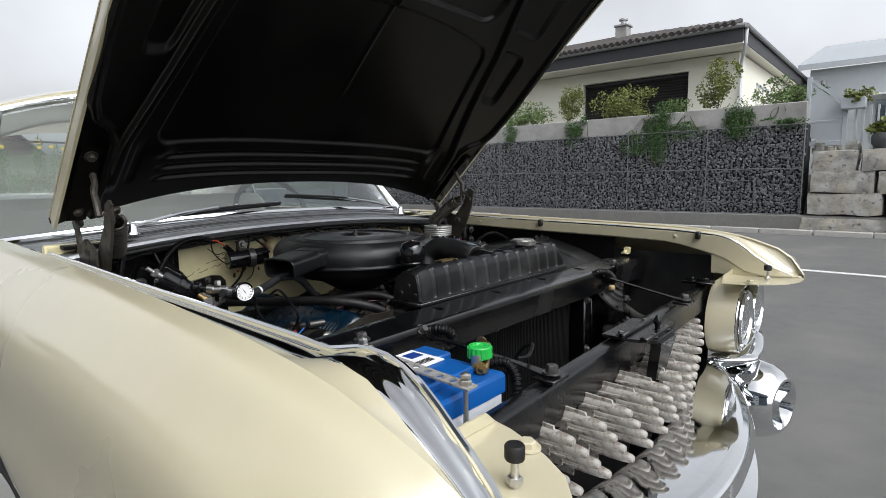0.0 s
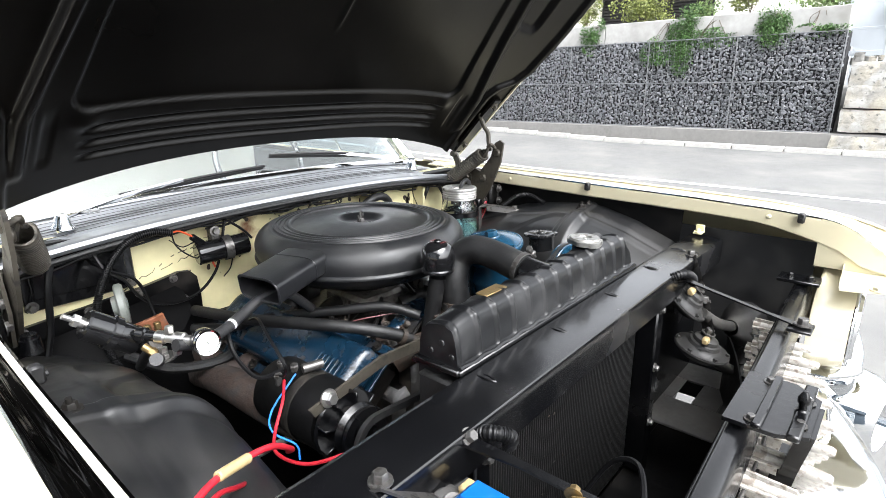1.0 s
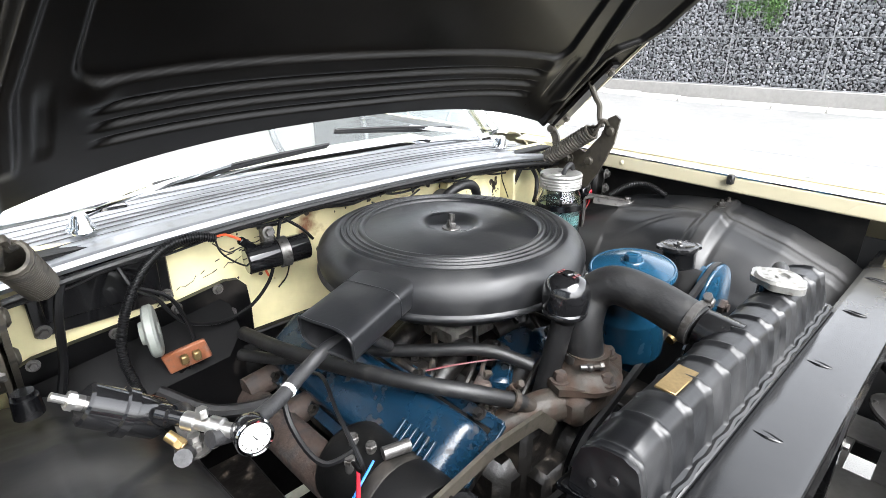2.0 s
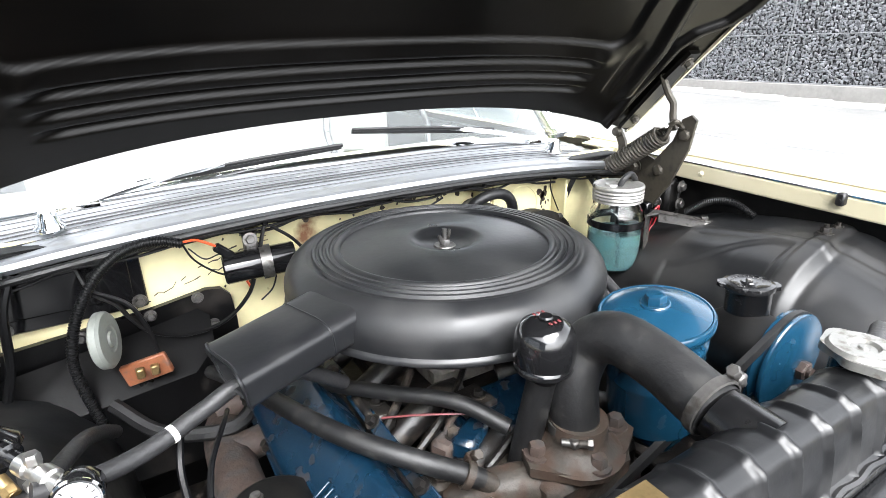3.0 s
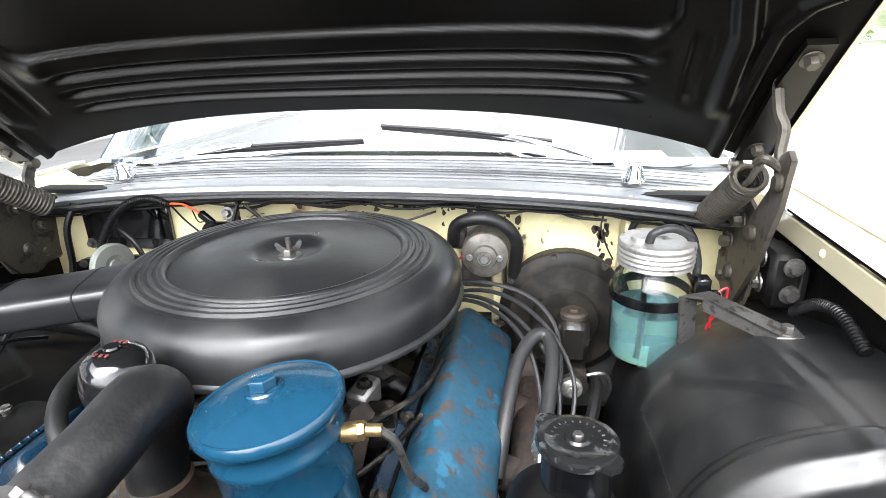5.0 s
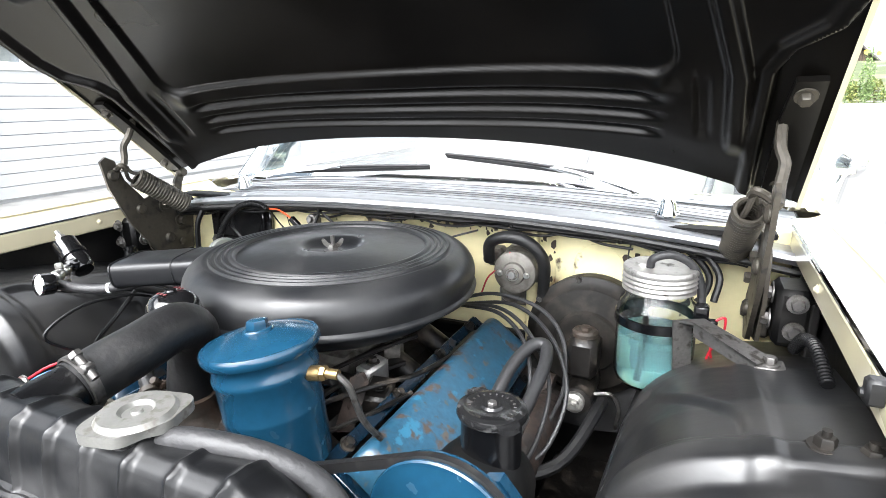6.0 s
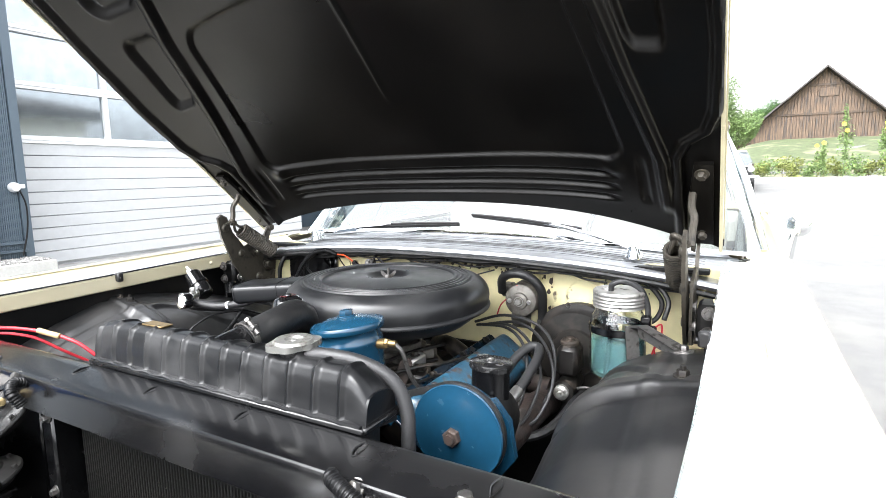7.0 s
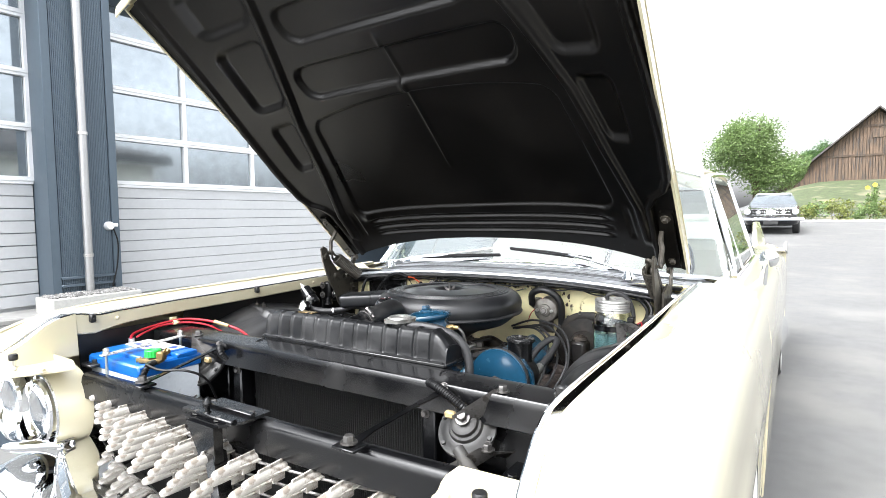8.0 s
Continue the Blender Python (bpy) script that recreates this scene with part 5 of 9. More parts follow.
def make_hood():
    s = Shape()

    def skin(a, b):
        a = 2 * a - 1
        v = hood_v(a, b)
        u = a * hood_width(v)
        return hood_point(u, v, hood_crown(u, v))
    s.sheet(44, 40, skin, lambda a, b: Vector(skin(a, b)) - HOOD_N * 0.003)
    h = part("hood", s, CREAM, car)
    e = Shape()

    def edge(sgn):
        def fn(a, b):
            v = hood_v(1, b)
            u = sgn * hood_width(v)
            w = hood_crown(u, v)
            return hood_point(u - sgn * (0.002 + 0.004 * step((a - 0.55) / 0.45)), v, w - 0.001 - 0.034 * min(1, a * 1.8))
        return fn
    for sgn in (1, -1):
        e.sheet(8, 60, edge(sgn), (-sgn * 0.003, 0, 0))
    part("side_flange", e, CREAM, h)
    lip = Shape()
    lip.sheet(44, 4, lambda a, b: hood_point((2 * a - 1) * hood_width(0.05), hood_v(2 * a - 1, 0) + 0.001, hood_crown((2 * a - 1) * 0.7025, 0.05) - 0.001 - 0.018 * b), HOOD_V * 0.004)
    part("rear_lip", lip, HOODBLACK, h)
    nose = Shape()
    nose.sheet(44, 6, lambda a, b: hood_point((2 * a - 1) * hood_width(1.25), hood_v(2 * a - 1, 1) + 0.02 * math.sin(math.pi * b), hood_crown((2 * a - 1) * hood_width(1.25), 1.3) - 0.002 - 0.07 * b), -HOOD_V * 0.004)
    part("front_lip", nose, CREAM, h)
    i = Shape()

    def lining(a, b):
        a = 2 * a - 1
        v = hood_v(a, b)
        v = lerp(hood_v(a, 0) + 0.006, hood_v(a, 1) - 0.01, b ** 1.6)
        u = a * (hood_width(v) - 0.005)
        return hood_point(u, v, hood_crown(u, v) - 0.004 - hood_depth(u, v))
    i.sheet(440, 300, lining)
    part("hood_lining", i, HOODBLACK, h, "black-painted pressed inner panel", smooth=60)
    b = Shape()
    for sgn in (1, -1):
        b.slab([hood_point(sgn * 0.640, 0.07, 0.006), hood_point(sgn * 0.640, 0.23, 0.016), hood_point(sgn * 0.648, 0.30, 0.020), hood_point(sgn * 0.682, 0.30, 0.020), hood_point(sgn * 0.682, 0.07, 0.004)], -HOOD_N * 0.010)
    part("hinge_plate", b, HOODBLACK, h)
    for sgn in (1, -1):
        c = Shape()
        for v in (0.10, 0.277):
            c.bolt(hood_point(sgn * 0.662, v, 0.0 if v < 0.2 else 0.009), -HOOD_N, 0.009, 0.010)
        part("hinge_bolt", c, HINGE, h)


make_hood()


# ---- cowl, firewall, windscreen and cabin ----
def cowl_z(x):
    return 1.012 - 0.05 * (abs(x) / 0.72) ** 2.4


def make_cowl():
    s = Shape()

    def deck(u, v):
        x = lerp(-0.735, 0.735, u)
        y = lerp(1.512, 1.70 + 0.10 * (abs(x) / 0.72) ** 3, v) + 0.02 * (abs(x) / 0.72) ** 2
        rid = 0.0012 * math.sin(v * 2 * math.pi * 9) if 0.2 < v < 0.9 else 0
        return (x, y, cowl_z(x) - 0.004 + 0.022 * v + rid)
    s.sheet(50, 110, deck, (0, 0, -0.006))
    cw = part("cowl_vent", s, TRIM_ALU, car, "ribbed bright-metal cowl vent panel", smooth=50)
    # thin grey strips on the deck paint the shade of the vent's slots
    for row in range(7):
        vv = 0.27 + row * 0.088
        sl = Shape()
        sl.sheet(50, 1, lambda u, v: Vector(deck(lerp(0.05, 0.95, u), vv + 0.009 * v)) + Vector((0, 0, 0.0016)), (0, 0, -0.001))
        part("slot_shade_strip", sl, SLOT_SHADE, cw)
    l = Shape()
    l.tube([(lerp(-0.73, 0.73, i / 14), 1.512 + 0.02 * (abs(lerp(-0.73, 0.73, i / 14)) / 0.72) ** 2, cowl_z(lerp(-0.73, 0.73, i / 14)) - 0.009) for i in range(15)], 0.010, n=8, steps=3)
    part("front_edge", l, TRIM_ALU, cw)
    seal = Shape()
    seal.tube([(lerp(-0.71, 0.71, i / 14), 1.507, cowl_z(lerp(-0.73, 0.73, i / 14)) - 0.021) for i in range(15)], 0.006, n=8, steps=3)
    part("hood_seal", seal, RUBBER, cw)
    f = Shape()
    f.box((0, 1.60, 0.690), (1.42, 0.03, 0.60), 0.004)
    fw = part("firewall", f, CREAM_OLD, car, "chipped cream-painted firewall")
    p = Shape()
    p.box((0, 1.582, 0.984), (1.36, 0.06, 0.010), 0.003)
    part("plenum_floor", p, BLACK_DUSTY, fw, "black underside of the cowl vent")
    p = Shape()
    p.box((0.40, 1.583, 0.905), (0.175, 0.008, 0.12), 0.004)
    part("cover_plate", p, CREAM_OLD, fw)
    p = Shape()
    p.lathe((0.394, 1.579, 0.892), (0, -1, 0), [(0.0445, 0), (0.045, 0.002), (0.048, 0.002), (0.0485, 0)], 36)
    part("pressed_ring", p, CREAM_OLD, fw)
    p = Shape()
    p.box((0.495, 1.560, 0.87), (0.010, 0.05, 0.24), 0.003)
    p.box((0.27, 1.572, 0.83), (0.02, 0.03, 0.28), 0.004)
    part("seam", p, CREAM_OLD, fw)
    p = Shape()
    p.box((-0.505, 1.578, 0.918), (0.205, 0.014, 0.125), 0.014)
    p.box((-0.505, 1.570, 0.922), (0.17, 0.012, 0.085), 0.012)
    pl = part("black_cover", p, BLACK_GLOSS, fw, "glossy black blanking plate")
    p = Shape()
    for x, z in ((-0.415, 0.868), (-0.595, 0.866), (-0.412, 0.965)):
        p.bolt((x, 1.570, z), (0, -1, 0), 0.0075, 0.008)
    part("screw", p, STEEL_BARE, pl)
    # heater housing low on the firewall: flanged panel over a dark recess
    p = Shape()
    top = [(-0.66, 0.815), (-0.62, 0.832), (-0.50, 0.842), (-0.40, 0.852), (-0.315, 0.866), (-0.290, 0.862), (-0.276, 0.846), (-0.272, 0.80), (-0.275, 0.60), (-0.66, 0.60)]
    p.slab([(x, 1.560, z) for x, z in top], (0, 0.012, 0))
    p.slab([(-0.65, 1.552, 0.790), (-0.42, 1.548, 0.825), (-0.335, 1.545, 0.842), (-0.318, 1.545, 0.825), (-0.322, 1.50, 0.79), (-0.36, 1.47, 0.765), (-0.65, 1.47, 0.735)], (0, 0.004, -0.005))
    p.slab([(-0.65, 1.47, 0.735), (-0.36, 1.47, 0.765), (-0.322, 1.50, 0.79), (-0.322, 1.50, 0.60), (-0.36, 1.47, 0.60), (-0.65, 1.47, 0.60)], (0, 0.006, 0))
    hb = part("heater_box", p, HEATER, fw, "dusty black heater housing")
    p = Shape()
    for x, z in ((-0.62, 0.822), (-0.505, 0.832), (-0.405, 0.842), (-0.33, 0.855), (-0.312, 0.80)):
        p.bolt((x, 1.560, z), (0, -1, 0.1), 0.0065, 0.007)
    part("screw", p, STEEL_BARE, hb)
    p = Shape()
    p.box((0, 1.572, 0.52), (1.40, 0.02, 0.44), 0.006)
    p.sheet(20, 4, lambda u, v: (lerp(-0.7, 0.7, u), lerp(1.57, 1.50, v), lerp(0.735, 0.60, v) + 0.008 * math.sin(u * 30)), (0, 0.01, 0))
    part("toe_board", p, BLACK_DUSTY, fw, "grimy black lower firewall")
    p = Shape()
    for k in range(86):
        x, z = rng.uniform(-0.30, 0.60), rng.uniform(0.80, 0.95)
        if k < 14:
            x, z = rng.gauss(0.275, 0.02), rng.uniform(0.80, 0.95)
        elif k < 60:
            x, z = rng.uniform(-0.14, 0.24), 0.972 - abs(rng.gauss(0, 0.016))
        a, r = rng.uniform(0, 6.28), rng.uniform(0.0015, 0.0065)
        pts = []
        for q in range(7):
            b = a + q * 0.9
            rr = r * rng.uniform(0.5, 1.3)
            pts.append((x + rr * math.cos(b), 1.5846, z + rr * 1.4 * math.sin(b)))
        p.slab(pts, (0, 0.0008, 0))
    # cracked seams running up from the heater housing, and a rusty patch beside the jar
    for x0, z0, x1, z1, n in ((-0.43, 0.846, -0.311, 0.899, 16), (-0.311, 0.900, -0.195, 0.925, 14), (-0.345, 0.876, -0.225, 0.904, 12), (-0.29, 0.913, -0.185, 0.936, 10)):
        last = None
        for k in range(n + 1):
            q = Vector((lerp(x0, x1, k / n) + rng.uniform(-0.002, 0.002), 1.5846, lerp(z0, z1, k / n) + rng.uniform(-0.0035, 0.0035)))
            if last is not None and rng.random() < 0.8:
                w = Vector((0, 0, rng.uniform(0.0005, 0.0014)))
                p.slab([last - w, q - w, q + w, last + w], (0, 0.0008, 0))
            last = q
    ru = Shape()
    for k in range(22):
        x, z = rng.gauss(0.462, 0.008), rng.uniform(0.845, 0.925)
        a, r = rng.uniform(0, 6.28), rng.uniform(0.002, 0.008)
        ru.slab([(x + r * rng.uniform(0.5, 1.2) * math.cos(a + q * 0.9), 1.5784, z + 1.5 * r * rng.uniform(0.5, 1.3) * math.sin(a + q * 0.9)) for q in range(7)], (0, 0.0008, 0))
    part("rust_patch", ru, RUST, fw, "flaked rusty patch in the cream paint")["kind"] = "stuff"
    pc = part("paint_chip", p, CHIP, fw, "bare dark chips in the cream paint")
    pc["kind"] = "stuff"
    p = Shape()
    for x, z, r in ((0.335, 0.955, 0.006), (0.345, 0.935, 0.004), (0.355, 0.957, 0.004), (0.30, 0.90, 0.005), (0.46, 0.955, 0.007), (-0.20, 0.87, 0.007), (-0.12, 0.95, 0.005), (0.10, 0.955, 0.006)):
        p.lathe((x, 1.5855, z), (0, -1, 0), [(0, 0.0016), (r, 0.0016), (r * 1.2, 0), (0, 0)], 12)
    part("bolt_hole", p, CHIP, fw)
    # footwell sides that close the bay
    for sg in (1, -1):
        q = Shape()
        q.box((sg * 0.715, 1.50, 0.72), (0.012, 0.22, 0.42), 0.003)
        part("hinge_pillar", q, BLACK_DUSTY, fw)
    return fw


make_cowl()


def wind_base(x):
    a = abs(x)
    return 1.685 + 0.04 * (a / 0.6) ** 2 + 0.8 * max(0, a - 0.55) ** 1.5


def make_cabin():
    g = Shape()

    def pane(u, v):
        x0 = lerp(-0.80, 0.80, u)
        k = lerp(0.975, 0.82, v)
        x = x0 * k
        y = wind_base(x0) + lerp(0.0, 0.42, v) * (1 - 0.25 * (abs(x0) / 0.8) ** 4)
        z = lerp(cowl_z(x0 * 0.9) + 0.022, 1.458 - 0.095 * (abs(x0) / 0.8) ** 2.4, v)
        return (x, y, z)
    g.sheet(36, 12, pane, (0, 0.005, -0.003))
    ws = part("windscreen", g, WINDSCREEN, car, "raked panoramic windscreen glass")
    ws.visible_shadow = False
    f = Shape()
    f.tube([Vector(pane(i / 24, 0)) + Vector((0, -0.004, 0)) for i in range(25)], 0.011, n=8, steps=2)
    f.tube([Vector(pane(i / 24, 1)) + Vector((0, -0.004, 0.006)) for i in range(25)], 0.008, n=8, steps=2)
    for u in (0, 1):
        f.tube([Vector(pane(u, j / 8)) for j in range(9)], 0.010, n=8, steps=2)
    part("windscreen_trim", f, CHROME, ws)
    r = Shape()

    def roof(u, v):
        x0 = lerp(-0.80, 0.80, u)
        a = pane(u, 1)
        y = lerp(a[1] - 0.005, 3.45 - 0.10 * (abs(x0) / 0.8) ** 2, v)
        z = a[2] + 0.012 + 0.075 * math.sin(math.pi * min(1, v * 0.9 + 0.06)) * (1 - 0.4 * (abs(x0) / 0.8) ** 4) - 0.05 * v
        return (x0 * lerp(lerp(0.82, 0.76, v), 0.84, math.sin(math.pi * v)), y, z)
    r.sheet(30, 24, roof, (0, 0, -0.02))
    part("roof", r, CREAM, car)
    for sg in (1, -1):
        d = Shape()

        def door(u, v):
            y = lerp(1.785, 5.0, v)
            pts = [(0.758, 0.995), (0.772, 0.993), (0.812, 0.985), (0.866, 0.950), (0.903, 0.895), (0.917, 0.805), (0.922, 0.72), (0.914, 0.55), (0.908, 0.34), (0.905, 0.28)]
            k = u * (len(pts) - 1)
            i = min(int(k), len(pts) - 2)
            return (sg * lerp(pts[i][0], pts[i + 1][0], k - i), y, lerp(pts[i][1], pts[i + 1][1], k - i) - (0.0 if v < 0.7 else 0.12 * (v - 0.7)))
        d.sheet(24, 20, door, lambda u, v: Vector(door(u, v)) - Vector((0.006 * sg, 0, 0.006)))
        part("door", d, CREAM, car)
        w = Shape()
        w.slab([(sg * 0.795, 1.97, 0.99), (sg * 0.78, 3.1, 0.99), (sg * 0.655, 3.1, 1.385), (sg * 0.655, 2.24, 1.355)], (-sg * 0.005, 0, 0))
        w.slab([(sg * 0.778, 3.16, 0.99), (sg * 0.71, 4.0, 0.99), (sg * 0.61, 3.42, 1.34), (sg * 0.652, 3.16, 1.38)], (-sg * 0.005, 0, 0))
        win = part("side_glass", w, SIDE_GLASS, car)
        win.visible_shadow = False
        t = Shape()
        t.tube([(sg * 0.795, 1.93, 0.99), (sg * 0.74, 2.06, 1.18), (sg * 0.665, 2.22, 1.345), (sg * 0.66, 2.45, 1.385), (sg * 0.66, 3.0, 1.40), (sg * 0.61, 3.45, 1.34), (sg * 0.70, 4.1, 0.99)], 0.012, n=8)
        t.tube([(sg * 0.80, 1.95, 0.985), (sg * 0.785, 3.1, 0.985), (sg * 0.70, 4.1, 0.985)], 0.009, n=8)
        t.tube([(sg * 0.78, 3.13, 0.985), (sg * 0.65, 3.13, 1.38)], 0.013, n=8)
        t.tube([(sg * 0.79, 2.32, 0.985), (sg * 0.655, 2.42, 1.37)], 0.007, n=8)
        part("window_trim", t, CHROME, win)
        m = Shape()
        m.cyl((sg * 0.868, 2.20, 0.94), (sg * 0.882, 2.17, 1.03), 0.016, 0.009)
        m.lathe((sg * 0.890, 2.16, 1.042), (0, 1, 0), [(0, -0.050), (0.018, -0.040), (0.031, -0.005), (0.034, 0.012), (0.030, 0.016), (0, 0.016)], 24)
        part("wing_mirror", m, CHROME, car)
    for sg in (1, -1):
        c = Shape()
        c.box((sg * 0.735, 2.95, 0.66), (0.03, 2.2, 0.62), 0.01)
        part("door_lining", c, LINING, car, "dark interior door lining")
    c = Shape()
    c.box((0, 2.05, 0.86), (1.42, 0.35, 0.18), 0.05)
    part("dashboard", c, CREAM, car, "cream painted dashboard")
    c = Shape()
    c.box((0, 2.95, 0.80), (1.36, 0.22, 0.55), 0.08)
    c.box((0, 2.65, 0.48), (1.36, 0.6, 0.22), 0.06)
    part("front_seat", c, SEAT_GLARE, car)
    c = Shape()
    c.box((0, 3.3, 0.25), (1.7, 4.8, 0.06), 0.01)
    c.box((0, 4.0, 0.85), (1.5, 0.4, 0.2), 0.05)
    part("floor_pan", c, SEAT_GLARE, car)
    c = Shape()
    c.tube([(0.40 + 0.19 * math.cos(i * 0.5236), 2.36 + 0.07 * math.sin(i * 0.5236), 0.98 + 0.17 * math.sin(i * 0.5236)) for i in range(13)], 0.012, n=8)
    part("steering_wheel", c, BLACK_GLOSS, car)
    c = Shape()

    def tail(u, v):
        x0 = lerp(-0.8, 0.8, u)
        return (x0 * lerp(0.75, 0.86, v), lerp(3.44, 4.15, v), lerp(1.36, 0.97, v))
    c.sheet(16, 4, tail, (0, 0, -0.01))
    rw = part("rear_window", c, WINDSCREEN, car)
    rw.visible_shadow = False
    c = Shape()
    c.sheet(12, 8, lambda u, v: (lerp(-0.912, 0.912, u), lerp(4.1, 5.6, v), 0.97 - 0.12 * v + 0.04 * math.cos(math.pi * (u - 0.5))), (0, 0, -0.02))
    c.sheet(12, 4, lambda u, v: (lerp(-0.912, 0.912, u), 5.6, lerp(0.85, 0.35, v)), (0, -0.02, 0))
    for sg in (1, -1):
        c.sheet(4, 6, lambda u, v: (sg * 0.912, lerp(4.9, 5.6, u), lerp(0.95, 0.35, v)), (-sg * 0.02, 0, 0))
    for sg in (1, -1):
        c.slab([(sg * 0.74, 4.3, 0.97), (sg * 0.665, 5.5, 1.13), (sg * 0.68, 5.72, 1.12), (sg * 0.76, 5.62, 0.86), (sg * 0.78, 4.4, 0.92)], (-sg * 0.03, 0, -0.01))
    part("rear_body", c, CREAM, car)
    for sg in (1, -1):
        for y in (ARCH_Y, ARCH_Y + 3.30):
            w = Shape()
            x = sg * 0.80
            w.lathe((x - sg * 0.11, y, 0.355), (sg, 0, 0), [(0.20, 0.0), (0.33, 0.0), (0.352, 0.03), (0.355, 0.11), (0.352, 0.19), (0.32, 0.215), (0.30, 0.214)], 36)
            tw = part("wheel", w, TYRE, car)
            w = Shape()
            w.lathe((x - sg * 0.11, y, 0.355), (sg, 0, 0), [(0.30, 0.2145), (0.215, 0.208), (0.20, 0.2)], 36)
            part("whitewall", w, WHITEWALL, tw)
            w = Shape()
            w.lathe((x - sg * 0.11, y, 0.355), (sg, 0, 0), [(0.215, 0.205), (0.19, 0.215), (0.10, 0.225), (0.05, 0.25), (0, 0.255)], 36)
            part("hub_cap", w, CHROME, tw)


make_cabin()


def make_wiper(sg):
    x = 0.508 * sg
    t = thing("windscreen_wiper", (x, 1.605, 1.0), "chromed windscreen wiper with a rubber blade", "wiper", group="windscreen wipers")
    p = Shape()
    zb = cowl_z(x) + 0.012
    p.lathe((x, 1.605, zb), (0, -0.25, 1), [(0, 0), (0.020, 0), (0.021, 0.004), (0.016, 0.012), (0.013, 0.024), (0.009, 0.030), (0, 0.032)], 20)
    part("pivot", p, CHROME, t)
    a = Shape()
    b0 = Vector((x, 1.607, zb + 0.02))
    mid = Vector((x + 0.27, 1.650, 1.060)) if sg < 0 else Vector((x - 0.27, 1.673, 1.078))
    a.tube([b0, b0.lerp(mid, 0.5) + Vector((0, -0.004, 0.006)), mid], 0.0055, n=6)
    a.box(b0.lerp(mid, 0.14), (0.07, 0.014, 0.008), 0.002, Euler((0, 0, 0)).to_matrix())
    part("arm", a, CHROME, t)
    bl = Shape()
    e0, e1 = (Vector((-0.38, 1.648, 1.046)), Vector((-0.005, 1.666, 1.066))) if sg < 0 else (Vector((0.365, 1.654, 1.064)), Vector((0.028, 1.687, 1.091)))
    bl.tube([e0, e0.lerp(e1, 0.5) + Vector((0, -0.003, 0.004)), e1], 0.0042, n=6)
    bl.slab([e0 + Vector((0, 0.002, -0.002)), e1 + Vector((0, 0.002, -0.002)), e1 + Vector((0, 0.006, -0.009)), e0 + Vector((0, 0.006, -0.009))], (0, 0.002, 0.0015))
    part("blade", bl, RUBBER, t)


for sg in (-1, 1):
    make_wiper(sg)


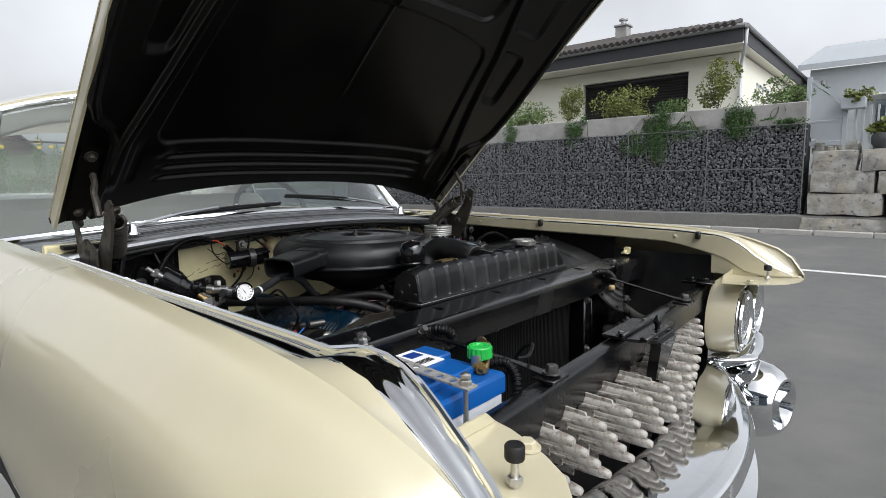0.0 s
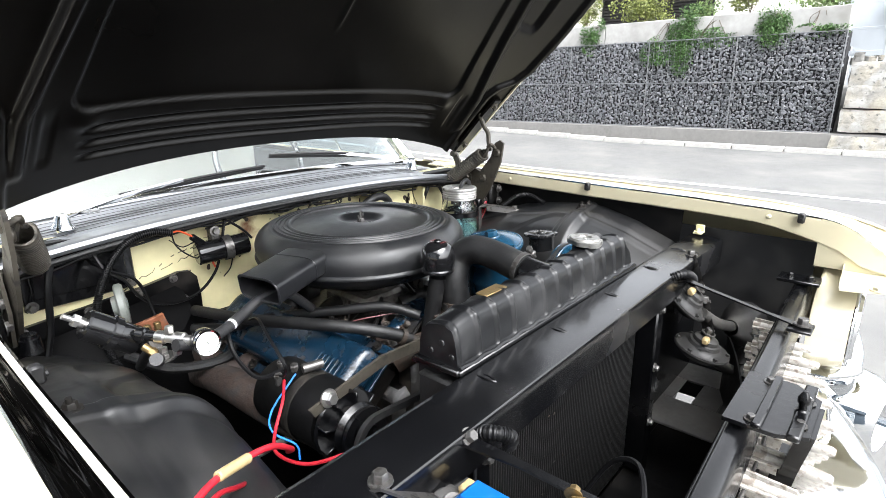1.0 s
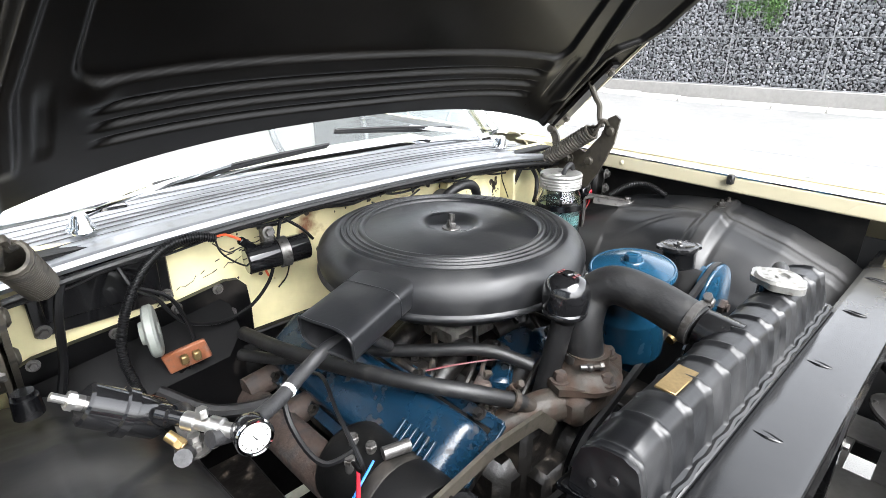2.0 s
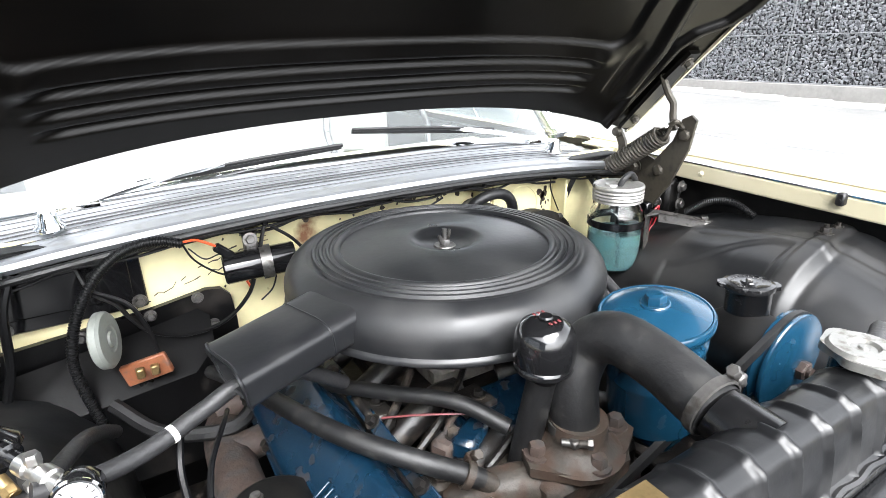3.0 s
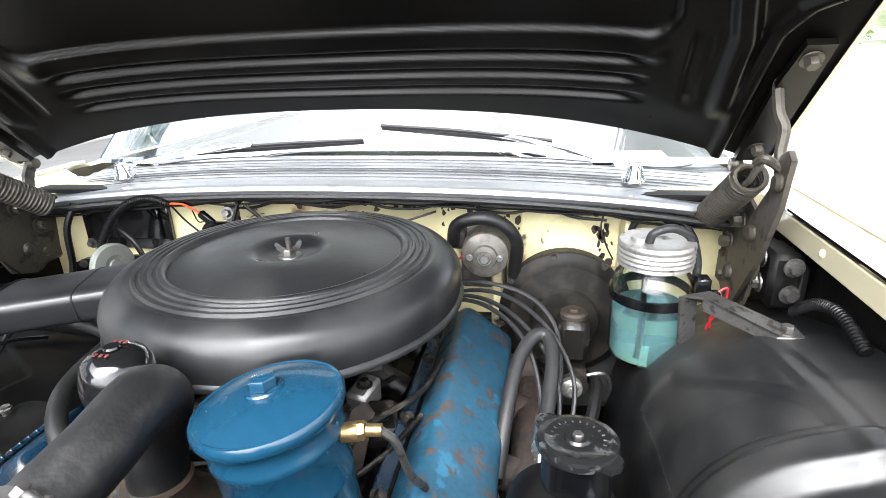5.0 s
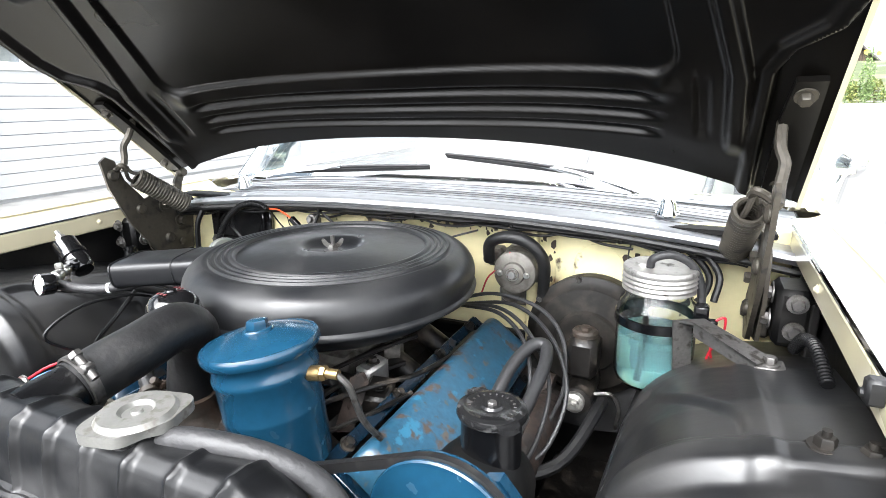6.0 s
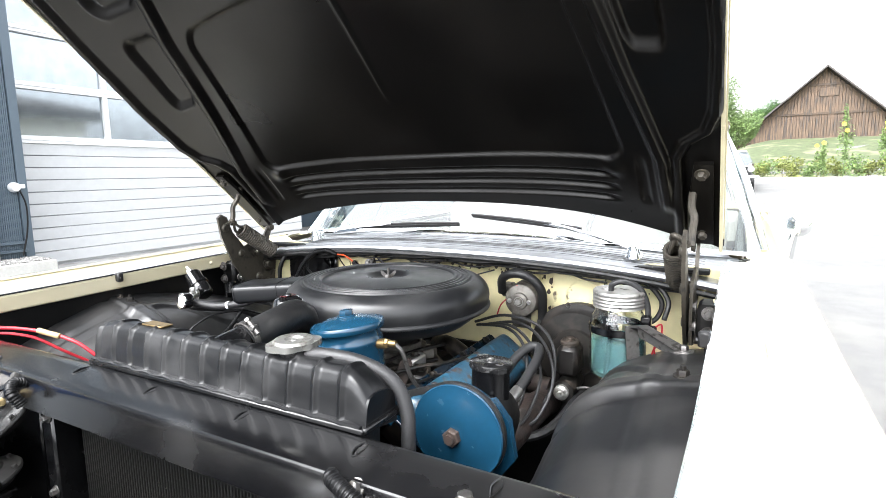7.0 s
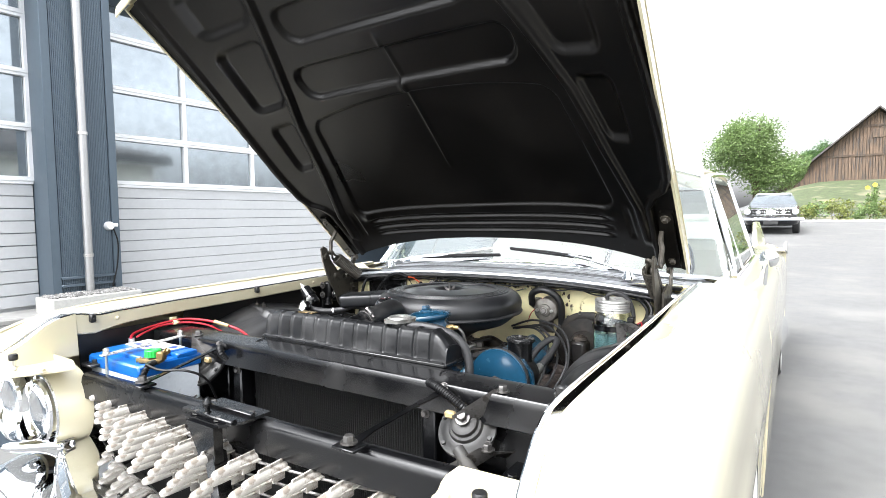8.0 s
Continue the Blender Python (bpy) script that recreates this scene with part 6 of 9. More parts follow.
# ---- front end: radiator support, latch bar, grille, bumper ----
def make_front():
    s = Shape()

    def top(u, v):
        x = lerp(-0.715, 0.715, u)
        bow = -0.026
        pts = [(0.692, 0.815), (0.692, 0.8745), (0.6935, 0.8772), (0.700, 0.8785), (0.765, 0.884), (0.772, 0.882), (0.776, 0.865)]
        k = v * (len(pts) - 1)
        i = min(int(k), len(pts) - 2)
        return (x, lerp(pts[i][0], pts[i + 1][0], k - i) + bow, lerp(pts[i][1], pts[i + 1][1], k - i) - 0.004 * (abs(x) / 0.7) ** 2)
    s.sheet(40, 24, top, (0, 0.003, -0.003))
    sup = part("radiator_support", s, SUPPORT, car, "black painted sheet-metal radiator support")
    for sg in (1, -1):
        p = Shape()
        p.box((sg * 0.51, 0.712, 0.66), (0.38, 0.012, 0.42), 0.004)
        p.box((sg * 0.505, 0.702, 0.70), (0.24, 0.014, 0.20), 0.012)
        p.lathe((sg * 0.585, 0.704, 0.80), (0, -1, 0), [(0, 0.004), (0.012, 0.004), (0.016, 0), (0.022, 0), (0.026, 0.004), (0.03, 0)], 20)
        part("side_panel", p, BLACK, sup)
        b = Shape()
        b.box((sg * 0.690, 0.722, 0.888), (0.028, 0.022, 0.005), 0.002)
        b.box((sg * 0.701, 0.722, 0.897), (0.005, 0.022, 0.020), 0.002)
        b.bolt((sg * 0.684, 0.722, 0.891), (0, 0, 1), 0.007, 0.006)
        part("mount_bracket", b, CREAM_OLD, sup)
        v = Shape()
        v.box((sg * 0.325, 0.705, 0.62), (0.035, 0.05, 0.48), 0.004)
        part("upright", v, BLACK, sup)
        bo = Shape()
        for z in (0.80, 0.66, 0.52):
            bo.bolt((sg * 0.318, 0.680, z), (0, -1, 0), 0.007, 0.008)
        part("bolt", bo, STEEL_BARE, sup)
    cl = Shape()
    for x in (-0.268, -0.068, 0.135, 0.340, 0.52):
        cl.tube([(x - 0.002, 0.742, 0.880), (x - 0.004, 0.730, 0.8825), (x - 0.005, 0.716, 0.8825), (x + 0.001, 0.703, 0.8805), (x + 0.005, 0.716, 0.8815), (x + 0.004, 0.730, 0.8815), (x, 0.741, 0.880)], 0.0013, n=5, steps=4)
    part("wire_clip", cl, BLACK, sup)
    bt = Shape()
    bt.bolt((-0.374, 0.667, 0.868), (0, -0.8, 0.6), 0.0075, 0.009)
    bt.bolt((0.374, 0.667, 0.868), (0, -0.8, 0.6), 0.0075, 0.009)
    part("support_bolt", bt, STEEL_BARE, sup)
    rd = Shape()
    for sg in (1, -1):
        rd.slab([(sg * 0.366, 0.672, 0.862), (sg * 0.388, 0.672, 0.862), (sg * 0.366, 0.60, 0.852), (sg * 0.346, 0.48, 0.835), (sg * 0.348, 0.425, 0.827), (sg * 0.324, 0.425, 0.827), (sg * 0.334, 0.48, 0.835), (sg * 0.354, 0.60, 0.852)], (0, 0, 0.003))
        rd.box((sg * 0.334, 0.427, 0.825), (0.05, 0.04, 0.006), 0.002)
    part("tie_strut", rd, BLACK, sup)
    for sg in (1, -1):
        lm = Shape()
        bend = [(0.335, 0.672, 0.870), (0.350, 0.656, 0.877), (0.385, 0.648, 0.868), (0.425, 0.650, 0.845), (0.45, 0.665, 0.82)] if sg > 0 else [(-0.352, 0.668, 0.862), (-0.348, 0.648, 0.868), (-0.330, 0.636, 0.858), (-0.318, 0.645, 0.835)]
        lm.tube(bend, 0.0098, n=10, ripple=0.0014, pitch=0.005)
        solo("corrugated_conduit", lm, CABLE, "short black corrugated conduit on the radiator support", "conduit")
    # latch bar
    b = Shape()

    def bar(u, v):
        x = lerp(-0.60, 0.68, u)
        a = [(0.424, 0.755), (0.427, 0.806), (0.433, 0.816), (0.455, 0.819), (0.459, 0.814), (0.462, 0.762)]
        k = v * (len(a) - 1)
        i = min(int(k), len(a) - 2)
        bow = 0.035 * x
        return (x, lerp(a[i][0], a[i + 1][0], k - i) + bow, lerp(a[i][1], a[i + 1][1], k - i))
    b.sheet(24, 12, bar, (0, 0.004, -0.003))
    lb = part("latch_bar", b, BLACK, car, "black cross bar with the hood latch")
    for sg in (1, -1):
        e = Shape()
        e.box((sg * 0.638, 0.475, 0.826), (0.058, 0.085, 0.008), 0.003)
        e.bolt((sg * 0.632, 0.455, 0.830), (0, 0, 1), 0.008, 0.008)
        e.bolt((sg * 0.642, 0.495, 0.830), (0, 0, 1), 0.007, 0.007)
        part("end_bracket", e, BLACK, lb)
        e = Shape()
        e.bolt((sg * 0.334, 0.425, 0.832), (0, 0, 1), 0.010, 0.011)
        part("strut_bolt", e, STEEL_BARE, lb)
    p = Shape()
    p.slab([(-0.062, 0.436, 0.824), (0.098, 0.436, 0.824), (0.098, 0.372, 0.824), (0.070, 0.336, 0.822), (-0.040, 0.336, 0.822), (-0.062, 0.372, 0.824)], (0, 0, 0.006))
    p.box((0.015, 0.352, 0.832), (0.16, 0.016, 0.010), 0.003)
    p.box((0.015, 0.395, 0.833), (0.16, 0.012, 0.008), 0.003)
    p.slab([(-0.03, 0.33, 0.822), (0.06, 0.33, 0.822), (0.04, 0.345, 0.74), (-0.01, 0.345, 0.74)], (0, 0.02, 0))
    lp = part("latch_plate", p.moved(pose(-0.010, 0.024, 0)), BLACK, lb)
    p = Shape()
    p.lathe((0.010, 0.353, 0.826), (0, 0, 1), [(0, 0), (0.009, 0), (0.009, 0.010), (0.005, 0.013), (0.005, 0.020), (0.008, 0.024), (0.008, 0.030), (0.003, 0.040), (0, 0.041)], 16)
    part("latch_pin", p.moved(pose(-0.010, 0.024, 0)), BLACK, lp)
    p = Shape()
    for x, y in ((-0.045, 0.404), (0.08, 0.404), (-0.02, 0.350), (0.05, 0.350)):
        p.bolt((x, y, 0.830), (0, 0, 1), 0.006, 0.006)
    part("bolt", p.moved(pose(-0.010, 0.024, 0)), STEEL_BARE, lp)
    br = Shape()
    br.slab([(0.0, 0.365, 0.76), (0.03, 0.365, 0.76), (0.02, 0.40, 0.52), (-0.01, 0.40, 0.52)], (0, 0.03, 0))
    part("centre_stay", br, BLACK, lb)
    # floor of the front compartment, closing the view downwards
    d = Shape()
    d.box((0, 0.55, 0.36), (1.25, 0.36, 0.02), 0.004)
    d.box((0, 1.15, 0.28), (1.4, 0.8, 0.02), 0.004)
    part("splash_pan", d, BLACK_DUSTY, car)
    for sg in (1, -1):
        q = Shape()
        q.sheet(6, 10, lambda u, v: (sg * lerp(0.735, 0.70, u), lerp(0.46, 0.79, v), lerp(0.895, 0.40, u)), (sg * 0.004, 0, 0))
        part("front_apron", q, ARCH, car)
        tray = None
        for xa, xb, ya, yb in ((0.36, 0.485, 0.46, 0.74), (0.60, 0.70, 0.46, 0.74), (0.487, 0.598, 0.46, 0.535), (0.487, 0.598, 0.575, 0.635), (0.487, 0.598, 0.68, 0.74)):
            q = Shape()
            q.box((sg * (xa + xb) / 2, (ya + yb) / 2, 0.50), (xb - xa, yb - ya, 0.006), 0.001)
            ob = part("horn_tray" if tray is None else "tray_strip", q, DUSTED, tray or car)
            tray = tray or ob


make_front()


def grille_y(x):
    return 0.327 + 0.098 * (abs(x) / 0.556) ** 2


def askew(x, y, z):
    return Vector((x, y + 0.04 * x, z + 0.018 - 0.03 * x))


def make_grille():
    g = thing("grille", (0, 0.40, 0.62), "aluminium grille with rows of small bullets", "grille")
    bul = Shape()
    bul.lathe((0, 0.060, 0), (0, -1, 0), [(0, -0.036), (0.0104, -0.036), (0.0104, 0.020), (0.0095, 0.044), (0.0078, 0.056), (0.0056, 0.060), (0, 0.060)], 10)
    bul.slab([(-0.0022, 0.030, 0.004), (-0.0022, 0.034, 0.0150), (-0.0022, 0.094, 0.0165), (-0.0022, 0.096, -0.004), (-0.0022, 0.05, -0.004)], (0.0044, 0, 0))
    bul.slab([(-0.018, 0.096, 0.001), (0.018, 0.096, 0.001), (0.017, 0.076, 0.001), (0.009, 0.040, 0.001), (-0.009, 0.040, 0.001), (-0.017, 0.076, 0.001)], (0, 0, -0.003))
    bul.box((0, 0.080, -0.012), (0.0035, 0.03, 0.024), 0.001)
    me = mesh_of("bullet", bul, GRILLE_ALU)
    o = Vector((0, 0.40, 0.62))
    for row in range(4):
        z = 0.728 - row * 0.032
        n = 15 if row % 2 == 0 else 14
        for i in range(n):
            x = (i - (n - 1) / 2) * 0.0772
            ob = new("bullet", me)
            ob.parent = g
            ob.location = askew(x, grille_y(x) + 0.004 * row, z) - o
            ob.rotation_euler = (0.006 * math.sin(i * 2.3 + row), 0.008 * math.sin(i * 1.7), 0.10 * x + 0.006 * math.sin(i * 3.1 + row * 2))
        rail = Shape()
        rail.tube([askew(lerp(-0.57, 0.57, k / 12), grille_y(lerp(-0.57, 0.57, k / 12)) + 0.090, z - 0.004) for k in range(13)], 0.003, n=6, steps=2)
        part("rail", rail, STEEL_BARE, g)
    back = Shape()
    back.sheet(20, 4, lambda u, v: askew(lerp(-0.60, 0.60, u), grille_y(lerp(-0.60, 0.60, u)) + 0.13, lerp(0.66, 0.36, v)), (0, 0.004, 0))
    part("backing", back, BLACK_DUSTY, g)


make_grille()


def make_bumper():
    """Chrome shelf below the grille, bumper bar, round pods and the brows under the headlamps."""
    b = Shape()

    def shelf(u, v):
        x = lerp(-0.60, 0.60, u)
        a = abs(x) / 0.60
        yr, yf = grille_y(x) + 0.03, 0.205 + 0.155 * a ** 2.0
        pts = [(0.0, 0.610), (0.25, 0.607), (0.55, 0.606), (0.80, 0.603), (0.94, 0.594), (1.0, 0.578), (0.98, 0.560), (0.90, 0.548), (0.70, 0.540)]
        k = v * (len(pts) - 1)
        i = min(int(k), len(pts) - 2)
        return askew(x, lerp(yr, yf, lerp(pts[i][0], pts[i + 1][0], k - i)), lerp(pts[i][1], pts[i + 1][1], k - i))
    b.sheet(48, 32, shelf, (0, 0.004, -0.002))
    bp = part("bumper", b, CHROME, car, "heavy chromed front bumper with round pods")
    bar = Shape()

    def prof(u, v):
        x = lerp(-0.70, 0.70, u)
        a = abs(x)
        y0 = 0.185 + 0.15 * (a / 0.65) ** 2
        pts = [(0.12, 0.48), (0.06, 0.49), (0.012, 0.476), (0.0, 0.44), (0.012, 0.36), (0.05, 0.33)]
        k = v * (len(pts) - 1)
        i = min(int(k), len(pts) - 2)
        return askew(x, y0 + lerp(pts[i][0], pts[i + 1][0], k - i), lerp(pts[i][1], pts[i + 1][1], k - i))
    bar.sheet(48, 20, prof, (0, 0.006, -0.002))
    part("bumper_bar", bar, CHROME, bp)
    for sg in (1, -1):
        p = Shape()
        p.lathe((sg * 0.825, 0.385, 0.445), (-sg * 0.26, -1, 0), [(0.09, -0.10), (0.120, 0), (0.122, 0.04), (0.114, 0.085), (0.098, 0.115), (0.082, 0.130), (0.074, 0.130), (0.069, 0.120), (0.063, 0.08), (0.045, 0.045), (0, 0.04)], 36)
        pd = part("pod", p, CHROME, bp)
        p = Shape()
        p.lathe((sg * 0.816, 0.345, 0.445), (-sg * 0.26, -1, 0), [(0, 0.0), (0.030, 0.0), (0.034, 0.012), (0.024, 0.024), (0, 0.028)], 24)
        part("parking_lamp", p, LENS, pd)
        w = Shape()

        def brow(u, v):
            x = lerp(0.592, 1.0, u)
            yf = lerp(0.372, 0.292, step((x - 0.592) / 0.15)) + 0.35 * max(0, x - 0.82) ** 1.5
            pts = [(0.40, 0.622), (0.355, 0.622), (yf + 0.02, 0.619), (yf + 0.004, 0.612), (yf, 0.603), (yf + 0.010, 0.590), (0.37, 0.572), (0.42, 0.560)]
            k = v * (len(pts) - 1)
            i = min(int(k), len(pts) - 2)
            drop = -0.018 * math.sin(math.pi * min(1, u * 1.2)) + 0.02 * u
            return askew(sg * x, lerp(pts[i][0], pts[i + 1][0], k - i), lerp(pts[i][1], pts[i + 1][1], k - i) + drop * (1 - 0.5 * v))
        w.sheet(30, 22, brow, (0, 0.004, -0.002))
        part("chrome_brow", w, CHROME, bp)
        w = Shape()
        w.tube([askew(sg * (0.600 - 0.004 * k), lerp(0.40, 0.33, k / 6), lerp(0.612, 0.46, k / 6)) for k in range(7)], 0.008, n=8)
        part("end_moulding", w, CHROME, bp)


make_bumper()


# ---- the engine bay ----
def make_wheelhouse(sg):
    lift = 0.0 if sg > 0 else -0.022
    tops = [(0.76, 0.812), (0.80, 0.835), (0.90, 0.875), (1.0, 0.903), (1.06, 0.908), (1.15, 0.900), (1.28, 0.878), (1.40, 0.84), (1.50, 0.82)]
    prof = [(0.722, 0.012), (0.690, 0.006), (0.650, 0.0), (0.600, -0.010), (0.550, -0.032), (0.512, -0.068), (0.488, -0.115), (0.474, -0.18), (0.468, -0.26), (0.462, -0.42)]
    s = Shape()

    def fn(u, v):
        y = lerp(0.765, 1.50, v)
        zt = table(y, tops)[0] + lift
        k = u * (len(prof) - 1)
        i = min(int(k), len(prof) - 2)
        t = k - i
        p = [prof[max(0, i - 1)], prof[i], prof[i + 1], prof[min(len(prof) - 1, i + 2)]]
        x, d = [0.5 * (2 * p[1][c] + (p[2][c] - p[0][c]) * t + (2 * p[0][c] - 5 * p[1][c] + 4 * p[2][c] - p[3][c]) * t * t + (3 * p[1][c] - p[0][c] - 3 * p[2][c] + p[3][c]) * t ** 3) for c in (0, 1)]
        rib = 0.006 * bead(y - 1.045, 0.011, 0.010) * step((0.80 - u) * 6)
        dent = 0.012 * step((1.03 - y) / 0.02) * step((u - 0.18) / 0.12) * step((0.70 - u) / 0.1)
        edge = 0.30 + 0.22 * step((y - 1.10) / 0.16)
        crease = 0.003 * bead(x - 0.628, 0.006, 0.012) - 0.008 * step((u - edge) / 0.022 + 0.5) * step((0.665 - u) / 0.02 + 0.5) * step((y - 1.072) / 0.012) * step((1.275 - y) / 0.012)
        if sg < 0:
            d += 0.0035 * noise.noise((x * 9, y * 7, 4)) + 0.0012 * noise.noise((x * 30, y * 24, 9)) + 0.006 * step((1.02 - y - 0.5 * (x - 0.6)) / 0.03 + 0.5) * step((0.62 - x) / 0.05)
        return (sg * (x - 0.05 * (1.2 - y) * (u > 0.5) * (u - 0.5)), y, zt + d + rib - dent + crease + (0.0015 if sg < 0 else 0.0008) * noise.noise((x * 15, y * 15, sg)))
    s.sheet(130, 210, fn, (0, 0, -0.004))
    w = part("wheelhouse", s, ARCH, car, "black inner wheel arch panel", smooth=50)
    b = Shape()
    for x, y in ((0.672, 1.055), (0.704, 1.050)):
        z = table(y, tops)[0] + lift + 0.004
        b.lathe((sg * x, y, z), (0, 0, 1), [(0, 0.003), (0.014, 0.003), (0.017, 0), (0, 0)], 18)
        b.bolt((sg * x, y, z + 0.003), (0, 0, 1), 0.009, 0.009)
        b.cyl((sg * x, y, z), (sg * x, y, z + 0.020), 0.004)
    part("bolt", b, GRIME, w)
    # panel between the arch and the firewall, dark upper side panel under the rail
    q = Shape()
    q.sheet(6, 12, lambda u, v: (sg * (0.735 - 0.012 * math.sin(3.1 * u)), lerp(0.78, 1.56, v), lerp(0.945 if sg > 0 else 0.925, 0.55, u)), (sg * 0.004, 0, 0))
    part("side_panel", q, BLACK_DUSTY, w)
    q = Shape()
    q.box((sg * 0.690, 1.425, 0.905), (0.045, 0.075, 0.085), 0.008)
    mb = part("hinge_mount", q, BLACK_DUSTY, w)
    q = Shape()
    for z in (0.895, 0.935):
        q.bolt((sg * 0.665, 1.415, z), (-sg, 0, 0), 0.010, 0.009)
        q.bolt((sg * 0.690, 1.372, z), (0, -1, 0), 0.009, 0.008)
    part("bolt", q, STEEL_BARE, mb)
    # low apron beside the engine
    a = Shape()
    a.box((sg * 0.42, 1.22, 0.50), (0.16, 0.62, 0.02), 0.004)
    a.box((sg * 0.36, 1.2, 0.40), (0.08, 0.9, 0.12), 0.01)
    part("apron", a, OILY, w)


for sg in (1, -1):
    make_wheelhouse(sg)


def make_hinge(sg):
    t = thing("hood_hinge", (sg * 0.64, 1.42, 0.86), "grimy steel hood hinge with a heavy coil spring", "hinge", group="hood hinges")
    x = sg * 0.640
    if sg > 0:
        hook, foot = Vector((0.622, 1.372, 1.068)), Vector((0.616, 1.535, 0.955))
    else:
        hook, foot = Vector((-0.622, 1.372, 1.062)), Vector((-0.585, 1.500, 0.962))
    p = Shape()
    arm = [(1.322, 1.092), (1.335, 1.102), (1.355, 1.092), (1.372, 1.045), (1.440, 0.965), (1.500, 0.900), (1.505, 0.86), (1.470, 0.838), (1.438, 0.848), (1.370, 0.945), (1.332, 1.03)]
    p.slab([(x, y, z) for y, z in arm], (sg * 0.007, 0, 0))
    ar = part("long_arm", p, HINGE, t)
    p = Shape()
    for y, z in ((1.345, 1.06), (1.40, 0.975), (1.465, 0.89)):
        p.lathe((x, y, z), (-sg, 0, 0), [(0, 0.008), (0.009, 0.007), (0.013, 0.003), (0.013, 0), (0, 0)], 16)
    part("rivet", p, HINGE, ar)
    p = Shape()
    p.slab([(x + sg * 0.012, y, z) for y, z in ((1.41, 0.99), (1.47, 1.01), (1.53, 0.985), (1.555, 0.94), (1.545, 0.86), (1.49, 0.835), (1.43, 0.85), (1.40, 0.92))], (sg * 0.006, 0, 0))
    p.box((x + sg * 0.02, 1.50, 0.875), (0.03, 0.09, 0.06), 0.006)
    part("base_plate", p, HINGE, t)
    p = Shape()
    for y, z in ((1.47, 0.97), (1.51, 0.925), (1.50, 0.872)):
        p.bolt((x + sg * 0.010, y, z), (-sg, 0, 0), 0.010, 0.012)
    part("bolt", p, HINGE, t)
    # links up to the hood
    p = Shape()
    p.tube([(x + sg * 0.012, 1.378, 1.065), (x + sg * 0.012, 1.388, 1.092), (x + sg * 0.014, 1.392, 1.120), (x + sg * 0.008, 1.402, 1.140), (x + sg * 0.008, 1.418, 1.168), (x + sg * 0.012, 1.425, 1.178)], 0.0075, n=8)
    p.tube([hook + Vector((-sg * 0.004, -0.004, 0.012)), hook + Vector((0, -0.016, 0.020)), hook + Vector((sg * 0.015, -0.015, 0.012)), (x + sg * 0.010, 1.345, 1.07)], 0.006, n=8)
    part("front_link", p, HINGE, t)
    p = Shape()
    p.slab([(x + sg * 0.012, 1.500, 0.975), (x + sg * 0.012, 1.525, 0.975), (x + sg * 0.012, 1.532, 1.015), (x + sg * 0.012, 1.548, 1.045), (x + sg * 0.012, 1.535, 1.058), (x + sg * 0.012, 1.512, 1.025)], (sg * 0.007, 0, 0))
    p.lathe((x + sg * 0.010, 1.535, 1.045), (-sg, 0, 0), [(0, 0.010), (0.010, 0.009), (0.013, 0), (0, 0)], 14)
    part("rear_link", p, HINGE, t)
    # spring
    c = Shape()
    d = (foot - hook)
    L = d.length
    z = d.normalized()
    a = z.orthogonal().normalized()
    b = z.cross(a)
    turns, n = 19, 19 * 14
    pts = []
    for i in range(n + 1):
        k = i / n
        ang = 2 * math.pi * turns * k
        r = 0.0195 if sg > 0 else 0.0205
        pts.append(hook + z * (0.018 + (L - 0.036) * k) + (a * math.cos(ang) + b * math.sin(ang)) * r)
    c.tube(pts, 0.0040, n=6, steps=1)
    part("spring", c, HINGE, t)
    c = Shape()
    c.tube([hook + z * 0.02 + a * 0.016, hook + z * 0.004 + a * 0.006, hook + Vector((0, -0.006, 0.014)), hook - a * 0.010 + z * 0.004, hook - a * 0.014 + z * 0.018], 0.0042, n=6)
    part("spring_hook", c, HINGE, t)


for sg in (1, -1):
    make_hinge(sg)


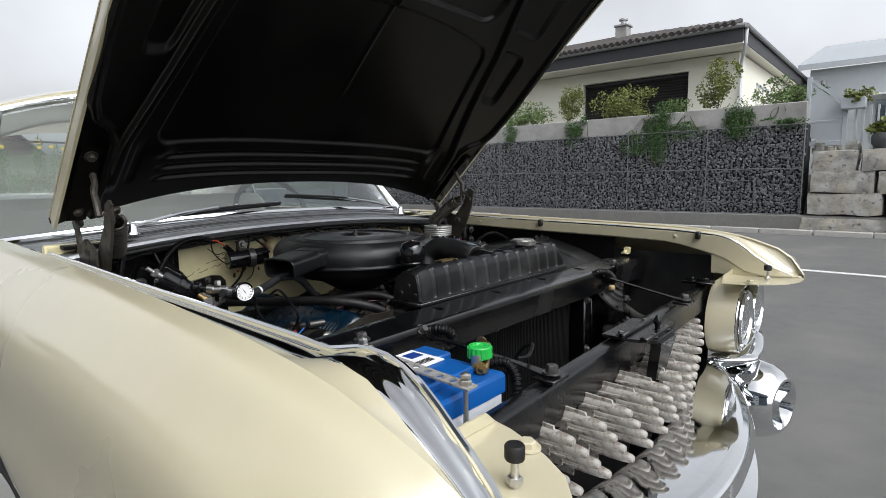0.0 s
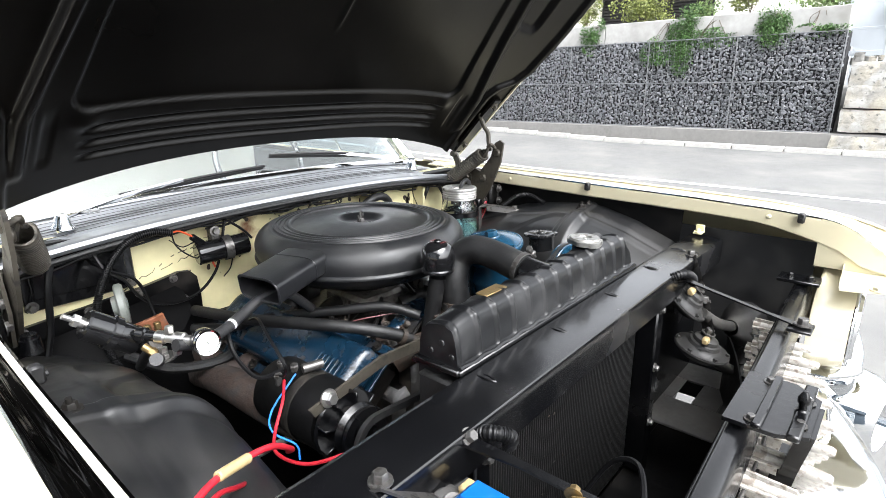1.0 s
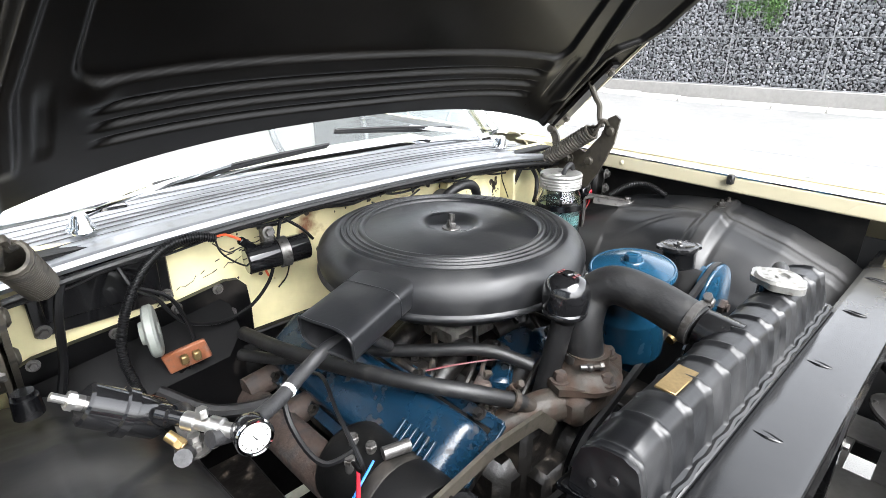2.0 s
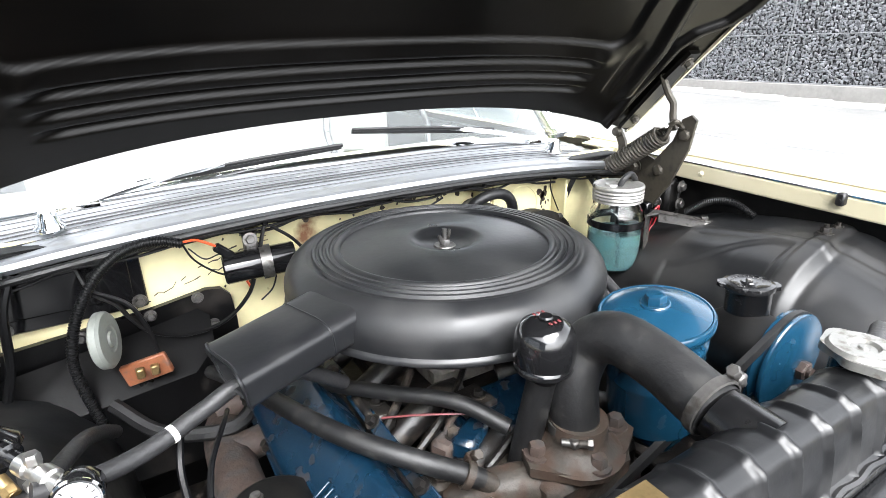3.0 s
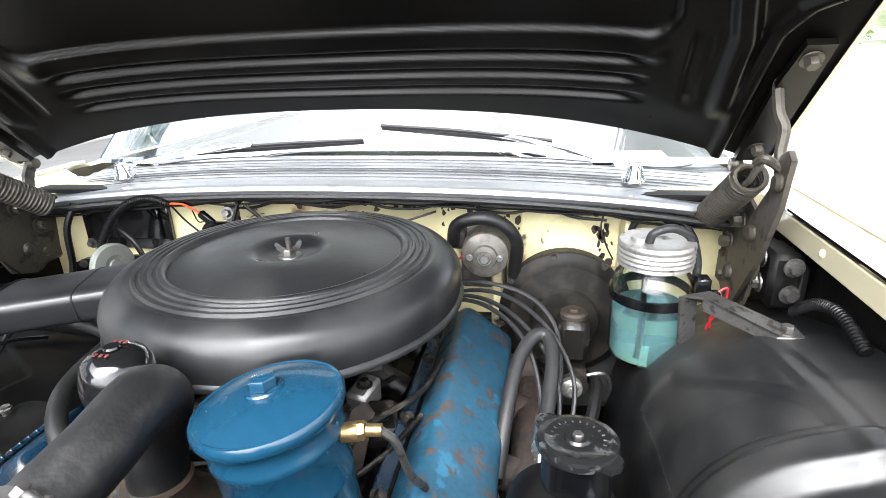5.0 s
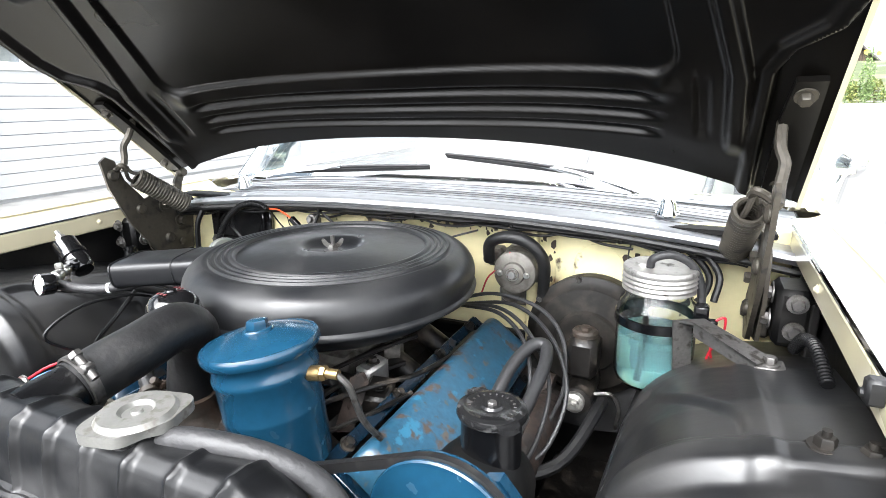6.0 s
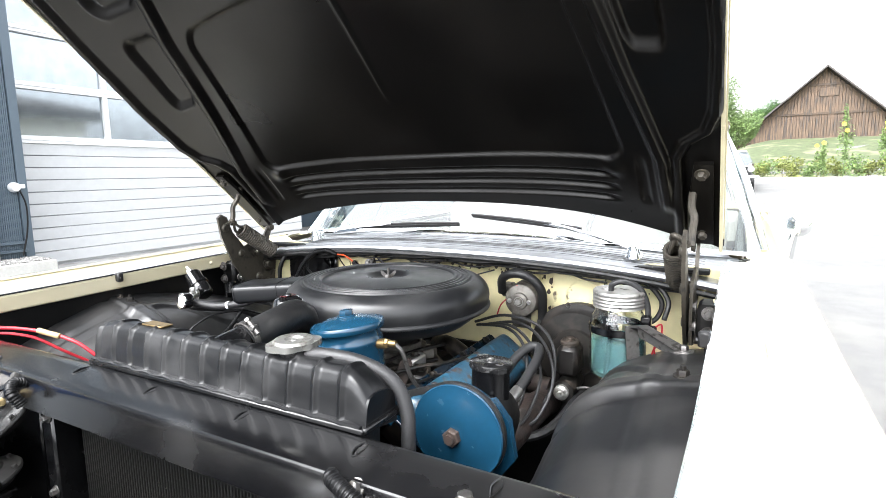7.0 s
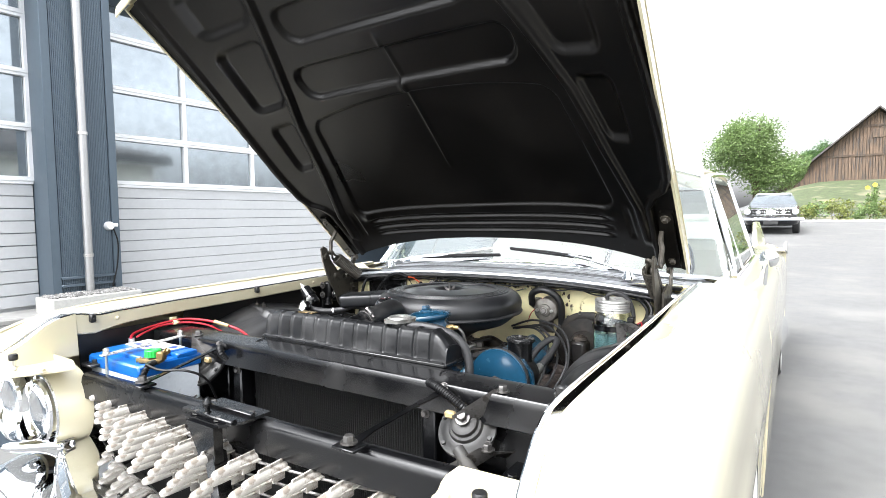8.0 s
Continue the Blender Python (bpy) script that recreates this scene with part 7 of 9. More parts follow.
def make_air_cleaner():
    c = Vector((0.0, 1.282, 0))
    t = thing("air_cleaner", (0, 1.282, 0.83), "large round black enamelled air cleaner with an intake snout", "air cleaner")
    s = Shape()
    prof = [(0, 0.9650), (0.010, 0.9650), (0.026, 0.9655), (0.040, 0.9690), (0.047, 0.9745), (0.053, 0.9775), (0.060, 0.9780), (0.080, 0.9770), (0.115, 0.9740), (0.150, 0.9705), (0.1565, 0.9700),
            (0.1580, 0.9735), (0.1605, 0.9760), (0.1640, 0.9765), (0.1670, 0.9755), (0.1685, 0.9730), (0.1720, 0.9728), (0.1735, 0.9752), (0.1770, 0.9755), (0.1785, 0.9728), (0.1820, 0.9725),
            (0.1835, 0.9748), (0.1870, 0.9748), (0.1885, 0.9720), (0.1920, 0.9716), (0.1935, 0.9738), (0.1970, 0.9738), (0.1990, 0.9700), (0.2030, 0.9692), (0.2050, 0.9708), (0.2090, 0.9706),
            (0.2170, 0.9675), (0.2260, 0.9620), (0.2330, 0.9550), (0.2380, 0.9465), (0.2408, 0.9380), (0.2415, 0.9300), (0.2400, 0.9190), (0.2388, 0.9130), (0.2415, 0.9105), (0.2435, 0.9075), (0.2425, 0.9040), (0.2385, 0.9025), (0.19, 0.9005), (0, 0.9005)]
    s.lathe(c, (0, 0, 1), prof, 96)
    part("lid", s, CLEANER, t, smooth=50)
    s = Shape()
    s.lathe(c, (0, 0, 1), [(0, 0.9015), (0.222, 0.9015), (0.216, 0.888), (0.190, 0.868), (0.12, 0.850), (0.06, 0.815), (0, 0.815)], 64)
    part("base_pan", s, CLEANER, t)
    s = Shape()
    s.hexnut(c + Vector((0, 0, 0.9655)), (0, 0, 1), 0.009, 0.010)
    s.cyl(c + Vector((0, 0, 0.970)), c + Vector((0, 0, 0.992)), 0.0036)
    for a in (0.5, 0.5 + math.pi):
        d = Vector((math.cos(a), math.sin(a), 0))
        e = d.cross(Vector((0, 0, 1)))
        p = c + Vector((0, 0, 0.971))
        s.slab([p + d * q + e * 0.0015 + Vector((0, 0, h)) for q, h in ((0.004, -0.001), (0.010, 0.0), (0.016, 0.006), (0.0185, 0.013), (0.016, 0.016), (0.012, 0.013), (0.008, 0.008), (0.004, 0.006))], -e * 0.003)
    s.lathe(c + Vector((0, 0, 0.965)), (0, 0, 1), [(0, 0.002), (0.016, 0.002), (0.017, 0), (0, 0)], 20)
    part("wing_nut", s, STEEL_BARE, t, "bright plated wing nut")
    # snout towards the right front
    s = Shape()
    d = Vector((-0.942, -0.335, -0.075)).normalized()
    side = Vector((0.335, -0.942, 0)).normalized()
    up = side.cross(d) * -1
    if up.z < 0:
        up = -up

    def snout(k):
        def fn(u, v):
            dist = lerp(0.19, 0.368, v)
            w = lerp(0.052, 0.0500, v) - k
            h = lerp(0.0235, 0.0240, v) - k
            a = 2 * math.pi * u
            ca, sa = math.cos(a), math.sin(a)
            q = c + d * (dist + 0.004 * sa * v + 0.010 * ca * v) + Vector((0, 0, 0.956)) + side * (math.copysign(abs(ca) ** 0.45, ca) * w) + up * (math.copysign(abs(sa) ** 0.45, sa) * h)
            return q
        return fn
    s.sheet(72, 14, snout(0.0), snout(0.0025))
    part("snout", s, CLEANER, t)
    s = Shape()
    s.tube([snout(0.0)(i / 72, 0.40) for i in range(73)], 0.0014, n=6, steps=1)
    part("snout_seam", s, CLEANER, t)
    s = Shape()
    s.tube([snout(0.0)(i / 72, 1.0) for i in range(73)], 0.0022, n=6, steps=1)
    part("snout_lip", s, CLEANER, t)
    s = Shape()
    s.slab([snout(0.003)(i / 72, 0.15) for i in range(72)], d * 0.002)
    part("snout_throat", s, BLACK_DUSTY, t)
    return t


make_air_cleaner()


def clamp_ring(s, c, axis, r, w=0.012):
    s.lathe(Vector(c) - Vector(axis).normalized() * w / 2, axis, [(r, 0), (r + 0.0025, 0.0008), (r + 0.0025, w - 0.0008), (r, w)], 24)
    side = Vector(axis).normalized().orthogonal().normalized()
    if side.z < 0:
        side = -side
    b = Vector(c) + side * (r + 0.006)
    tang = Vector(axis).normalized().cross(side)
    s.cyl(b - tang * 0.014, b + tang * 0.014, 0.0045, n=10)
    s.hexnut(b + tang * 0.014, tang, 0.0065, 0.006)
    s.box(b, (0.012, 0.012, 0.010), 0.002)


def make_engine():
    e = thing("engine", (0, 1.3, 0.4), "blue-painted V8 engine with worn dirty castings", "engine")
    s = Shape()
    s.box((0, 1.30, 0.56), (0.34, 0.60, 0.26), 0.02)
    s.box((0, 1.02, 0.60), (0.26, 0.06, 0.30), 0.02)
    part("block", s, OILY, e)
    for sg in (1, -1):
        h = Shape()
        tilt = Euler((0, sg * radians(38), 0)).to_matrix()
        cx, cz = sg * 0.238, 0.748
        h.box((cx - sg * 0.02, 1.255, cz - 0.045), (0.155, 0.46, 0.075), 0.012, tilt)
        part("cylinder_head", h, OILY, e)
        v = Shape()

        def cover(k, cx=cx, cz=cz, tilt=tilt, sg=sg):
            def fn(u, w):
                a = math.pi * u
                l = 0.235 - k
                yy = lerp(-l, l, w)
                end = 1 - 0.75 * (max(0, abs(yy) - (l - 0.03)) / 0.03) ** 3
                x = math.copysign(abs(math.cos(a)) ** 0.35, math.cos(a)) * (0.055 - k) * (0.82 + 0.18 * end)
                z = abs(math.sin(a)) ** 0.38 * (0.052 - k) * max(0.0, end) 
                return Vector((cx, 1.235, cz)) + tilt @ Vector((x, yy, z))
            return fn
        v.sheet(28, 46, cover(0.0))
        v.sheet(28, 46, cover(0.003))
        vc = part("valve_cover", v, BLUE_FLAKED if sg > 0 else BLUE_WORN, e, "flaking blue valve cover" if sg > 0 else "dirty blue valve cover", smooth=50)
        f = Shape()
        for w0, w1 in ((-0.078, -0.062), (0.062, 0.078)):
            f.box(Vector((cx, 1.235, cz)) + tilt @ Vector(((w0 + w1) / 2, 0, 0.002)), (0.018, 0.48, 0.006), 0.002, tilt)
        for yy in (-0.236, 0.236):
            f.box(Vector((cx, 1.235, cz)) + tilt @ Vector((0, yy, 0.002)), (0.15, 0.016, 0.006), 0.002, tilt)
        part("cover_flange", f, BLUE_WORN, vc)
        r = Shape()
        for k in range(6 if sg < 0 else 0):
            r.box(Vector((cx, 1.235, cz)) + tilt @ Vector((sg * 0.020, -0.20 + k * 0.012, 0.058)), (0.05, 0.004, 0.006), 0.001, tilt)
        if sg < 0:
            part("cast_rib", r, BLUE_WORN, vc)
        b = Shape()
        for yy in (-0.20, -0.07, 0.07, 0.2):
            for xx in (-0.070, 0.070):
                b.bolt(Vector((cx, 1.235, cz)) + tilt @ Vector((xx, yy, 0.005)), tilt @ Vector((0, 0, 1)), 0.007, 0.008)
        part("cover_bolt", b, OILY, vc)
        x = Shape()
        x.tube([(sg * 0.335, 1.02, 0.70), (sg * 0.345, 1.15, 0.69), (sg * 0.345, 1.35, 0.68), (sg * 0.33, 1.5, 0.64)], 0.034, n=12)
        for y in (1.06, 1.2, 1.34, 1.46):
            x.cyl((sg * 0.26, y, 0.70), (sg * 0.345, y, 0.69), 0.024, n=12)
        part("exhaust_manifold", x, RUST, e, "rusty cast exhaust manifold")
    m = Shape()
    m.box((0, 1.24, 0.735), (0.22, 0.42, 0.05), 0.015)
    im = part("intake_manifold", m, OILY, e)
    for y in (1.06, 1.18, 1.30, 1.42):
        for sg in (1, -1):
            m = Shape()
            m.tube([(sg * 0.04, y + 0.02, 0.765), (sg * 0.09, y, 0.775), (sg * 0.15, y - 0.005, 0.745)], 0.022, n=10)
            part("runner", m, OILY, im)
    cb = Shape()
    cb.box((0, 1.28, 0.785), (0.13, 0.15, 0.04), 0.01)
    cb.cyl((0.02, 1.29, 0.79), (0.02, 1.29, 0.815), 0.055)
    cb.cyl((0.085, 1.30, 0.785), (0.11, 1.31, 0.785), 0.025)
    part("carburettor", cb, MOTOR, e, "dusty grey-brown carburettor")
    for i, (a, b) in enumerate((((0.07, 1.12, 0.79), (0.15, 1.25, 0.80)), ((0.05, 1.16, 0.80), (0.13, 1.33, 0.81)), ((0.09, 1.06, 0.80), (0.10, 1.17, 0.80)))):
        r = Shape()
        r.tube([a, Vector(a).lerp(b, 0.5) + Vector((0, 0, 0.004)), b], 0.0045, n=6, steps=3)
        part("linkage_rod", r, OILY, e)
    l = Shape()
    l.slab([(0.115, 1.10, 0.755), (0.135, 1.11, 0.755), (0.150, 1.135, 0.825), (0.140, 1.140, 0.835), (0.128, 1.13, 0.828)], (0.006, 0.0, 0))
    l.bolt((0.128, 1.125, 0.79), (0.8, -0.6, 0), 0.008, 0.008)
    part("throttle_lever", l, RUST, e)
    vt = Shape()
    vt.box((0.0, 1.11, 0.765), (0.16, 0.12, 0.012), 0.004, Euler((0.2, 0, 0)).to_matrix())
    vt.box((-0.07, 1.09, 0.785), (0.12, 0.035, 0.03), 0.008, Euler((0, 0.15, 0.6)).to_matrix())
    part("valley_cover", vt, BLUE_WORN, e)
    # water outlet, pump and front cover
    w = Shape()
    w.slab([(-0.082, 0.975, 0.802), (-0.070, 1.005, 0.802), (-0.040, 1.012, 0.802), (0.040, 1.000, 0.802), (0.066, 0.985, 0.802), (0.066, 0.960, 0.802), (0.030, 0.938, 0.802), (-0.015, 0.922, 0.802), (-0.045, 0.935, 0.802)], (0, 0, 0.012))
    w.lathe((-0.012, 0.976, 0.812), (0, 0, 1), [(0.055, 0), (0.046, 0.006), (0.036, 0.014), (0.033, 0.022), (0.033, 0.04), (0, 0.04)], 28)
    w.box((-0.01, 0.98, 0.775), (0.13, 0.075, 0.055), 0.015)
    w.tube([(-0.05, 0.98, 0.775), (-0.10, 1.0, 0.775), (-0.15, 1.03, 0.75)], 0.026, n=12)
    wo = part("water_outlet", w, OUTLET, e, "rusty water outlet casting with a bolted flange")
    b = Shape()
    for x, y in ((-0.062, 0.988), (0.050, 0.975), (-0.018, 0.937)):
        b.bolt((x, y, 0.814), (0, 0, 1), 0.010, 0.012)
        b.lathe((x, y, 0.813), (0, 0, 1), [(0, 0.002), (0.014, 0.002), (0.015, 0), (0, 0)], 16)
    part("bolt", b, RUST, wo)
    p = Shape()
    p.cyl((0.0, 0.99, 0.66), (0.0, 0.91, 0.66), 0.06, 0.05)
    p.box((0, 0.98, 0.55), (0.24, 0.05, 0.26), 0.02)
    part("water_pump", p, OILY, e)
    p = Shape()
    p.lathe((0, 0.956, 0.66), (0, -1, 0), [(0.0, 0), (0.085, 0), (0.088, 0.006), (0.078, 0.014), (0.088, 0.022), (0.086, 0.028), (0.05, 0.028), (0.03, 0.034), (0, 0.034)], 36)
    part("fan_pulley", p, BLACK, e)
    for i in range(4):
        f = Shape()
        q = Euler((0, i * math.pi / 2 + 0.4, 0)).to_matrix()
        f.slab([Vector((0, 0.872, 0.66)) + q @ Vector(v) for v in ((-0.02, 0, 0.02), (0.02, 0.012, 0.02), (0.055, 0.016, 0.22), (-0.055, -0.016, 0.22))], (0, 0.003, 0))
        part("fan_blade", f, BLACK, e)

    def belt(ca, ra, cb_, rb, y, name):
        (xa, za), (xb, zb) = ca, cb_
        d = math.atan2(zb - za, xb - xa)
        k = math.acos(max(-1, min(1, (ra - rb) / math.hypot(xb - xa, zb - za))))
        pts = [(xa + ra * math.cos(d + a), y, za + ra * math.sin(d + a)) for a in [lerp(k, 2 * math.pi - k, i / 18) for i in range(19)]]
        pts += [(xb + rb * math.cos(d + a), y, zb + rb * math.sin(d + a)) for a in [lerp(-k, k, i / 18) for i in range(19)]]
        s = Shape()
        n = len(pts)
        cs = [(-0.006, 0.004), (0.006, 0.004), (0.004, -0.006), (-0.004, -0.006)]
        verts = []
        for i, q in enumerate(pts):
            a, b = Vector(pts[i - 1]), Vector(pts[(i + 1) % n])
            tn = (b - a).normalized()
            out = tn.cross(Vector((0, 1, 0)))
            for w_, h_ in cs:
                verts.append(Vector(q) + Vector((0, w_, 0)) + out * h_)
        s.add(verts, [(i * 4 + j, i * 4 + (j + 1) % 4, ((i + 1) % n) * 4 + (j + 1) % 4, ((i + 1) % n) * 4 + j) for i in range(n) for j in range(4)])
        part(name, s, RUBBER, e)
    belt((0.362, 0.812), 0.0735, (0.0, 0.66), 0.084, 0.942, "drive_belt")
    belt((-0.325, 0.735), 0.040, (0.0, 0.66), 0.084, 0.888, "drive_belt")
    k = Shape()
    k.tube([(-0.175, 1.16, 0.80), (-0.13, 1.12, 0.812), (-0.07, 1.075, 0.815), (-0.05, 1.05, 0.80)], 0.0016, n=5)
    part("red_wire", k, INK_RED, e)
    for pts, r, m_ in (([(-0.16, 1.10, 0.775), (-0.11, 1.12, 0.795), (-0.06, 1.16, 0.80), (-0.02, 1.2, 0.80)], 0.005, OILY), ([(-0.14, 1.05, 0.77), (-0.12, 1.09, 0.80), (-0.08, 1.12, 0.80)], 0.004, RUST), ([(-0.20, 1.13, 0.775), (-0.15, 1.17, 0.80), (-0.10, 1.22, 0.81)], 0.006, OILY), ([(-0.10, 1.03, 0.78), (-0.03, 1.05, 0.80), (0.04, 1.06, 0.795), (0.09, 1.09, 0.78)], 0.0045, OILY), ([(0.10, 1.09, 0.80), (0.16, 1.13, 0.82), (0.20, 1.20, 0.815), (0.21, 1.3, 0.80)], 0.004, OILY), ([(0.14, 1.05, 0.79), (0.18, 1.10, 0.80), (0.205, 1.17, 0.80)], 0.0035, OILY)):
        k = Shape()
        k.tube(pts, r, n=7)
        part("small_pipe", k, m_, e)
    for x, y, z, sx, sy, sz, rz, m_ in ((-0.12, 1.085, 0.785, 0.05, 0.028, 0.03, 0.5, RUST), (-0.05, 1.13, 0.79, 0.045, 0.05, 0.03, 0.2, OILY), (0.06, 1.10, 0.785, 0.05, 0.04, 0.035, -0.3, BLUE_WORN), (-0.16, 1.05, 0.77, 0.035, 0.03, 0.025, 0.1, OILY), (0.02, 1.06, 0.785, 0.03, 0.03, 0.03, 0.7, RUST), (0.155, 1.16, 0.79, 0.04, 0.06, 0.03, 0.3, OILY), (0.12, 1.2, 0.80, 0.03, 0.05, 0.04, -0.2, ALU), (-0.17, 1.2, 0.785, 0.04, 0.07, 0.03, 0.0, OILY)):
        k = Shape()
        k.box((x, y, z), (sx, sy, sz), 0.005, Euler((0.1, 0.1, rz)).to_matrix())
        part("casting_boss", k, m_, e)
        k = Shape()
        k.bolt((x + 0.004, y - 0.004, z + sz / 2), (0, 0, 1), 0.007, 0.007)
        part("boss_bolt", k, OILY, e)
    # oil filler breather
    t = Shape()
    t.tube([(-0.06, 1.02, 0.76), (-0.055, 1.01, 0.83), (-0.048, 1.0, 0.905)], 0.017, n=12)
    part("filler_tube", t, RUBBER, e)
    t = Shape()
    t.lathe((-0.047, 1.000, 0.915), (0, 0, 1), [(0, 0), (0.026, 0), (0.0320, 0.003), (0.0330, 0.006), (0.0320, 0.009), (0.0305, 0.011), (0.0330, 0.013), (0.0345, 0.024), (0.0340, 0.036), (0.0315, 0.048), (0.026, 0.057), (0.016, 0.0620), (0, 0.0635)], 36)
    cap = part("breather_cap", t, BLACK_GLOSS, e, "glossy black breather cap with worn red print")
    t = Shape()
    for y in (-0.016, 0.016):
        for k in range(3):
            t.box((-0.047 - 0.006 + k * 0.006, 0.999 + y * 0.8, 0.9792), (0.0030, 0.0045, 0.0012), 0.0003)
    part("print_bar", t, INK_RED, cap)
    t = Shape()
    t.lathe((-0.047, 1.0, 0.9755), (0, 0, 1), [(0, 0.006), (0.007, 0.006), (0.008, 0.004), (0, 0.004)], 12)
    part("cap_rivet", t, BLACK_GLOSS, cap)
    return e


make_engine()


def make_canister():
    t = thing("filter_canister", (0.112, 0.984, 0.80), "glossy blue round filter canister with a bolted lid", "filter")
    c = (0.112, 0.984, 0.0)
    s = Shape()
    s.lathe(c, (0, 0, 1), [(0, 0.785), (0.045, 0.785), (0.056, 0.795), (0.057, 0.81), (0.058, 0.86), (0.0588, 0.863), (0.0588, 0.867), (0.058, 0.870), (0.059, 0.905), (0.061, 0.908), (0.061, 0.914), (0.059, 0.917), (0.059, 0.93), (0.061, 0.938), (0, 0.938)], 48)
    part("body", s, BLUE, t)
    s = Shape()
    s.lathe(c, (0, 0, 1), [(0.057, 0.930), (0.0660, 0.934), (0.0680, 0.938), (0.0680, 0.943), (0.0660, 0.9465), (0.0640, 0.9470), (0.0625, 0.9462), (0.056, 0.949), (0.038, 0.9545), (0.020, 0.957), (0.014, 0.957), (0.0, 0.957)], 48)
    lid = part("lid", s, BLUE, t)
    s = Shape()
    s.lathe((0.112, 0.984, 0.957), (0, 0, 1), [(0, 0), (0.0175, 0), (0.0175, 0.0015), (0.016, 0.003), (0, 0.003)], 28)
    wa = part("lid_washer", s, BLUE, lid)
    s = Shape()
    s.lathe((0.112, 0.984, 0.960), (0.12, 0.05, 1), [(0, 0), (0.0128, 0), (0.0128, 0.0080), (0.0118, 0.0098), (0.0085, 0.0108), (0, 0.0108)], 6)
    part("lid_bolt", s, BLUE, wa)
    s = Shape()
    s.cyl((0.170, 0.990, 0.905), (0.186, 0.992, 0.905), 0.009)
    s.hexnut((0.182, 0.992, 0.905), (1, 0.1, 0), 0.009, 0.010)
    s.cyl((0.192, 0.993, 0.905), (0.206, 0.995, 0.903), 0.006)
    ft = part("fitting", s, BRASS, t)
    s = Shape()
    s.tube([(0.204, 0.995, 0.903), (0.214, 1.0, 0.885), (0.217, 1.01, 0.84), (0.222, 1.03, 0.805)], 0.004, n=6)
    part("pipe", s, STEEL_BARE, ft)
    s = Shape()
    s.box((0.112, 0.984, 0.775), (0.05, 0.07, 0.05), 0.01)
    s.tube([(0.15, 0.96, 0.80), (0.185, 0.95, 0.79), (0.2, 0.96, 0.775)], 0.009, n=8)
    part("bracket", s, BLUE, t)
    s = Shape()
    s.cyl((0.165, 0.935, 0.795), (0.19, 0.93, 0.80), 0.009)
    s.hexnut((0.178, 0.932, 0.797), (1, -0.2, 0.2), 0.012, 0.010)
    part("drain_fitting", s, BRASS, t)
    # the canister leans on its bracket
    t.rotation_euler = (0.0, -0.13, 0.0)
    t.location += Vector((0.019, 0, 0.002))


make_canister()


def make_steering_pump():
    t = thing("power_steering_pump", (0.384, 0.95, 0.72), "black power steering pump with a blue dished pulley", "pump")
    s = Shape()
    s.lathe((0.372, 0.958, 0.805), (0, 1, 0), [(0, 0), (0.048, 0.0), (0.056, 0.010), (0.058, 0.04), (0.057, 0.065), (0.052, 0.088), (0.04, 0.102), (0, 0.108)], 40)
    part("reservoir", s, BLACK_DUSTY, t)
    s = Shape()
    s.lathe((0.382, 1.017, 0.835), (0, 0.05, 1), [(0.034, 0), (0.032, 0.006), (0.0315, 0.060), (0.034, 0.062), (0, 0.062)], 28)
    nk = part("filler_neck", s, BLACK, t)
    s = Shape()
    c = Vector((0.382, 1.022, 0.896))
    s.lathe(c, (0, 0.05, 1), [(0, -0.002), (0.036, -0.002), (0.0375, 0.002), (0.036, 0.007), (0.030, 0.0085), (0.028, 0.0072), (0.012, 0.0072), (0.010, 0.0095), (0, 0.0095)], 32)
    for a in (-0.75, -0.75 + math.pi):
        d, q = Vector((math.cos(a), math.sin(a), 0)), Vector((-math.sin(a), math.cos(a), 0))
        s.slab([c + d * 0.030 - q * 0.014, c + d * 0.042 - q * 0.009, c + d * 0.045, c + d * 0.042 + q * 0.009, c + d * 0.030 + q * 0.014], (0, 0, 0.006))
    cp = part("cap", s, CAP_DARK, nk, "worn embossed filler cap")
    s = Shape()
    for k in range(22):
        a = k * 2 * math.pi / 22
        s.box(c + Vector((math.cos(a) * 0.0235, math.sin(a) * 0.0235, 0.0075)), (0.003, 0.0016, 0.0006), 0.0002, Euler((0, 0, a)).to_matrix())
    s.hexnut(c + Vector((0, 0, 0.009)), (0, 0, 1), 0.005, 0.004)
    part("embossing", s, STEEL_BARE, cp)
    s = Shape()
    s.lathe((0.362, 0.946, 0.812), (0, -1, 0), [(0.02, -0.010), (0.070, -0.008), (0.077, -0.006), (0.0775, -0.002), (0.070, 0.004), (0.0775, 0.010), (0.078, 0.013), (0.0765, 0.0150), (0.072, 0.0148), (0.058, 0.019), (0.040, 0.0235), (0.026, 0.026), (0.020, 0.0265), (0, 0.0265)], 56)
    pl = part("pulley", s, BLUE, t)
    s = Shape()
    s.hexnut((0.362, 0.921, 0.812), (0, -1, 0), 0.0145, 0.012)
    s.cyl((0.362, 0.910, 0.812), (0.362, 0.904, 0.812), 0.008)
    part("pulley_nut", s, RUST, pl)
    s = Shape()
    s.slab([(0.41, 0.966, 0.862), (0.436, 0.966, 0.83), (0.446, 0.966, 0.77), (0.42, 0.966, 0.735), (0.34, 0.966, 0.735), (0.37, 0.966, 0.85)], (0, 0.014, 0))
    part("bracket", s, BLUE, t)


make_steering_pump()


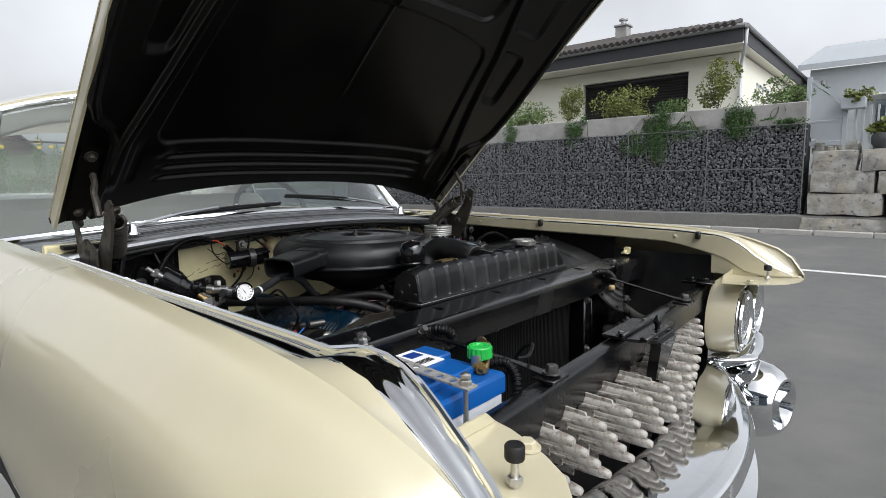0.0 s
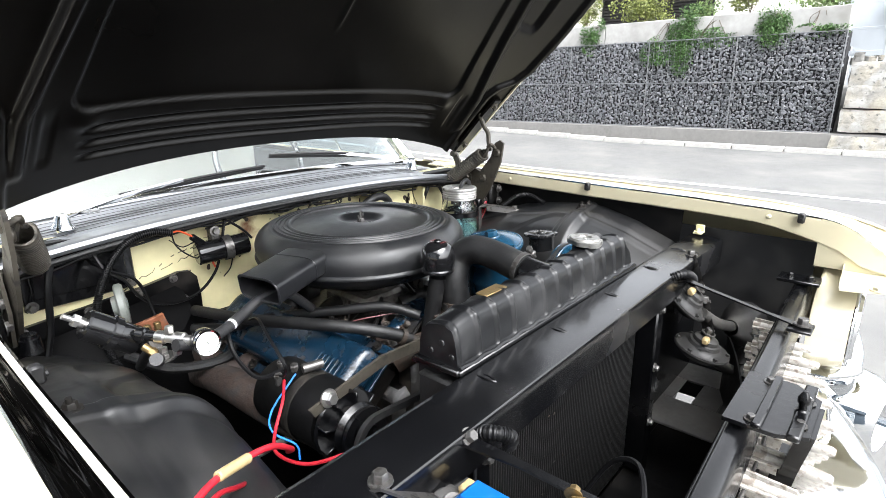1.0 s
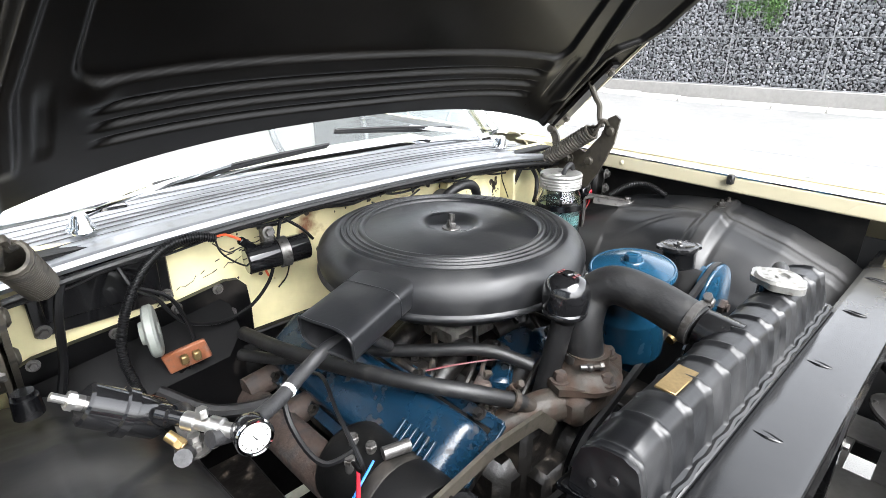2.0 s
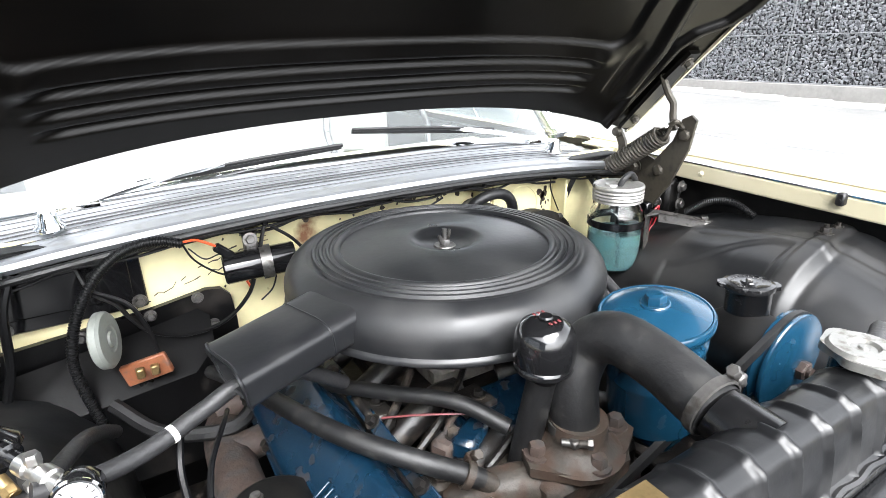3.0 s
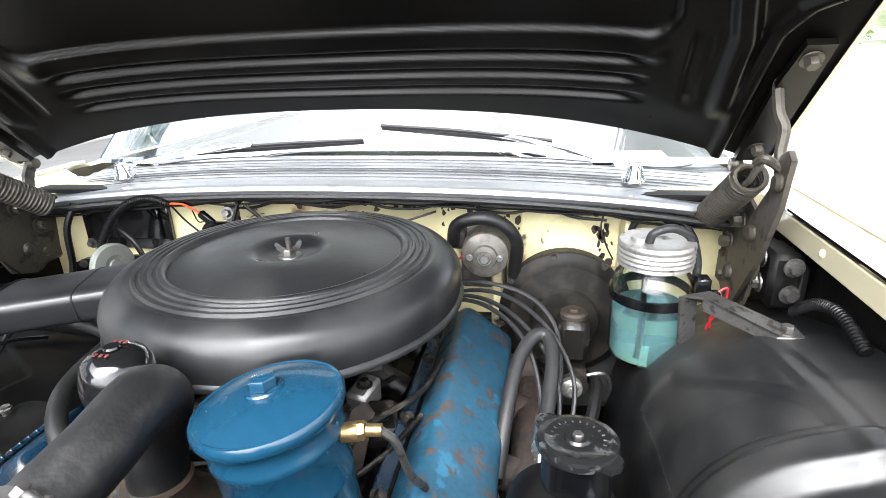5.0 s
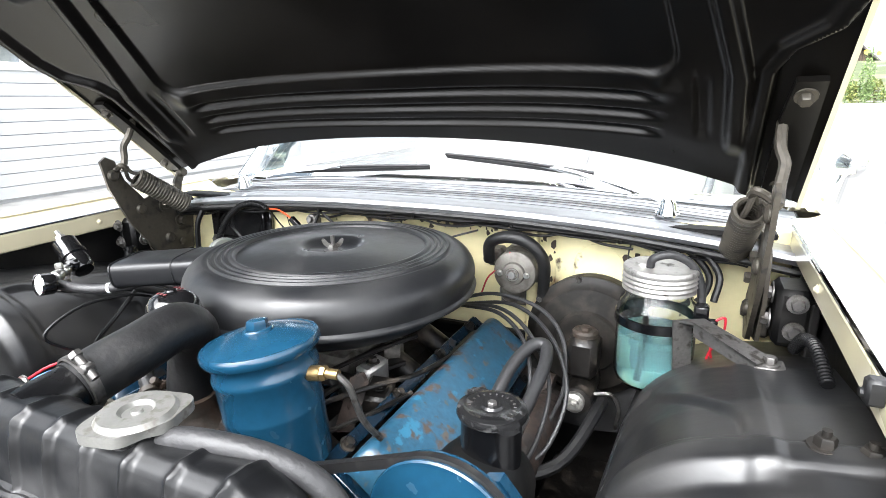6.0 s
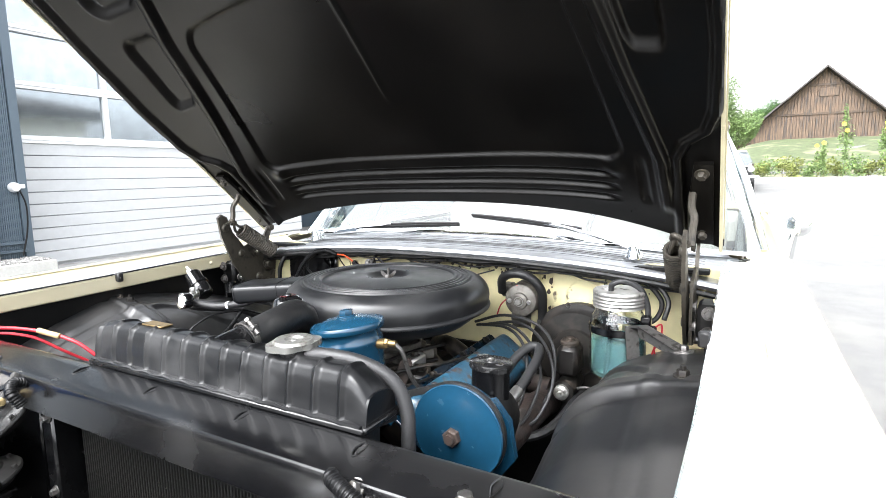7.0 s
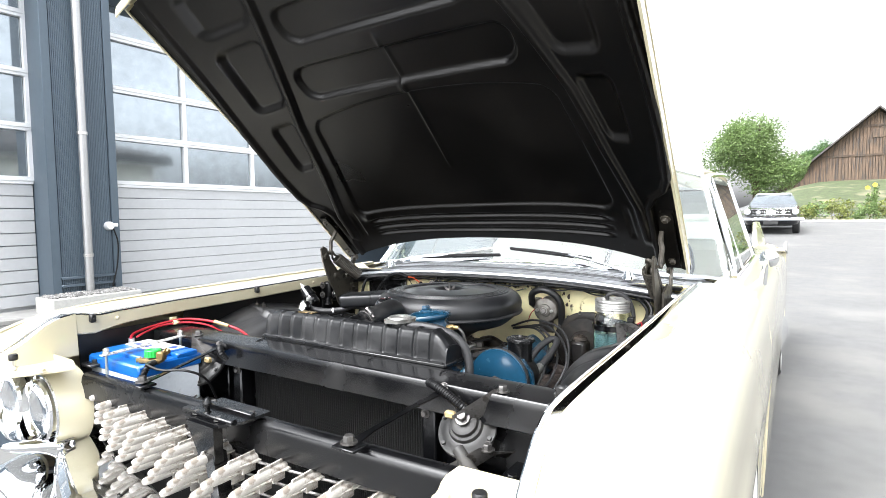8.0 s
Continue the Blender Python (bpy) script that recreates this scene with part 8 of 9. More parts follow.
def make_radiator():
    t = thing("radiator", (0, 0.79, 0.42), "black radiator with a ribbed top tank", "radiator")
    s = Shape()
    prof = [(0.747, 0.884), (0.749, 0.890), (0.756, 0.893), (0.758, 0.915), (0.761, 0.935), (0.766, 0.947), (0.777, 0.953), (0.792, 0.952), (0.806, 0.948), (0.818, 0.938), (0.824, 0.918), (0.827, 0.885), (0.828, 0.86)]

    def tank(u, v):
        x = lerp(-0.284, 0.318, u)
        k = v * (len(prof) - 1)
        i = min(int(k), len(prof) - 2)
        y, z = lerp(prof[i][0], prof[i + 1][0], k - i), lerp(prof[i][1], prof[i + 1][1], k - i)
        e = max(0, abs(x - 0.017) - 0.261) / 0.040
        zz = 0.884 + (z - 0.884) * 1.07 * (1 - (0.42 if x > 0 else 0.14) * e ** 2.0)
        rib = 0.0045 * max(0, math.cos(2 * math.pi * x / 0.0468)) ** 6
        on = 1.0 if 0.12 < v < 0.86 and abs(x) < 0.29 else 0
        return (x, y - rib * on * (v < 0.45), zz + rib * on * (v >= 0.38) * 0.9)
    s.sheet(260, 44, tank)
    for u in (0, 1):
        s.slab([tank(u, j / 44) for j in range(45)], (0.004 if u else -0.004, 0, 0))
    tk = part("top_tank", s, TANK, t, smooth=50)
    s = Shape()
    s.box((0.016, 0.751, 0.886), (0.618, 0.014, 0.008), 0.002)
    s.box((0.016, 0.832, 0.880), (0.618, 0.014, 0.008), 0.002)
    for sg in (1, -1):
        s.box((0.016 + sg * 0.306, 0.790, 0.886), (0.012, 0.085, 0.009), 0.002)
    part("seam_flange", s, BLACK, tk)
    s = Shape()
    s.tube([(lerp(-0.288, 0.318, k / 96), 0.7490 + 0.0010 * math.sin(k * 0.81), 0.8900 + 0.0008 * math.sin(k * 0.81 + 1)) for k in range(97)], 0.0035, n=6, steps=2)
    part("crimped_seam", s, TANK, tk)
    s = Shape()
    for y, z in ((0.764, 0.905), (0.782, 0.922), (0.803, 0.905)):
        s.lathe((-0.287, y, z), (-1, 0, 0), [(0, 0.003), (0.004, 0.0025), (0.006, 0), (0, 0)], 12)
    part("end_dimple", s, TANK, tk)
    s = Shape()
    s.box((-0.155, 0.792, 0.9595), (0.055, 0.022, 0.0025), 0.0005)
    part("name_tag", s, BRASS, tk, "small brass maker's tag")
    s = Shape()
    s.cyl((0.166, 0.794, 0.945), (0.166, 0.794, 0.966), 0.024)
    nk = part("filler_neck", s, BLACK, tk)
    s = Shape()
    c = Vector((0.166, 0.794, 0.964))
    ring = []
    for k in range(48):
        a = 2 * math.pi * k / 48
        r = 0.034 + 0.0055 * math.cos(2 * a - 2.2) + 0.002 * math.cos(6 * a)
        ring.append(c + Vector((math.cos(a) * r, math.sin(a) * r, 0)))
    s.slab(ring, (0, 0, 0.009))
    s.lathe(c + Vector((0, 0, 0.009)), (0, 0, 1), [(0.031, 0), (0.028, 0.004), (0.014, 0.004), (0.011, 0.001), (0.005, 0.001), (0.004, 0.003), (0, 0.003)], 32)
    part("radiator_cap", s, CAP_ALU, nk, "satin metal radiator cap")
    s = Shape()
    s.box((0, 0.775, 0.62), (0.60, 0.09, 0.50), 0.004)
    part("core_body", s, CORE, t)
    fin = mesh_of("fin", Shape().box((0, 0, 0), (0.0025, 0.010, 0.46), 0.0006), CORE, smooth=0)
    for i in range(86):
        ob = new("fin", fin)
        ob.parent = t
        ob.location = Vector((-0.297 + i * 0.00699, 0.727, 0.625)) - PLACE[t]
    s = Shape()
    for k in range(56):
        z = 0.40 + k * 0.0082
        s.box((0, 0.7275, z), (0.598, 0.006, 0.0012), 0.0003)
    part("cross_fin", s, CORE, t)["kind"] = "stuff"
    # insects and seeds caught in the core
    s = Shape()
    for _ in range(70):
        s.box((rng.uniform(-0.28, 0.28), 0.7215, rng.uniform(0.44, 0.84)), (rng.uniform(0.001, 0.003), 0.0015, rng.uniform(0.001, 0.006)), 0.0004, Euler((0, rng.uniform(0, 3), 0)).to_matrix())
    part("debris", s, OUTLET, t, "pale insects and seeds stuck in the core")["kind"] = "stuff"
    h = thing("upper_radiator_hose", (0, 0.92, 0.8), "thick bent black rubber radiator hose with steel clamps", "hose")
    s = Shape()
    s.tube([(-0.010, 0.975, 0.798), (-0.014, 0.980, 0.845), (-0.012, 0.988, 0.895), (0.004, 0.985, 0.936), (0.012, 0.955, 0.957), (0.016, 0.905, 0.953), (0.012, 0.860, 0.945), (0.010, 0.836, 0.939)], 0.0285, n=24, steps=8)
    part("hose", s, RUBBER, h)
    s = Shape()
    clamp_ring(s, (-0.0135, 0.979, 0.842), (-0.05, 0.08, 1), 0.029, 0.016)
    part("clamp", s, STEEL_BARE, h)
    s = Shape()
    clamp_ring(s, (0.0112, 0.842, 0.9418), (-0.08, -1, -0.17), 0.0288, 0.011)
    part("clamp", s, STEEL_BARE, h)
    s = Shape()
    s.cyl((0.010, 0.834, 0.940), (0.010, 0.79, 0.930), 0.026, 0.031, n=24)
    s.box((0.010, 0.795, 0.928), (0.10, 0.045, 0.045), 0.012)
    part("inlet_neck", s, BLACK, tk)
    o = Shape()
    o.tube([(0.190, 0.796, 0.955), (0.225, 0.803, 0.957), (0.275, 0.818, 0.948), (0.315, 0.830, 0.925), (0.336, 0.832, 0.885), (0.342, 0.825, 0.83), (0.345, 0.82, 0.74)], 0.0105, n=12)
    solo("overflow_hose", o, RUBBER_GREY, "thin grey rubber overflow hose on the radiator", "hose")


make_radiator()


def make_battery():
    t = thing("battery", (-0.52, 0.54, 0.70), "blue and white car battery with a perforated steel strap", "battery")
    x0, x1, y0, y1 = -0.655, -0.392, 0.452, 0.628
    s = Shape()
    s.box(((x0 + x1) / 2, (y0 + y1) / 2, 0.755), (x1 - x0 - 0.006, y1 - y0 - 0.006, 0.17), 0.008)
    part("case", s, BATT_WHITE, t, "translucent white plastic case")
    s = Shape()
    s.box(((x0 + x1) / 2, (y0 + y1) / 2, 0.8400), (x1 - x0, y1 - y0, 0.034), 0.005)
    s.box(((x0 + x1) / 2 - 0.01, (y0 + y1) / 2 + 0.010, 0.8620), (x1 - x0 - 0.055, y1 - y0 - 0.045, 0.014), 0.004)
    s.box((x1 - 0.020, y1 - 0.04, 0.8600), (0.036, 0.06, 0.014), 0.004)
    lid = part("lid", s, BATT_BLUE, t, "bright blue lid")
    s = Shape()
    s.box((-0.530, 0.572, 0.8705), (0.185, 0.070, 0.002), 0.0005)
    lb = part("label", s, PAPER, lid, "white paper label with dark blue print")
    s = Shape()
    s.box((-0.565, 0.556, 0.8720), (0.075, 0.018, 0.0008), 0.0002)
    s.box((-0.458, 0.585, 0.8720), (0.026, 0.022, 0.0008), 0.0002)
    part("print_bar", s, INK_BLUE, lb)
    s = Shape()
    for k in range(9):
        s.box((-0.482 + k * 0.004, 0.553, 0.8720), (0.0018, 0.014, 0.0008), 0.0002)
    part("bar_code_strip", s, INK_BLACK, lb)
    for x, y in ((-0.632, 0.560), (-0.415, 0.492)):
        s = Shape()
        s.cyl((x, y, 0.8560), (x, y, 0.8820), 0.0095, 0.0085)
        part("terminal", s, STEEL, t)
    st = thing("battery_strap", (-0.52, 0.54, 0.88), "perforated bare steel hold-down strap with nuts", "strap")
    a, b = Vector((-0.520, 0.425, 0.877)), Vector((-0.518, 0.652, 0.888))
    s = Shape()
    n = 10
    for k in range(n):
        lo, hi = a.lerp(b, k / n), a.lerp(b, (k + 1) / n)
        mid = (lo + hi) / 2
        rim, hole = [], []
        for q in range(16):
            w = 2 * math.pi * q / 16
            c, d = math.cos(w), math.sin(w)
            m = max(abs(c), abs(d))
            rim.append(mid + Vector((0.011 * c / m, 0, 0)) + (hi - mid) * (d / m))
            hole.append(mid + Vector((0.0058 * c, 0, 0)) + (hi - mid).normalized() * 0.0058 * d)
        up = Vector((0, 0, 0.0014))
        for q in range(16):
            p = (q + 1) % 16
            s.add([rim[q] + up, rim[p] + up, hole[p] + up, hole[q] + up, rim[q] - up, rim[p] - up, hole[p] - up, hole[q] - up], [(0, 1, 2, 3), (7, 6, 5, 4), (3, 2, 6, 7), (1, 0, 4, 5)])
    part("strap", s, STRAP, st)
    for p in (Vector((-0.520, 0.437, 0.878)), Vector((-0.518, 0.641, 0.888))):
        s = Shape()
        s.cyl(p - Vector((0, 0, 0.12)), p + Vector((0, 0, 0.018)), 0.0038, n=10)
        s.hexnut(p, (0, 0, 1), 0.0085, 0.008)
        s.hexnut(p + Vector((0, 0, 0.009)), (0, 0, 1), 0.0075, 0.007)
        part("stud", s, STEEL, st)
    sw = thing("battery_switch", (-0.40, 0.495, 0.8560), "brass battery isolator with a green knurled knob", "switch")
    s = Shape()
    s.box((-0.402, 0.492, 0.8640), (0.058, 0.024, 0.012), 0.003, Euler((0, 0, 0.5)).to_matrix())
    s.box((-0.378, 0.505, 0.8760), (0.020, 0.020, 0.024), 0.003, Euler((0, 0, 0.5)).to_matrix())
    s.bolt((-0.372, 0.515, 0.8860), (1, 0.3, 0.2), 0.006, 0.008)
    s.bolt((-0.425, 0.478, 0.8660), (-0.3, -1, 0), 0.006, 0.010)
    part("body", s, BRASS, sw)
    s = Shape()
    pr = []
    for k in range(64):
        a = 2 * math.pi * k / 64
        r = 0.0185 + (0.0012 if k % 4 < 2 else 0)
        pr.append((-0.402 + math.cos(a) * r, 0.496 + math.sin(a) * r, 0.8740))
    s.slab(pr, (0, 0, 0.016))
    s.lathe((-0.402, 0.496, 0.8900), (0, 0, 1), [(0.0185, 0), (0.017, 0.002), (0.011, 0.002), (0.009, -0.001), (0, -0.001)], 32)
    part("knob", s, GREEN_CAP, sw)
    c = Shape()
    c.tube([(-0.385, 0.490, 0.8610), (-0.37, 0.468, 0.8610), (-0.368, 0.452, 0.8410), (-0.372, 0.448, 0.82), (-0.36, 0.452, 0.76)], 0.0085, n=10, ripple=0.002, pitch=0.006)
    gc = solo("ground_cable", c, CABLE, "black corrugated battery cable beside the battery", "cable")
    tr = Shape()
    tr.box((-0.52, 0.54, 0.665), (0.30, 0.21, 0.012), 0.003)
    tr.box((-0.52, 0.44, 0.685), (0.30, 0.008, 0.05), 0.002)
    solo("battery_tray", tr, BLACK, "black steel tray under the battery", "tray")
    for ob in (t, sw, gc):
        ob.location += Vector((-0.02, 0.005, -0.008))
    st.location += Vector((-0.015, 0.003, -0.009))


make_battery()


def make_jar():
    t = thing("washer_jar", (0.517, 1.408, 0.773), "glass jar of blue-green washer fluid with a metal screw lid", "jar")
    c = (0.514, 1.400, 0.0)
    R = 0.0585
    s = Shape()
    s.lathe(c, (0, 0, 1), [(0, 0.773), (0.045, 0.773), (0.054, 0.777), (R, 0.788), (R, 0.895), (R - 0.004, 0.908), (R - 0.010, 0.918), (R - 0.010, 0.945), (R - 0.013, 0.945),
                           (R - 0.013, 0.918), (R - 0.007, 0.906), (R - 0.003, 0.894), (R - 0.003, 0.790), (0.052, 0.780), (0, 0.778)], 48)
    part("glass", s, JARGLASS, t)
    s = Shape()
    s.lathe(c, (0, 0, 1), [(0, 0.7782), (0.0515, 0.7802), (R - 0.0032, 0.7902), (R - 0.0032, 0.858), (0, 0.858)], 48)
    part("fluid", s, FLUID, t, "blue-green washer fluid")
    s = Shape()
    pr = [(0, 0.962), (0.040, 0.962), (0.044, 0.9635), (0.052, 0.9625), (0.054, 0.960)]
    for k in range(4):
        z = 0.956 - k * 0.007
        pr += [(0.0545, z), (0.0525, z - 0.0035)]
    pr += [(0.0535, 0.927), (0.0515, 0.926)]
    s.lathe(c, (0, 0, 1), pr, 48)
    lid = part("lid", s, ALU, t, "dull metal screw lid")
    s = Shape()
    s.lathe((0.492, 1.40, 0.962), (0, 0, 1), [(0, 0.004), (0.014, 0.004), (0.015, 0), (0, 0)], 20)
    part("vent_disc", s, ALU, lid)
    s = Shape()
    s.tube([(0.500, 1.385, 0.962), (0.505, 1.38, 0.978), (0.530, 1.385, 0.984), (0.558, 1.395, 0.968), (0.572, 1.400, 0.935), (0.575, 1.40, 0.90)], 0.0062, n=10)
    part("outlet_hose", s, RUBBER_GREY, t)
    s = Shape()
    s.tube([(0.505, 1.39, 0.96), (0.500, 1.385, 0.90), (0.502, 1.38, 0.83), (0.498, 1.375, 0.785)], 0.0045, n=8)
    part("suction_tube", s, CABLE, t)
    b = thing("jar_bracket", (0.56, 1.36, 0.86), "black metal strap and arm holding the washer jar", "bracket")
    s = Shape()
    s.lathe((c[0], c[1], 0.872), (0, 0, 1), [(R + 0.001, 0), (R + 0.003, 0.001), (R + 0.003, 0.015), (R + 0.001, 0.016)], 48)
    part("strap", s, BLACK, b)
    s = Shape()
    s.slab([(0.545, 1.342, 0.902), (0.566, 1.330, 0.905), (0.640, 1.268, 0.886), (0.662, 1.290, 0.886), (0.580, 1.352, 0.905)], (0, 0, -0.004))
    s.slab([(0.566, 1.330, 0.905), (0.640, 1.268, 0.886), (0.640, 1.268, 0.870), (0.566, 1.330, 0.885)], (0.002, 0.003, 0))
    s.box((0.655, 1.282, 0.880), (0.035, 0.03, 0.006), 0.002)
    s.slab([(0.538, 1.342, 0.90), (0.562, 1.352, 0.90), (0.568, 1.355, 0.80), (0.545, 1.345, 0.80)], (0.002, -0.003, 0))
    s.bolt((0.655, 1.282, 0.883), (0, 0, 1), 0.008, 0.008)
    part("arm", s, STEEL_BARE, b, "bent bare steel arm")
    s = Shape()
    s.box((0.575, 1.372, 0.905), (0.020, 0.022, 0.026), 0.003)
    s.box((0.588, 1.362, 0.892), (0.018, 0.014, 0.018), 0.003)
    pm = part("washer_pump", s, BLACK, b)
    s = Shape()
    s.tube([(0.592, 1.362, 0.898), (0.606, 1.362, 0.905), (0.604, 1.366, 0.87), (0.590, 1.37, 0.845), (0.585, 1.37, 0.80)], 0.0018, n=6)
    s.tube([(0.590, 1.368, 0.895), (0.600, 1.37, 0.88), (0.592, 1.372, 0.85), (0.602, 1.375, 0.81)], 0.0018, n=6)
    part("wire", s, RED, pm)


make_jar()


def make_brake():
    t = thing("brake_booster", (0.39, 1.50, 0.70), "black round brake booster on the firewall", "brake booster")
    s = Shape()
    s.lathe((0.395, 1.583, 0.775), (0, -1, 0), [(0, 0), (0.095, 0), (0.112, 0.02), (0.114, 0.055), (0.118, 0.058), (0.118, 0.066), (0.110, 0.070), (0.104, 0.074), (0.098, 0.082), (0.060, 0.088), (0.056, 0.094), (0, 0.095)], 48)
    part("shell", s, GRIME, t)
    s = Shape()
    for k in range(8):
        a = k * math.pi / 4 + 0.2
        s.bolt((0.395 + 0.114 * math.cos(a), 1.517, 0.775 + 0.114 * math.sin(a)), (0, -1, 0), 0.005, 0.006)
    part("bolt", s, STEEL_BARE, t)
    m = thing("master_cylinder", (0.403, 1.43, 0.72), "dark cast brake master cylinder with a brass filler cap", "brake part")
    s = Shape()
    s.box((0.404, 1.440, 0.785), (0.050, 0.062, 0.072), 0.010)
    s.cyl((0.404, 1.48, 0.725), (0.404, 1.385, 0.725), 0.024)
    part("body", s, OILY, m)
    s = Shape()
    s.lathe((0.404, 1.440, 0.820), (0, 0, 1), [(0, 0), (0.022, 0), (0.022, 0.007), (0.018, 0.011), (0, 0.011)], 24)
    s.hexnut((0.404, 1.440, 0.830), (0, 0, 1), 0.011, 0.006)
    part("cap", s, OUTLET, m)
    s = Shape()
    s.lathe((0.402, 1.385, 0.725), (0, -1, 0), [(0, 0), (0.017, 0), (0.017, 0.010), (0.012, 0.014), (0, 0.014)], 20)
    s.bolt((0.402, 1.371, 0.725), (0, -1, 0), 0.007, 0.007)
    part("end_plug", s, ALU, m)
    p = Shape()
    p.tube([(0.425, 1.40, 0.725), (0.455, 1.40, 0.730), (0.468, 1.41, 0.70), (0.462, 1.43, 0.65)], 0.0035, n=6)
    solo("brake_pipe", p, STEEL_BARE, "thin steel brake pipe from the master cylinder", "pipe")
    w = thing("wiper_motor", (0.25, 1.52, 0.85), "grey metal wiper motor on the firewall", "motor")
    s = Shape()
    s.lathe((0.250, 1.575, 0.888), (0.05, -1, 0.04), [(0, 0), (0.046, 0), (0.046, 0.012), (0.042, 0.018), (0.042, 0.070), (0.040, 0.077), (0.034, 0.081), (0.022, 0.083), (0.020, 0.089), (0.012, 0.091), (0.010, 0.096), (0, 0.097)], 36)
    part("body", s, MOTOR, w)
    s = Shape()
    s.box((0.245, 1.578, 0.835), (0.085, 0.014, 0.075), 0.008)
    s.lathe((0.225, 1.572, 0.825), (0, -1, 0), [(0, 0.01), (0.02, 0.008), (0.026, 0), (0, 0)], 20)
    s.box((0.200, 1.555, 0.905), (0.03, 0.04, 0.035), 0.005)
    part("gearbox", s, MOTOR, w)
    s = Shape()
    for k in range(2):
        s.bolt((0.254 + 0.026 * (1 if k else -1), 1.488, 0.891), (0.05, -1, 0.04), 0.004, 0.005)
    s.bolt((0.2545, 1.482, 0.8915), (0.05, -1, 0.04), 0.008, 0.006)
    part("screw", s, STEEL, w)
    m.location += Vector((0, -0.017, 0))


make_brake()


def make_generator():
    t = thing("generator", (-0.36, 1.02, 0.66), "black generator with a finned pulley and slotted arm", "generator")
    ax = Vector((0.02, -1, 0.0)).normalized()
    s = Shape()
    s.lathe((-0.338, 1.125, 0.735), ax, [(0, 0), (0.052, 0), (0.058, 0.008), (0.060, 0.012), (0.060, 0.165), (0.057, 0.172), (0.035, 0.178), (0, 0.178)], 40)
    part("body", s, BLACK_DUSTY, t)
    s = Shape()
    s.lathe((-0.338, 1.03, 0.735), ax, [(0.0605, 0), (0.0612, 0.001), (0.0612, 0.020), (0.0605, 0.021)], 40)
    part("label_band", s, GRIME, t)
    s = Shape()
    s.lathe((-0.334, 0.945, 0.735), ax, [(0.015, 0), (0.060, 0.002), (0.062, 0.006), (0.058, 0.010), (0.040, 0.010), (0.040, 0.034), (0.046, 0.037), (0.040, 0.046), (0.046, 0.055), (0.045, 0.060), (0.02, 0.060), (0.018, 0.068), (0, 0.068)], 40)
    pl = part("pulley", s, BLACK, t)
    for k in range(9):
        a = k * 2 * math.pi / 9
        f = Shape()
        f.box(Vector((-0.3335, 0.925, 0.735)) + Vector((math.cos(a) * 0.050, 0, math.sin(a) * 0.050)), (0.022, 0.024, 0.004), 0.001, Euler((0, -a, 0)).to_matrix())
        part("fan_fin", f, BLACK, pl)
    s = Shape()
    s.slab([(-0.400, 0.935, 0.790), (-0.392, 0.935, 0.775), (-0.25, 0.93, 0.805), (-0.16, 0.93, 0.800), (-0.13, 0.93, 0.770), (-0.115, 0.93, 0.785), (-0.15, 0.93, 0.820), (-0.25, 0.93, 0.825)], (0, 0.006, 0))
    part("adjusting_arm", s, HINGE, t)
    s = Shape()
    s.bolt((-0.365, 0.934, 0.797), (0, -1, 0.2), 0.010, 0.012)
    part("arm_bolt", s, STEEL, t)
    s = Shape()
    for x, y, z in ((-0.352, 1.085, 0.794), (-0.375, 1.06, 0.788), (-0.345, 1.055, 0.795)):
        s.cyl((x, y, z - 0.01), (x, y, z + 0.012), 0.006, n=10)
        s.hexnut((x, y, z + 0.004), (0, 0, 1), 0.008, 0.006)
    s.cyl((-0.345, 1.03, 0.806), (-0.31, 1.02, 0.806), 0.0085, n=14)
    part("terminal", s, STEEL_BARE, t)
    t.location += Vector((0.005, 0.026, 0))


make_generator()


